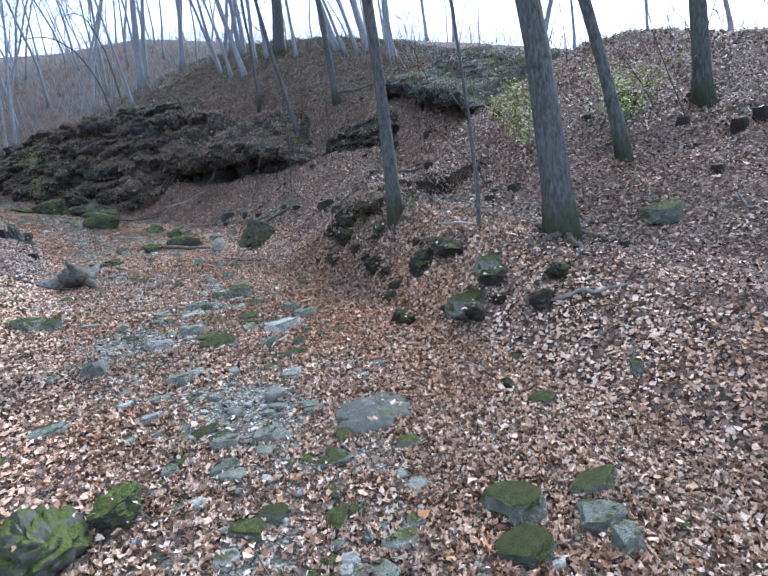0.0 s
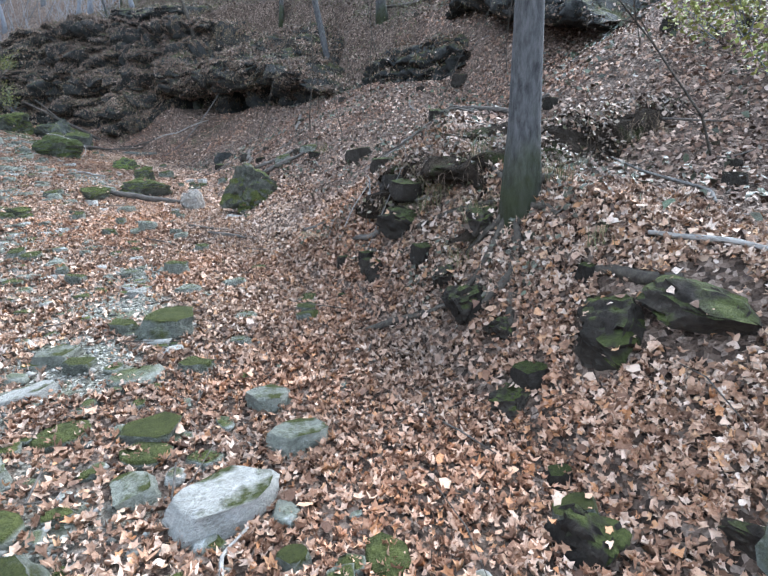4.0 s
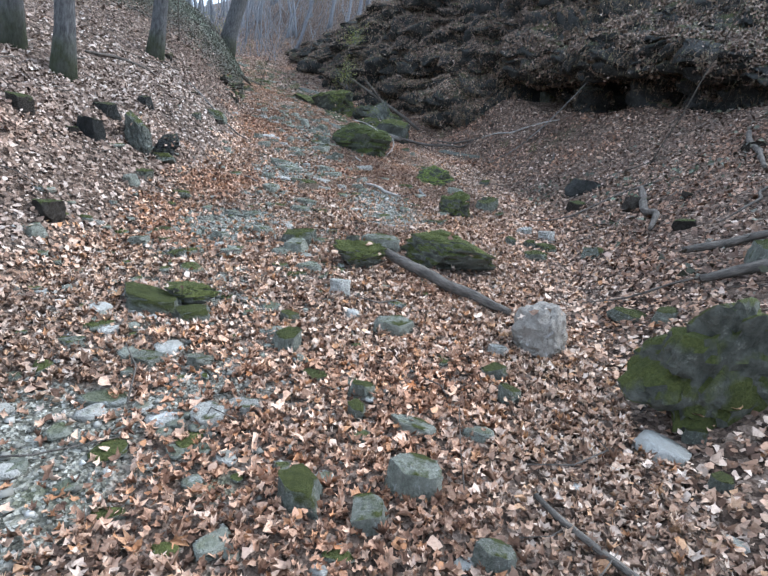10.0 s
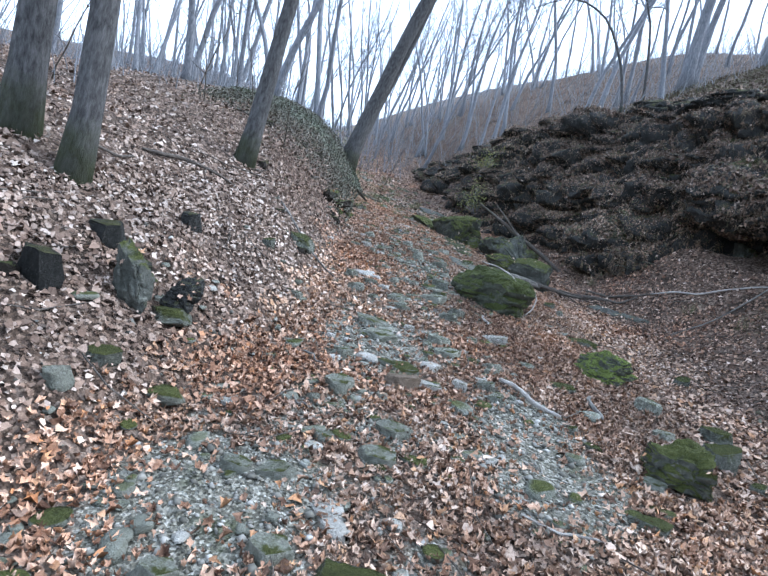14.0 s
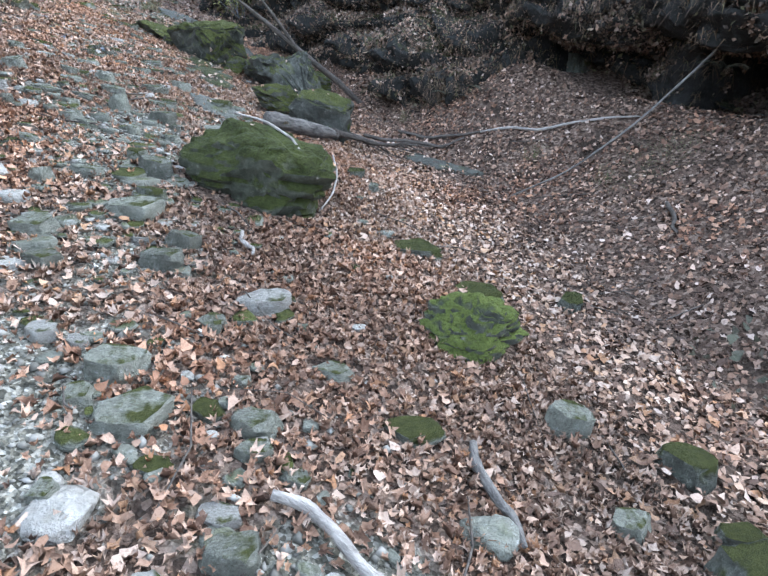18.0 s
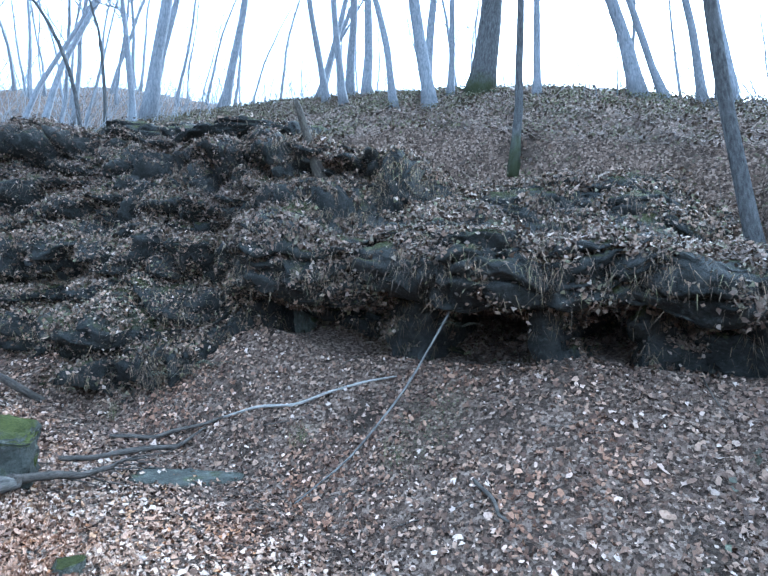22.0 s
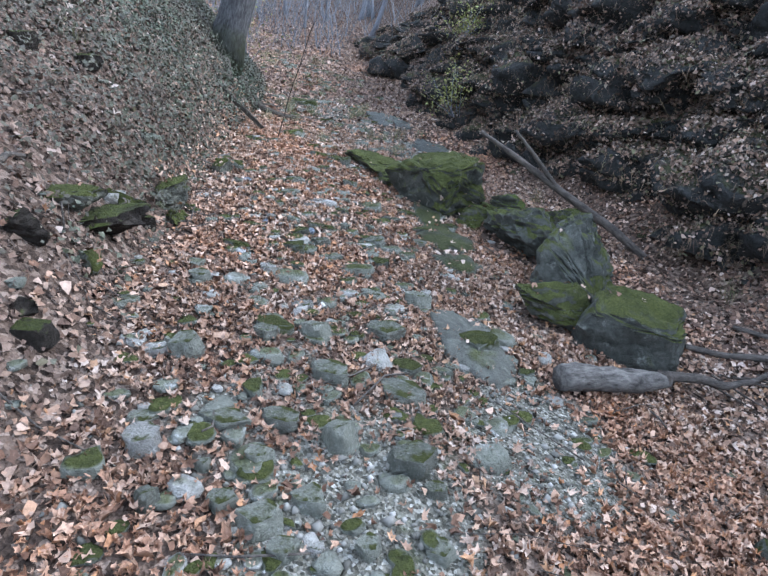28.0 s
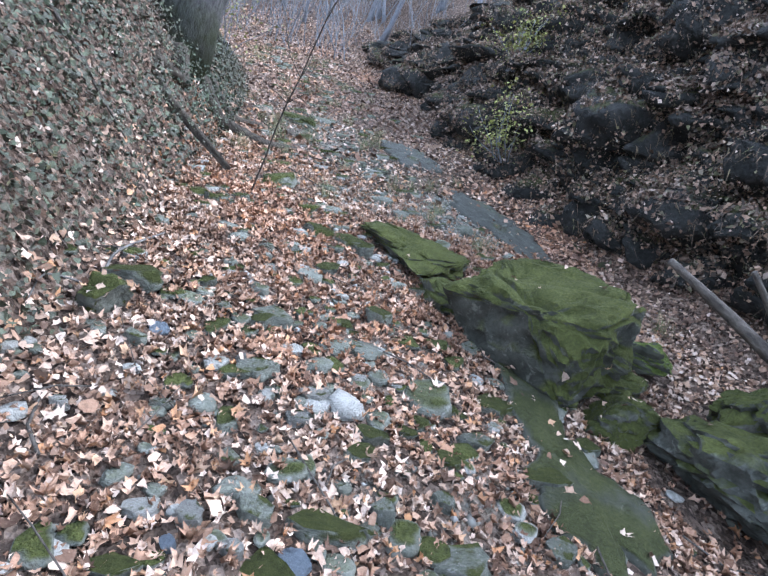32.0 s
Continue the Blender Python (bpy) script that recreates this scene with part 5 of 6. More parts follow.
def slope_stones():
    """Dark stones that stick out of the leaves of the slope and the bank."""
    rng = np.random.RandomState(51)
    rows = []
    while len(rows) < 62:
        if len(rows) < 46:
            x, y = rng.uniform(4.3, 9.2), rng.uniform(2.5, 14.5)
        else:
            y = rng.uniform(10, 21)
            x = float(knots(y, BED_X)) - rng.uniform(1.9, 3.4)
        w = 0.1 + rng.gamma(2, 0.05)
        rows.append((x, y, w, w * 0.8, w * rng.uniform(0.5, 0.9)))
    lay_stones(rows, BANK_STOCK, "dark mossy stone sticking out of the slope", 52)


slope_stones()


def loose_rubble():
    """Fist-sized stones between the larger ones, as one scatter for each kind of rock."""
    for stock, count, seed, high in ((GREY_STOCK, 1150, 31, False), (PALE_STOCK, 380, 32, False), (MOSSY_STOCK, 480, 33, False), (GREY_STOCK, 60, 34, True), (MOSSY_STOCK, 110, 35, True)):
        rng = np.random.RandomState(seed)
        low = [boulder_mesh("rubble", seed * 7 + k, stock[0].materials[0], 0.8, 1.0, 2, 6, slabby=True) for k in range(4)]
        shapes = [(np.array([v.co for v in me.vertices]), np.array([tuple(t.vertices) for t in me.polygons])) for me in low]
        verts, loops, start = [], [], 0
        for _ in range(count):
            y = rng.uniform(0.8, 25) if rng.rand() < 0.75 else rng.uniform(16, 23)
            x = float(knots(y, BED_X)) + rng.normal(-0.7, 0.75)
            if high:
                y = rng.uniform(22.8, 33)
                x = float(knots(y, BED_X)) + rng.normal(0.1, 0.8)
            w, th = (0.1 + rng.gamma(2, 0.06) if high else 0.04 + rng.gamma(2, 0.026)), rng.uniform(0, 6.28)
            co, tri = shapes[rng.randint(4)]
            co = co * (w * 0.6, w * rng.uniform(0.35, 0.6), w * rng.uniform(0.2, 0.4))
            co = np.stack([co[:, 0] * math.cos(th) - co[:, 1] * math.sin(th), co[:, 0] * math.sin(th) + co[:, 1] * math.cos(th), co[:, 2]], -1)
            verts.append(co + (x, y, float(ground(x, y)) + 0.01))
            loops.append(tri.ravel() + start)
            start += len(co)
            FOOTPRINTS.append((x, y, w, w, 0, 0.45))
        loops = np.concatenate(loops)
        me = quick_mesh("rubble", np.concatenate(verts), loops, np.full(len(loops) // 3, 3), stock[0].materials[0], False)
        tagged(new("rubble", me), "small loose stones strewn through the stream bed", "rubble", kind="stuff")


loose_rubble()


# ---- dead wood ----
def limb_shape(pts, radii, sides, seed, rough=0.07):
    """A branch with its long axis as the local z: its matrix, corners and faces."""
    pts = np.asarray(pts, float)
    base, way = Vector(pts[0]), Vector(pts[-1] - pts[0]).normalized()
    m = Matrix.Translation(base) @ Vector((0, 0, 1)).rotation_difference(way).to_matrix().to_4x4()
    inv = np.array(m.inverted())
    local = pts @ inv[:3, :3].T + inv[:3, 3]
    at, fine = np.linspace(0, 1, len(local)), np.linspace(0, 1, len(local) * 4 - 3)
    dense = np.stack([np.interp(fine, at, local[:, k]) for k in range(3)], -1)
    dense[1:-1] = (dense[:-2] + 2 * dense[1:-1] + dense[2:]) / 4
    rng = np.random.RandomState(seed)
    r = np.interp(fine, at, radii) * (1 + 0.5 * rough * rng.normal(size=len(fine)))
    return m, tube(dense, r, sides, rng, rough)


def stick(name, pts, radii, material, label, category, seed=0, sides=7, group=""):
    """A branch along points given as x, y and height over the ground."""
    m, shape = limb_shape([(x, y, float(ground(x, y)) + h) for x, y, h in pts], radii, sides, seed)
    return thing(name, shape, material, m, label, category, group)


def limb(name, parent, pts, radii, sides, seed, material, rough=0.07):
    """A branch as a part of a larger piece of dead wood."""
    m, shape = limb_shape(pts, radii, sides, seed, rough)
    ob = part(name, shape, material, parent)
    ob.matrix_parent_inverse = parent.matrix_world.inverted()
    ob.matrix_world = m
    return ob


def along(a, b, steps, rng, sway=0.03, lift=0.0):
    return [(a[0] + (b[0] - a[0]) * t + rng.normal(0, sway) * (0 < t < 1), a[1] + (b[1] - a[1]) * t + rng.normal(0, sway) * (0 < t < 1), a[2] + (b[2] - a[2]) * t + lift * math.sin(t * 3.14))
            for t in np.linspace(0, 1, steps)]


rng = np.random.RandomState(2)
stick("log", along((2.24, 12.05, 0.1), (3.05, 11.25, 0.05), 8, rng, 0.012), (0.03, 0.038, 0.04, 0.04, 0.038, 0.036, 0.032, 0.024), WOOD, "dark weathered log lying against mossy rocks", "log", 1, 10)
stick("log", along((1.74, 18.88, 0.1), (2.45, 19.24, 0.1), 7, rng, 0.01), (0.075, 0.082, 0.075, 0.07, 0.074, 0.06, 0.03), WOOD_DRIFT, "thick barkless grey log beside a boulder", "log", 2, 12)
stick("fallen_branch", along((2.4, 19.22, 0.12), (3.4, 19.66, 0.1), 8, rng, 0.03), (0.05, 0.035, 0.03, 0.026, 0.022, 0.018, 0.014, 0.008), WOOD, "thin forked dead branch on the leaves", "branch", 3)
for k in range(9):
    a = rng.uniform(0.2, 0.9)
    p = (2.4 + a, 19.34 + 0.41 * a, 0.1)
    stick("twig", along(p, (p[0] + rng.uniform(0.2, 0.6), p[1] + rng.uniform(-0.25, 0.2), rng.uniform(0.02, 0.16)), 4, rng, 0.02), (0.008, 0.006, 0.005, 0.003), WOOD, "dry twig of a fallen branch", "twig", k, 4, "fallen twigs")
leaner = holder("leaning_branch", Matrix.Translation((3.06, 21.57, 0.0)), "long dark dead branch propped against mossy boulders", "branch")
limb("bough", leaner, [(3.2, 21.6, -0.03), (2.95, 21.55, 0.08), (2.6, 21.55, 0.33), (2.2, 21.48, 0.56), (1.85, 21.4, 0.77), (1.5, 21.36, 0.98), (1.2, 21.34, 1.15)], (0.02, 0.04, 0.042, 0.038, 0.034, 0.026, 0.016), 9, 4, WOOD)
limb("fork", leaner, [(1.95, 21.42, 0.72), (1.72, 21.32, 0.97), (1.5, 21.25, 1.19)], (0.026, 0.02, 0.012), 7, 5, WOOD)
limb("stub", leaner, [(3.0, 21.56, 0.05), (3.25, 21.5, 0.04), (3.5, 21.5, 0.06)], (0.032, 0.024, 0.012), 7, 6, WOOD)
stick("curved_stick", [(1.6, 17.22, 0.42), (1.8, 17.24, 0.42), (1.98, 17.12, 0.4), (2.06, 16.9, 0.36), (2.14, 16.8, 0.3)], (0.007, 0.009, 0.01, 0.009, 0.006), WOOD_PALE, "pale barkless stick lying on a mossy boulder", "stick", 5)
stick("curved_stick", [(2.28, 17.55, 0.25), (2.31, 17.35, 0.18), (2.27, 17.15, 0.1), (2.18, 16.98, 0.03)], (0.006, 0.008, 0.008, 0.006), WOOD_PALE, "pale curved stick leaning on a mossy boulder", "stick", 6)
drift = holder("driftwood", Matrix.Translation((0.5, 9.35, float(ground(0.5, 9.35)))), "bleached forked driftwood stump lying on gravel", "driftwood")
dz = float(ground(0.5, 9.35))
limb("trunk", drift, [(-0.3, 9.13, dz + 0.05), (-0.1, 9.18, dz + 0.08), (0.1, 9.23, dz + 0.08), (0.3, 9.31, dz + 0.09), (0.5, 9.4, dz + 0.1), (0.64, 9.52, dz + 0.11), (0.76, 9.67, dz + 0.19), (0.88, 9.85, dz + 0.3)],
     (0.13, 0.15, 0.135, 0.125, 0.11, 0.085, 0.06, 0.012), 14, 7, WOOD_DRIFT, 0.16)
limb("stub", drift, [(0.2, 9.21, dz + 0.06), (0.38, 9.21, dz + 0.07), (0.52, 9.23, dz + 0.07), (0.62, 9.27, dz + 0.05)], (0.085, 0.07, 0.06, 0.02), 10, 8, WOOD_DRIFT, 0.18)
limb("stub", drift, [(0.5, 9.41, dz + 0.1), (0.5, 9.49, dz + 0.16), (0.45, 9.59, dz + 0.2)], (0.05, 0.035, 0.008), 8, 9, WOOD_DRIFT, 0.18)
limb("root_end", drift, [(0.3, 9.3, dz + 0.1), (0.42, 9.12, dz + 0.17), (0.5, 8.95, dz + 0.2), (0.55, 8.82, dz + 0.16)], (0.13, 0.15, 0.13, 0.05), 14, 21, WOOD, 0.22)
limb("root_stub", drift, [(0.48, 9.0, dz + 0.2), (0.42, 8.9, dz + 0.34), (0.36, 8.86, dz + 0.42)], (0.08, 0.06, 0.015), 9, 22, WOOD, 0.2)
limb("root_stub", drift, [(0.52, 8.93, dz + 0.16), (0.62, 8.8, dz + 0.06), (0.66, 8.72, dz - 0.02)], (0.07, 0.06, 0.03), 9, 23, WOOD, 0.2)
stick("fallen_branch", along((-0.35, 9.0, 0.03), (0.55, 9.1, 0.04), 6, rng, 0.03), (0.02, 0.022, 0.02, 0.018, 0.014, 0.01), WOOD, "dark dead branch beside driftwood", "branch", 11)
snag = holder("snag", Matrix.Translation((5.35, 20.95, 3.1)), "broken dead tree stub on top of the rock ledge", "snag")
snag.location = (5.55, 20.95, 3.2)
limb("stem", snag, [(5.65, 20.75, 2.7), (5.55, 20.95, 3.25), (5.47, 21.07, 3.65), (5.41, 21.15, 3.92)], (0.1, 0.07, 0.055, 0.035), 9, 14, BARK_ROOT, 0.14)
stick("thin_stick", [(3.62, 6.95, 0.02), (3.75, 7.15, 0.12), (3.92, 7.45, 0.16), (4.1, 7.85, 0.12)], (0.006, 0.007, 0.006, 0.004), WOOD_GREY, "thin grey stick leaning on the bank", "stick", 31)
stick("thin_stick", [(3.5, 7.25, 0.02), (3.72, 7.4, 0.07), (3.95, 7.5, 0.1)], (0.004, 0.005, 0.003), WOOD_PALE, "thin pale twig leaning on the bank", "stick", 32)
stick("thin_stick", [(3.45, 6.75, 0.03), (3.66, 6.85, 0.09), (3.9, 6.9, 0.2)], (0.004, 0.005, 0.003), WOOD_GREY, "thin pale twig leaning on the bank", "stick", 33)
leaning = stick("leaning_stick", [(4.15, 18.5, 0.04), (4.6, 18.4, 0.12), (5.1, 18.3, 0.32), (5.65, 18.3, 0.68), (5.85, 18.3, 0.92)], (0.007, 0.009, 0.011, 0.011, 0.008), WOOD_GREY, "long pale stick propped against the hollow's brow", "stick", 15)
LYING = [("D", 4.90, 13.80, 4.42, 12.48, 0.038), ("D", 4.33, 11.79, 4.95, 11.60, 0.03), ("D", 6.30, 14.47, 5.54, 12.94, 0.033), ("D", 4.21, 11.31, 4.9, 11.12, 0.034), ("D", 2.81, 9.65, 3.2, 9.15, 0.012),
         ("D", 1.89, 8.95, 2.04, 8.84, 0.007), ("D", -1.60, 15.21, -1.04, 15.97, 0.021), ("D", 2.90, 9.15, 3.17, 8.74, 0.019), ("P", 1.97, 14.73, 2.4, 14.42, 0.019), ("G", 2.67, 15.03, 2.70, 14.61, 0.018),
         ("G", 0.77, 13.56, 0.96, 13.48, 0.007), ("P", 1.74, 16.43, 1.81, 16.22, 0.013), ("P", 1.58, 4.50, 1.95, 4.86, 0.009), ("P", 3.78, 7.26, 4.15, 7.67, 0.013), ("P", 3.89, 4.83, 4.0, 4.3, 0.014)]
LYING_TOO = [("D", 2.81, 19.94, 4.01, 19.90, 0.025), ("D", 3.29, 20.35, 4.18, 19.87, 0.022), ("P", 4.18, 19.87, 5.45, 18.77, 0.016), ("D", 5.04, 17.47, 4.87, 17.03, 0.017), ("D", 3.79, 6.97, 3.85, 6.5, 0.02),
             ("P", 2.12, 13.13, 2.50, 13.10, 0.007), ("D", 3.53, 8.05, 3.64, 7.79, 0.018), ("D", 3.53, 7.03, 3.63, 6.59, 0.023), ("G", 0.63, 14.17, 0.80, 14.11, 0.009), ("D", -1.09, 18.23, -1.10, 18.63, 0.019),
             ("D", 9.2, 15.6, 9.8, 14.0, 0.04), ("D", 7.9, 18.9, 7.2, 20.2, 0.03), ("D", 6.3, 9.2, 6.9, 8.4, 0.035), ("D", 5.3, 7.9, 5.8, 7.2, 0.03), ("G", 3.55, 3.0, 3.9, 2.5, 0.02)]
for k, (kind, ax, ay, bx, by, r) in enumerate(LYING + LYING_TOO):
    material, words = {"D": (WOOD, "dark rotting"), "P": (WOOD_PALE, "pale barkless"), "G": (WOOD_GREY, "grey weathered")}[kind]
    stick("fallen_branch", along((ax, ay, r + 0.02), (bx, by, r + 0.02), 6, rng, 0.02), np.array([0.8, 1, 1, 0.95, 0.8, 0.5]) * r, material, f"{words} stick lying on the leaf litter", "branch", 30 + k, 7, "fallen sticks")

for k in range(34):
    x, y = (rng.uniform(4.2, 9.0), rng.uniform(2.5, 16)) if k < 24 else (rng.uniform(-3.4, -0.8), rng.uniform(9, 22))
    th, size, r = rng.uniform(0, 6.28), rng.uniform(0.5, 1.5), rng.uniform(0.006, 0.016)
    stick("fallen_branch", along((x, y, r + 0.02), (x + math.cos(th) * size, y + math.sin(th) * size, r + rng.uniform(0.02, 0.12)), 6, rng, 0.05), np.array([0.8, 1, 1, 0.8, 0.6, 0.3]) * r,
          (WOOD, WOOD_GREY, WOOD)[k % 3], "thin crooked stick lying on the leaves of the slope", "branch", 90 + k, 5, "fallen sticks")


def twig_litter():
    rng = np.random.RandomState(44)
    shapes = []
    for _ in range(700):
        y = rng.uniform(0, 26)
        x = float(knots(y, BED_X)) + rng.uniform(-4, 7)
        th, size = rng.uniform(0, 6.28), rng.uniform(0.1, 0.55)
        a, b = (x, y), (x + math.cos(th) * size, y + math.sin(th) * size)
        r = rng.uniform(0.002, 0.006)
        mid = ((a[0] + b[0]) / 2 + rng.normal(0, 0.03), (a[1] + b[1]) / 2 + rng.normal(0, 0.03))
        shapes.append(tube([(p[0], p[1], float(ground(*p)) + rng.uniform(0.015, 0.05)) for p in (a, mid, b)], (r, r, r * 0.6), 4))
    tagged(new("twig_litter", mesh_of("twig_litter", *joined(shapes), WOOD)), "scattered thin dry twigs over the leaf litter", "twigs", kind="stuff")


twig_litter()


# ---- leaf litter, gravel and small plants ----
def leaf_shapes(count, corners, notch, seed):
    """Corner sets of single dry leaves, about 1 long: a crumpled rim, notched into pointed lobes."""
    rng = np.random.RandomState(seed)
    shapes = []
    for k in range(count):
        th = np.arange(corners) / corners * 2 * np.pi + rng.normal(0, 0.14, corners)
        r = np.where(np.arange(corners) % 2 == 0, rng.uniform(0.46, 0.68, corners), rng.uniform(0.44, 0.6, corners) * notch)
        rim = np.stack([np.cos(th) * r * 1.1, np.sin(th) * r * rng.uniform(0.55, 0.95), np.zeros(corners)], -1)
        curl, fold = rng.uniform(-1.0, 1.6), rng.uniform(0.1, 1.5)
        rim[:, 2] = curl * rim[:, 0] ** 2 + fold * np.abs(rim[:, 1]) * 0.6 + rng.normal(0, 0.09, corners)
        shapes.append(rim)
    return shapes


def strew(name, places, normals, sizes, shapes, material, label, category, seed, tilt=0.35, lift=0.012, creased=False):
    """Many leaves as one mesh: each lies along the surface, turned and tilted at random."""
    rng = np.random.RandomState(seed)
    order = rng.randint(len(shapes), size=len(places))
    verts, loops, sizes_of, start = [], [], [], 0
    for k, shape in enumerate(shapes):
        mine = order == k
        p, nrm, s = places[mine], normals[mine], sizes[mine]
        if not len(p):
            continue
        nrm = nrm + rng.normal(0, tilt, nrm.shape)
        nrm /= np.linalg.norm(nrm, axis=1, keepdims=True)
        spin = rng.normal(size=nrm.shape)
        a = np.cross(nrm, spin)
        a /= np.linalg.norm(a, axis=1, keepdims=True) + 1e-9
        b = np.cross(nrm, a)
        v = (p[:, None] + nrm[:, None] * (lift + 0.018 * rng.rand(len(p), 1, 1))
             + s[:, None, None] * (shape[None, :, 0:1] * a[:, None] + shape[None, :, 1:2] * b[:, None] + shape[None, :, 2:3] * nrm[:, None]))
        n = len(shape)
        if creased:
            rim = np.arange(n)
            fan = np.stack([rim, (rim + 1) % n, np.full(n, n)], -1)
            v = np.concatenate([v, (p + nrm * lift)[:, None]], 1)
            loops.append((start + np.arange(len(p))[:, None, None] * (n + 1) + fan[None]).ravel())
            sizes_of.append(np.full(len(p) * n, 3))
            start += len(p) * (n + 1)
        else:
            loops.append(start + np.arange(len(p) * n))
            sizes_of.append(np.full(len(p), n))
            start += len(p) * n
        verts.append(v.reshape(-1, 3))
    me = quick_mesh(name, np.concatenate(verts), np.concatenate(loops), np.concatenate(sizes_of), material)
    return tagged(new(name, me), label, category, kind="stuff")


def on_ground(x, y):
    e = 0.04
    z = ground(x, y)
    nrm = np.stack([-(ground(x + e, y) - z) / e, -(ground(x, y + e) - z) / e, np.ones_like(z)], -1)
    return np.stack([x, y, z], -1), nrm / np.linalg.norm(nrm, axis=1, keepdims=True)


def clear_of_rocks(x, y, rng):
    """Which places are not on a stone."""
    order = np.argsort(y)
    ys = y[order]
    keep = np.ones(len(x), bool)
    for fx, fy, w, d, turn, share in FOOTPRINTS:
        r = max(w, d) * 0.55
        some = order[np.searchsorted(ys, fy - r):np.searchsorted(ys, fy + r)]
        c, s = math.cos(radians(turn)), math.sin(radians(turn))
        dx, dy = x[some] - fx, y[some] - fy
        near = ((dx * c + dy * s) / (w * 0.5)) ** 2 + ((dy * c - dx * s) / (d * 0.5)) ** 2
        keep[some[(near < 0.9) & (rng.rand(len(some)) < share)]] = False
    return keep


def fall(count, xa, xb, ya, yb, seed, keep):
    rng = np.random.RandomState(seed)
    y = rng.uniform(ya, yb, count)
    x = knots(y, BED_X) + rng.uniform(xa, xb, count)
    ok = rng.rand(count) < keep(x, y)
    x, y = x[ok], y[ok]
    ok = clear_of_rocks(x, y, rng)
    return x[ok], y[ok]


MAPLE = leaf_shapes(9, 10, 0.6, 1)
OVAL = leaf_shapes(8, 7, 0.85, 2)
SIMPLE = leaf_shapes(8, 5, 0.95, 3)
POINTED = leaf_shapes(8, 6, 0.9, 4)
rng = np.random.RandomState(90)
under_ledge = lambda x, y: 1.0 * (x < ledge_line(y) + 0.1) + 1.0 * (y < 14.3) > 0
ivy_bank = lambda x, y: smooth_step(y, 16, 19.5) * smooth_step(y, 28, 26) * smooth_step(x - knots(y, BED_X) + knots(y, LEFT_EDGE), 0.1, -0.3)
mossy_patch = lambda x, y: np.exp(-(((x - 5.3) / 0.42) ** 2 + ((y - 18.15) / 0.3) ** 2) ** 2) * (0.75 + 0.4 * lumps(x, y, 0.3, 2.0))
undercut = lambda x, y: np.exp(-(((x - 3.72) / 0.42) ** 2 + ((y - 6.5) / 0.95) ** 2) ** 2)
edges = lambda x, y, a, b, w: smooth_step(x - knots(y, BED_X), a, a + w) * smooth_step(x - knots(y, BED_X), b, b - w)
LOBED = [shape * [1, 1, 1.35] for shape in leaf_shapes(10, 10, 0.62, 7)]
TUFTED = leaf_shapes(8, 4, 0.95, 9)
beside = lambda x, y: smooth_step(abs(x - knots(y, BED_X) + 0.1), 1.75, 1.45)
bed_cover = lambda x, y: smooth_step(y, -3, -0.5) * smooth_step(y, 25.5, 24) * edges(x, y, -3.4, 2.6, 0.5) * (1 - bareness(x, y)) * (1 - 0.8 * ivy_bank(x, y)) * (1 - 0.4 * undercut(x, y))
bed_leaves = fall(215000, -1.9, 1.7, 0, 24.5, 1, lambda x, y: bed_cover(x, y) * beside(x, y))
p, n = on_ground(*bed_leaves)
strew("fallen_leaves", p, n, rng.gamma(6, 0.0049, len(p)).clip(0.014, 0.055), LOBED, LEAF_PALE, "pale tan and orange-brown dry leaves covering the stream bed", "fallen leaves", 5, 0.42, creased=True)
side_leaves = fall(300000, -3.4, 2.6, -3, 25.5, 41, lambda x, y: bed_cover(x, y) * (1 - 0.75 * beside(x, y)))
side_x, side_y = side_leaves
banked = (side_x < knots(side_y, BED_X) - knots(side_y, LEFT_EDGE) - 0.2 + 0.3 * lumps(side_x, side_y, 0.9, 3.0)) & (side_y > 9)
for pick, material, seed, label in ((~banked, LEAF_PALE, 42, "pale dry leaves along the sides of the stream bed"), (banked, LEAF_BANK, 45, "dull dry leaves on the foot of the bank")):
    p, n = on_ground(side_x[pick], side_y[pick])
    strew("fallen_leaves", p, n, rng.gamma(6, 0.0044, len(p)).clip(0.012, 0.052), MAPLE[:2] + OVAL[:3] + POINTED[:5], material, label, "fallen leaves", seed, 0.42)
slope_leaves = fall(290000, 1.7, 10, -2, 27, 2, lambda x, y: smooth_step(y, -2, 0) * smooth_step(y, 27, 25) * edges(x, y, 1.7, 10, 0.6) * (0.8 + 0.35 * lumps(x, y, 2.3, 2.0) + 0.35 * lumps(x, y, 0.8, 6.0)) * under_ledge(x, y) * (1 - 0.4 * undercut(x, y)) * (1 - 0.85 * mossy_patch(x, y)))
p, n = on_ground(*slope_leaves)
strew("fallen_leaves", p, n, rng.gamma(7, 0.0044, len(p)).clip(0.015, 0.065), MAPLE[4:6] + POINTED[:4] + SIMPLE[:2], LEAF_BROWN, "brown curled leaves thick on the slope", "fallen leaves", 6, 0.45)
steep_leaves = fall(24000, 1.5, 2.7, 3.8, 8.2, 33, lambda x, y: 1.0 - 0.2 * undercut(x, y))
p, n = on_ground(*steep_leaves)
strew("fallen_leaves", p, n, rng.gamma(6, 0.0049, len(p)).clip(0.015, 0.055), LOBED, LEAF_PALE, "curled tan leaves clinging to the steep bank", "fallen leaves", 34, 0.6, creased=True)
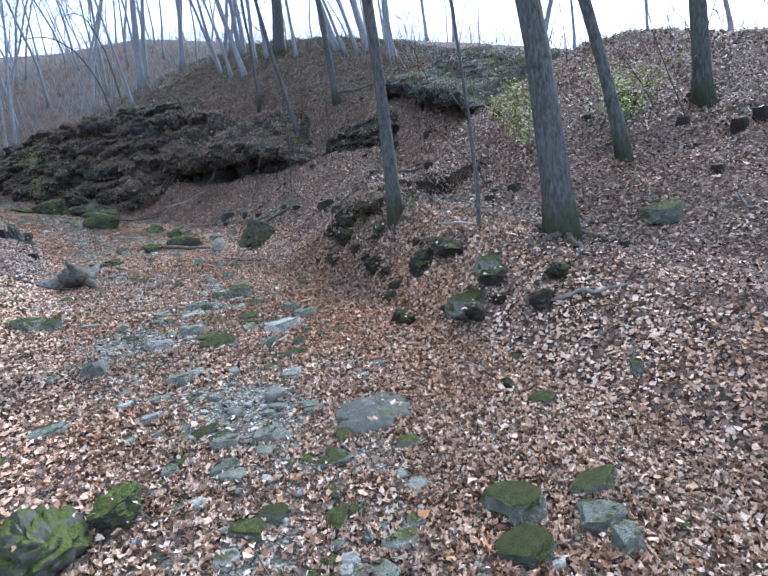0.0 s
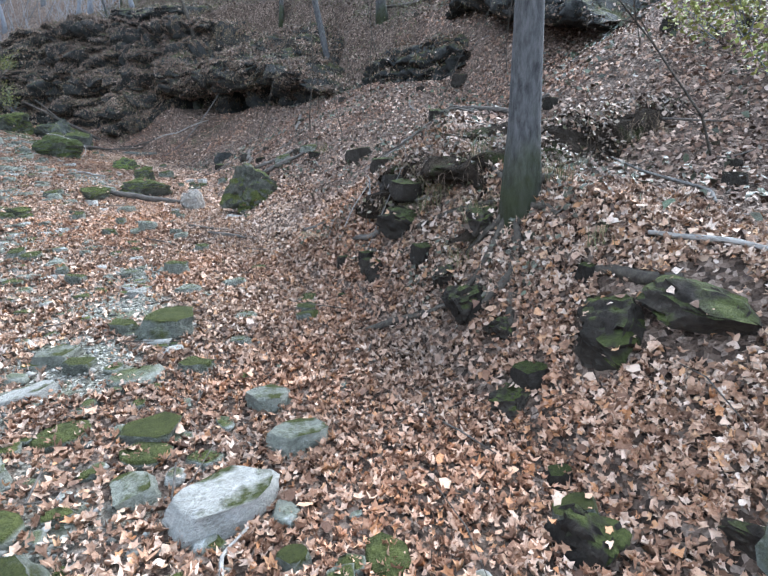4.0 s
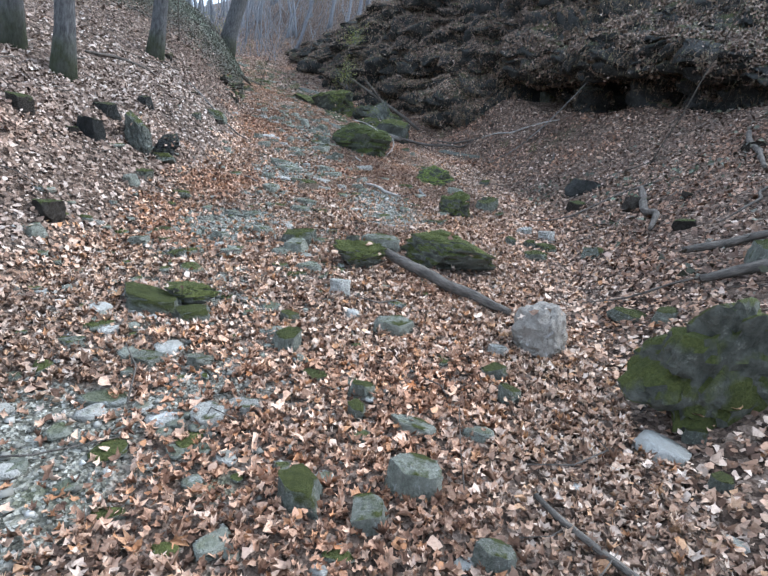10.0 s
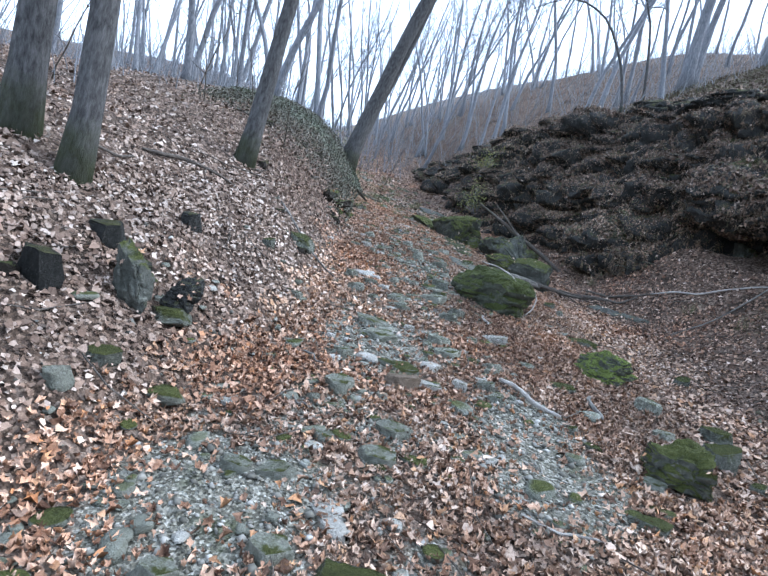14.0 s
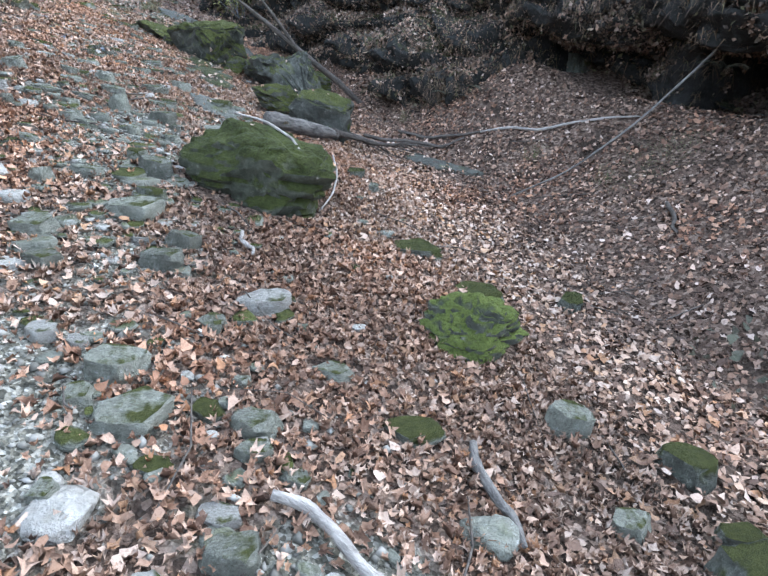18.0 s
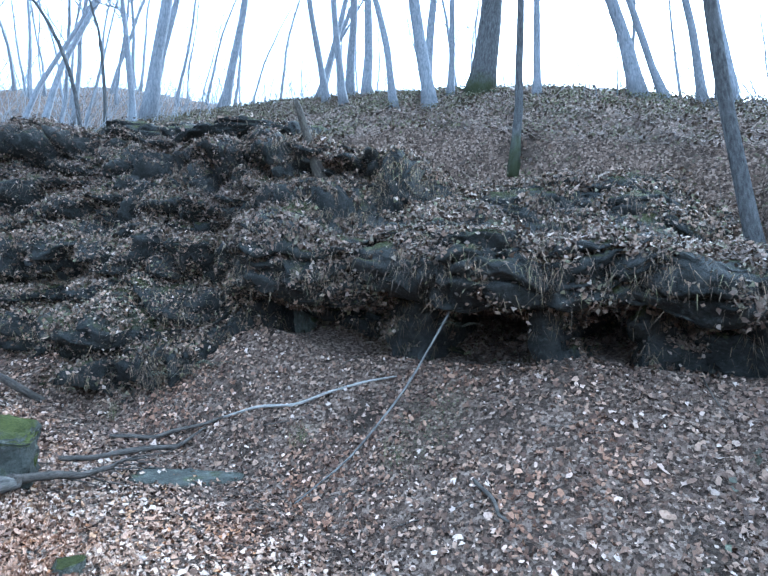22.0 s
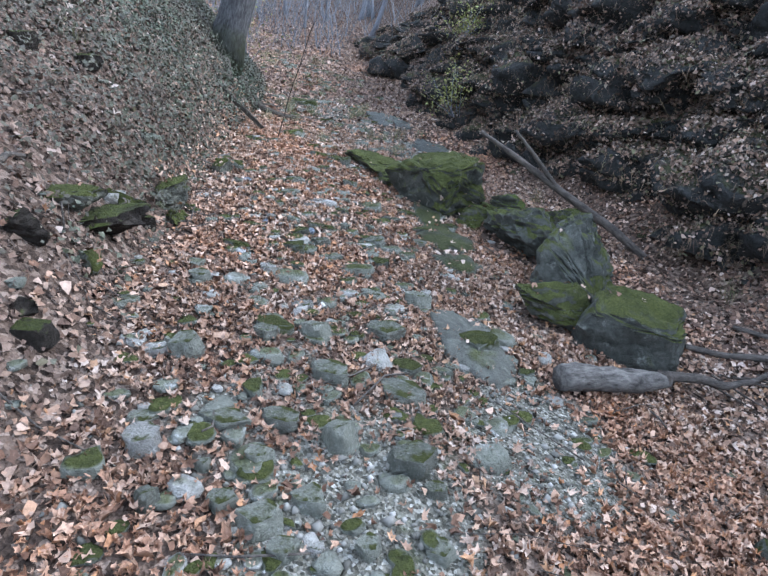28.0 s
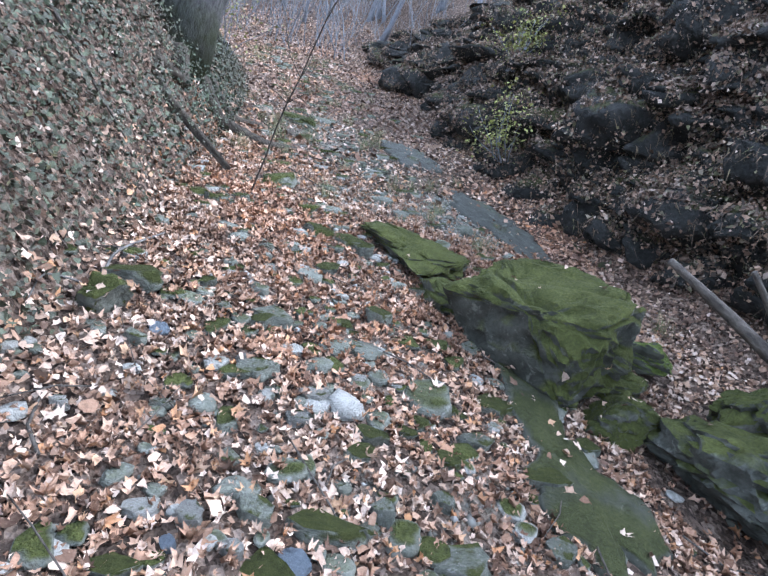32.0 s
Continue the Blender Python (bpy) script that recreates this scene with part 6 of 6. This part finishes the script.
bank_leaves = fall(150000, -13, -2.4, 0, 31, 3, lambda x, y: smooth_step(y, 0, 5) * smooth_step(y, 31, 26) * smooth_step(x - knots(y, BED_X), -13, -8) * (0.85 + 0.25 * lumps(x, y, 2.0, 1.0)) * (1 - 0.85 * ivy_bank(x, y)))
p, n = on_ground(*bank_leaves)
strew("fallen_leaves", p, n, rng.gamma(8, 0.0048, len(p)).clip(0.018, 0.07), OVAL[:3] + POINTED[:3] + MAPLE[6:8], LEAF_BANK, "dull dry leaves over the bank", "fallen leaves", 7, 0.45)
high_leaves = fall(95000, -4.2, 4.6, 24, 40, 43, lambda x, y: smooth_step(y, 24, 25.5) * smooth_step(y, 40, 34) * (0.75 + 0.4 * lumps(x, y, 1.6, 2.0)) * (1 - 0.8 * ivy_bank(x, y)) * (1 - bareness(x, y)) * under_ledge(x, y))
p, n = on_ground(*high_leaves)
strew("fallen_leaves", p, n, rng.gamma(7, 0.0052, len(p)).clip(0.018, 0.07), SIMPLE + POINTED[:3], LEAF_PALE, "pale dry leaves up the head of the ravine", "fallen leaves", 44, 0.45)
far_leaves = fall(120000, -14, 17, -2, 52, 4, lambda x, y: 1.0 * (((x - knots(y, BED_X)) > 8.5) | (y > 24)) * under_ledge(x, y) + 0.0)
p, n = on_ground(*far_leaves)
strew("fallen_leaves", p, n, rng.gamma(9, 0.0066, len(p)).clip(0.03, 0.12), SIMPLE, LEAF_BROWN, "brown leaf litter on the upper slopes", "fallen leaves", 8, 0.45)


top_leaves = fall(95000, 3.5, 13.5, 13.2, 27, 21, lambda x, y: 1.0 * (x > ledge_line(y) + 0.9) * (0.75 + 0.4 * lumps(x, y, 1.7, 2.0) + 0.3 * lumps(x, y, 0.7, 1.0)))
p, n = on_ground(*top_leaves)
strew("fallen_leaves", p, n, rng.gamma(9, 0.0052, len(p)).clip(0.02, 0.09), SIMPLE, LEAF_DARK, "brown leaf litter on the slope over the ledge", "fallen leaves", 9, 0.5)


def on_mesh(ob, count, seed, choose):
    """Random places on the faces of a mesh that choose(normal, centre) accepts, with their normals."""
    me = ob.data
    k = len(me.polygons)
    nrm, mid, area = np.zeros(k * 3), np.zeros(k * 3), np.zeros(k)
    me.polygons.foreach_get("normal", nrm)
    me.polygons.foreach_get("center", mid)
    me.polygons.foreach_get("area", area)
    nrm, mid = nrm.reshape(-1, 3), mid.reshape(-1, 3)
    flip = np.sign((nrm * [-1, -0.2, 0.8]).sum(1))[:, None]
    nrm = nrm * np.where(flip == 0, 1, flip)
    weight = area * choose(nrm, mid)
    rng = np.random.RandomState(seed)
    got = rng.choice(k, count, p=weight / weight.sum())
    return mid[got] + rng.normal(0, 0.025, (count, 3)), nrm[got]


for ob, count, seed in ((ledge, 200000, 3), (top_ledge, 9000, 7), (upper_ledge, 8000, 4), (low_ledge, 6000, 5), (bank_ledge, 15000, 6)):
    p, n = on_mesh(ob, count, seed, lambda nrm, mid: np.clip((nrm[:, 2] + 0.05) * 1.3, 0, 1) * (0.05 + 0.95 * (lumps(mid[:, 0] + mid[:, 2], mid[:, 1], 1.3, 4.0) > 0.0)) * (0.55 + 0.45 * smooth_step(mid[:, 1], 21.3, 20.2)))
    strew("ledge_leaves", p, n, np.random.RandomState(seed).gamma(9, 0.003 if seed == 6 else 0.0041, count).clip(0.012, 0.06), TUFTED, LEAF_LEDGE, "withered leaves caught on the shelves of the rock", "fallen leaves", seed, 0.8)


def leaves_on_boulders():
    """A few leaves that came to rest on each of the larger rocks."""
    rng = np.random.RandomState(77)
    for rock in BOULDERS:
        spots, nrm = on_mesh(rock, 14, rng.randint(999), lambda nrm, mid: np.clip((nrm[:, 2] - 0.6) * 3, 0, 1) + 1e-6)
        spots += np.array(rock.location)
        strew("fallen_leaves", spots, nrm, rng.uniform(0.025, 0.05, len(spots)), MAPLE + OVAL, LEAF_PALE, "dry leaves lying on a rock", "fallen leaves", rng.randint(999), 0.3, 0.0)


leaves_on_boulders()


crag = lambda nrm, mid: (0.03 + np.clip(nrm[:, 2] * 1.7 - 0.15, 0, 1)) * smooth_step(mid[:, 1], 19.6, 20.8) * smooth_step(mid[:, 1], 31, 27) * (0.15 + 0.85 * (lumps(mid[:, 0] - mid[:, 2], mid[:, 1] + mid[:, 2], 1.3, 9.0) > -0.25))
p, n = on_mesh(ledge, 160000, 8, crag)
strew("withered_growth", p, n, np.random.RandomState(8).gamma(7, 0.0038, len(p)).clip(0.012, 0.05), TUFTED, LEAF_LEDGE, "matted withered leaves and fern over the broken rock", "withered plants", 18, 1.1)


def fringe(name, ob, count, seed, choose, drop, width, material, label, up=False):
    """Thin withered fronds that hang from (or stand on) a rock face."""
    p, n = on_mesh(ob, count, seed, choose)
    rng = np.random.RandomState(seed + 50)
    out = n * [1, 1, 0]
    out /= np.linalg.norm(out, axis=1, keepdims=True) + 1e-6
    side = np.stack([-out[:, 1], out[:, 0], np.zeros(count)], -1)
    size = rng.uniform(0.5, 1.3, count)[:, None] * drop
    w = side * width * rng.uniform(0.6, 1.4, count)[:, None]
    sway = rng.normal(0, 0.6, (count, 1)) * side + rng.normal(0, 0.3, (count, 3))
    if up:
        mids = [p, p + (out * 0.25 + sway * 0.5 + [0, 0, 0.6]) * size, p + (out * 0.9 + sway + [0, 0, 0.7]) * size]
    else:
        mids = [p, p + (out * 0.55 + sway * 0.3 + [0, 0, 0.1]) * size, p + (out * 0.75 + sway - [0, 0, 0.85]) * size]
    verts = np.stack([mids[0] - w, mids[0] + w, mids[1] + w, mids[1] - w, mids[2]], 1).reshape(-1, 3)
    base = np.arange(count)[:, None] * 5
    loops = np.concatenate([base + [[0, 1, 2, 3]], base + [[3, 2, 4]]], 1).ravel()
    tagged(new(name, quick_mesh(name, verts, loops, np.tile([4, 3], count), material)), label, "withered plants", kind="stuff")


WITHERED = leaf_material("withered_frond", [(0.0, (0.05, 0.035, 0.02)), (0.5, (0.15, 0.10, 0.055)), (0.8, (0.24, 0.17, 0.09)), (1.0, (0.13, 0.14, 0.05))], 0.8)
GREEN = leaf_material("green_leaf", [(0.0, (0.016, 0.028, 0.015)), (0.6, (0.038, 0.058, 0.031)), (1.0, (0.095, 0.125, 0.072))], 0.5)
DULL = leaf_material("dull_growth", [(0.0, (0.03, 0.03, 0.018)), (0.5, (0.08, 0.075, 0.04)), (0.8, (0.12, 0.13, 0.055)), (1.0, (0.2, 0.17, 0.09))], 0.8)
YELLOW = leaf_material("yellow_leaf", [(0.0, (0.15, 0.17, 0.035)), (0.6, (0.3, 0.32, 0.07)), (1.0, (0.44, 0.42, 0.12))], 0.6)
GRASS = leaf_material("grass_blade", [(0.0, (0.05, 0.075, 0.02)), (0.6, (0.13, 0.14, 0.05)), (1.0, (0.25, 0.21, 0.10))], 0.7)
GRASS_PALE = leaf_material("grass_pale", [(0.0, (0.1, 0.125, 0.05)), (0.6, (0.22, 0.235, 0.11)), (1.0, (0.36, 0.34, 0.2))], 0.7)
brow = lambda nrm, mid: np.clip(1 - abs(nrm[:, 2] - 0.1) * 1.6, 0, 1) * (0.3 + 0.7 * (lumps(mid[:, 0] + 2 * mid[:, 2], mid[:, 1], 1.1, 6.0) > 0)) * (0.25 + 0.75 * smooth_step(mid[:, 1], 22, 20.8))
shelf = lambda nrm, mid: np.clip((nrm[:, 2] - 0.25) * 2, 0, 1)
fringe("hanging_fronds", ledge, 15000, 1, brow, 0.14, 0.003, WITHERED, "withered fern fronds and roots hanging from the rock brow")
fringe("ledge_growth", ledge, 9000, 2, lambda nrm, mid: crag(nrm, mid) + 0.3 * shelf(nrm, mid), 0.1, 0.0028, WITHERED, "dry tangled grass and fern on the rock shelves", True)
fringe("hanging_fronds", upper_ledge, 900, 3, brow, 0.12, 0.005, WITHERED, "withered fronds hanging over a hollow in the slope")
fringe("hanging_fronds", top_ledge, 3500, 6, brow, 0.17, 0.004, WITHERED, "dry roots and fronds hanging from the upper rock tier")
fringe("hanging_roots", bank_ledge, 3200, 5, brow, 0.13, 0.0013, WITHERED, "thin roots and dry grass hanging from the undercut bank")
fringe("ledge_growth", low_ledge, 1200, 4, shelf, 0.12, 0.005, WITHERED, "dry growth along a low rock step", True)


def gravel():
    x, y = fall(95000, -2.9, 1.6, 0, 27, 9, lambda x, y: bareness(x, y))
    p, _ = on_ground(x, y)
    rng = np.random.RandomState(10)
    s = rng.gamma(3, 0.0036, len(p)).clip(0.004, 0.03)[:, None, None]
    shape = np.array([(1, 0, 0), (0, 1, 0), (-1, 0, 0), (0, -1, 0), (0, 0, 0.7), (0, 0, -0.6)], float)
    v = p[:, None] + s * (shape[None] * rng.uniform(0.7, 1.3, (len(p), 6, 1)) + rng.normal(0, 0.15, (len(p), 6, 3))) + s * [0, 0, 0.2]
    tri = np.array([(0, 1, 4), (1, 2, 4), (2, 3, 4), (3, 0, 4), (1, 0, 5), (2, 1, 5), (3, 2, 5), (0, 3, 5)])
    loops = (np.arange(len(p))[:, None, None] * 6 + tri[None]).ravel()
    tagged(new("gravel", quick_mesh("gravel", v.reshape(-1, 3), loops, np.full(len(p) * 8, 3), PEBBLE)), "grey gravel and grit between the leaves of the stream bed", "gravel", kind="stuff")


gravel()


def ivy():
    x, y = fall(150000, -4.6, -1.3, 16, 28, 12, lambda x, y: (0.7 + 0.6 * lumps(x, y, 1.0, 7.0)) * smooth_step(y, 17.5, 20.5) * smooth_step(x - knots(y, BED_X) + knots(y, LEFT_EDGE), 0.15, -0.25))
    p, n = on_ground(x, y)
    p += n * np.random.RandomState(3).uniform(0.01, 0.15, len(p))[:, None]
    strew("ground_ivy", p, n, np.random.RandomState(4).uniform(0.012, 0.034, len(p)), OVAL, GREEN, "dark green ivy and seedlings over the bank", "ivy", 13, 0.6)
    x, y = fall(26000, -4.6, -1.2, 16.5, 28, 24, ivy_bank)
    p, n = on_ground(x, y)
    strew("fallen_leaves", p, n, np.random.RandomState(9).uniform(0.015, 0.045, len(p)), TUFTED + POINTED[:3], LEAF_LEDGE, "dull withered leaves and stalks on the steep bank", "fallen leaves", 25, 0.7)
    x, y = fall(13000, 2.2, 10, 3, 16, 14, lambda x, y: 0.15 + 0.5 * (lumps(x, y, 2.1, 3.0) > 0.25))
    p, n = on_ground(x, y)
    p[:, 2] += np.random.RandomState(5).uniform(0.02, 0.1, len(p))
    strew("seedlings", p, n, np.random.RandomState(6).uniform(0.02, 0.06, len(p)), OVAL, GREEN, "scattered small green plants on the leafy slope", "seedlings", 15, 0.6)
    x, y = fall(30000, 2.5, 5, 17.5, 18.8, 30, mossy_patch)
    p, n = on_ground(x, y)
    strew("moss_patch", p, n, np.random.RandomState(31).uniform(0.006, 0.016, len(p)), TUFTED, DULL, "low dull moss on a bare patch of the slope", "moss", 32, 0.7, 0.006)
    x, y = fall(2600, 1.5, 2.8, 5.2, 7.8, 26, lambda x, y: 0.1 + 0.8 * (lumps(x, y, 0.7, 4.0) > 0.15))
    p, n = on_ground(x, y)
    p[:, 2] += np.random.RandomState(27).uniform(0.02, 0.12, len(p))
    strew("seedlings", p, n, np.random.RandomState(28).uniform(0.012, 0.034, len(p)), OVAL, GREEN, "small green plants along the undercut bank", "seedlings", 29, 0.7)
    x, y = fall(90000, 4, 13, 13.5, 30, 22, lambda x, y: (0.3 + 0.6 * (lumps(x, y, 1.5, 5.0) > 0.0)) * (x > ledge_line(y) + 0.8))
    p, n = on_ground(x, y)
    p[:, 2] += np.random.RandomState(7).uniform(0.02, 0.12, len(p))
    strew("undergrowth", p, n, np.random.RandomState(8).uniform(0.015, 0.05, len(p)), SIMPLE, DULL, "dull green and brown low plants over the slope above the ledge", "undergrowth", 16, 0.8)


ivy()


def tuft(x, y, blades, size, seed, material, label, name="grass_tuft"):
    rng = np.random.RandomState(seed)
    verts, faces = [], []
    for _ in range(blades):
        th = rng.uniform(0, 6.28)
        c, s = math.cos(th), math.sin(th)
        h, reach, w = size * rng.uniform(0.5, 1.1), size * rng.uniform(0.2, 0.9), rng.uniform(0.0012, 0.0028)
        ox, oy = rng.normal(0, size * 0.18, 2)
        k = len(verts)
        for t in (0, 0.5, 1):
            d, z = reach * t * t, h * t * (1.25 - 0.6 * t)
            ww = w * (1 - 0.8 * t)
            verts += [(ox + c * d - s * ww, oy + s * d + c * ww, z), (ox + c * d + s * ww, oy + s * d - c * ww, z)]
        faces += [(k, k + 1, k + 3, k + 2), (k + 2, k + 3, k + 5, k + 4)]
    thing(name, (verts, faces), material, Matrix.Translation((x, y, float(ground(x, y)))), label, "grass", "grass tufts", False)


rng = np.random.RandomState(61)
for k in range(26):
    if k < 14:
        x, y = 3.9 + rng.normal(0, 0.14), 6.1 + rng.normal(0, 0.55)
    else:
        y = rng.uniform(3, 25)
        x = float(knots(y, BED_X)) + rng.choice([-2.6, 3.0]) + rng.normal(0, 0.4)
    tuft(x, y, 34, rng.uniform(0.14, 0.3), k, GRASS, "drooping tuft of grass on the bank")
for k in range(60):
    y = rng.uniform(23.2, 32)
    x = float(knots(y, BED_X)) + rng.normal(0.5 if k % 2 else -0.9, 0.35)
    tuft(x, y, 46, rng.uniform(0.16, 0.34), 100 + k, GRASS_PALE, "pale green tuft of grass in the upper stream bed")


def fern(x, y, z, size, fronds, material, seed, label):
    rng = np.random.RandomState(seed)
    plant = holder("fern", Matrix.Translation((x, y, z)), label, "fern")
    for k in range(fronds):
        th = k / fronds * 6.28 + rng.uniform(-0.3, 0.3)
        c, s = math.cos(th), math.sin(th)
        verts, faces = [], []
        for t in np.linspace(0.08, 1, 11):
            d, h = size * t, size * (0.75 * t - 0.62 * t * t)
            w = size * 0.24 * math.sin(3.14 * min(t * 0.9 + 0.08, 1)) + 0.004
            for sgn in (-1, 1):
                k0 = len(verts)
                verts += [(c * d, s * d, h), (c * (d + 0.025) - s * w * sgn, s * (d + 0.025) + c * w * sgn, h - 0.02), (c * (d + size * 0.06), s * (d + size * 0.06), h)]
                faces.append((k0, k0 + 1, k0 + 2))
        part("frond", mesh_of("frond", verts, faces, material, False), None, plant)


fern(4.0, 20.7, float(ground(4.0, 20.7)) + 0.02, 0.3, 7, GREEN, 1, "green fern growing at the foot of the ledge")
fern(5.72, 18.2, float(ground(5.6, 18.2)) + 0.62, 0.2, 5, GREEN, 2, "small green fern hanging over a hollow")
fern(4.3, 20.4, float(ground(4.3, 20.4)) + 0.02, 0.22, 6, GREEN, 3, "green fern among fallen leaves")
fern(3.5, 7.6, float(ground(3.5, 7.6)) + 0.02, 0.2, 6, WITHERED, 4, "withered fern on the bank")


def shrub(x, y, z, size, leaves, seed, label, material):
    rng = np.random.RandomState(seed)
    bush = holder("shrub", Matrix.Translation((x, y, z)), label, "shrub")
    stems, tips = [], []
    for _ in range(9):
        way = (rng.normal(0, 0.5), rng.normal(0, 0.5), 1)
        pts = wander(rng, (rng.normal(0, 0.05), rng.normal(0, 0.05), -0.05), way, size * rng.uniform(0.7, 1.2), 5, 0.15)
        stems.append(tube(pts, np.linspace(0.008, 0.003, 6), 4))
        tips.append(pts[2:])
    for stem in stems:
        part("stem", stem, BARK_HAZED, bush)
    tips = np.concatenate(tips)
    at = tips[rng.randint(len(tips), size=leaves)] + rng.normal(0, size * 0.13, (leaves, 3))
    ob = strew("foliage", at, rng.normal(size=(leaves, 3)) * 0.5 + [0, 0, 1], rng.uniform(0.018, 0.045, leaves), OVAL, material, "", "", seed)
    del ob["kind"]
    ob.parent = bush


def on_ledge(y):
    return float(ledge_line(np.array(y)))


shrub(on_ledge(27.3) - 0.2, 27.3, float(ground(on_ledge(27.3) - 0.4, 27.3)) + 1.15, 0.8, 700, 1, "shrub with yellow-green leaves on the rock ledge", YELLOW)
shrub(on_ledge(26.0) - 0.7, 26.2, float(ground(on_ledge(26.2) - 0.7, 26.2)) + 0.3, 0.8, 600, 2, "yellowing shrub at the foot of the ledge", YELLOW)
shrub(7.1, 6.2, float(ground(7.1, 6.2)), 0.7, 1100, 3, "bright yellow-green bush on the leafy slope", YELLOW)
shrub(6.3, 5.4, float(ground(6.3, 5.4)), 0.5, 600, 4, "small yellow-green bush on the leafy slope", YELLOW)
shrub(7.3, 4.4, float(ground(7.3, 4.4)), 0.85, 1200, 5, "bright yellow-green bush on the leafy slope", YELLOW)
shrub(-3.2, 26.5, float(ground(-3.2, 26.5)), 1.2, 300, 6, "thin shrub with the last green-yellow leaves", YELLOW)
shrub(-4.3, 28.5, float(ground(-4.3, 28.5)), 1.5, 300, 7, "thin shrub with the last green-yellow leaves", YELLOW)
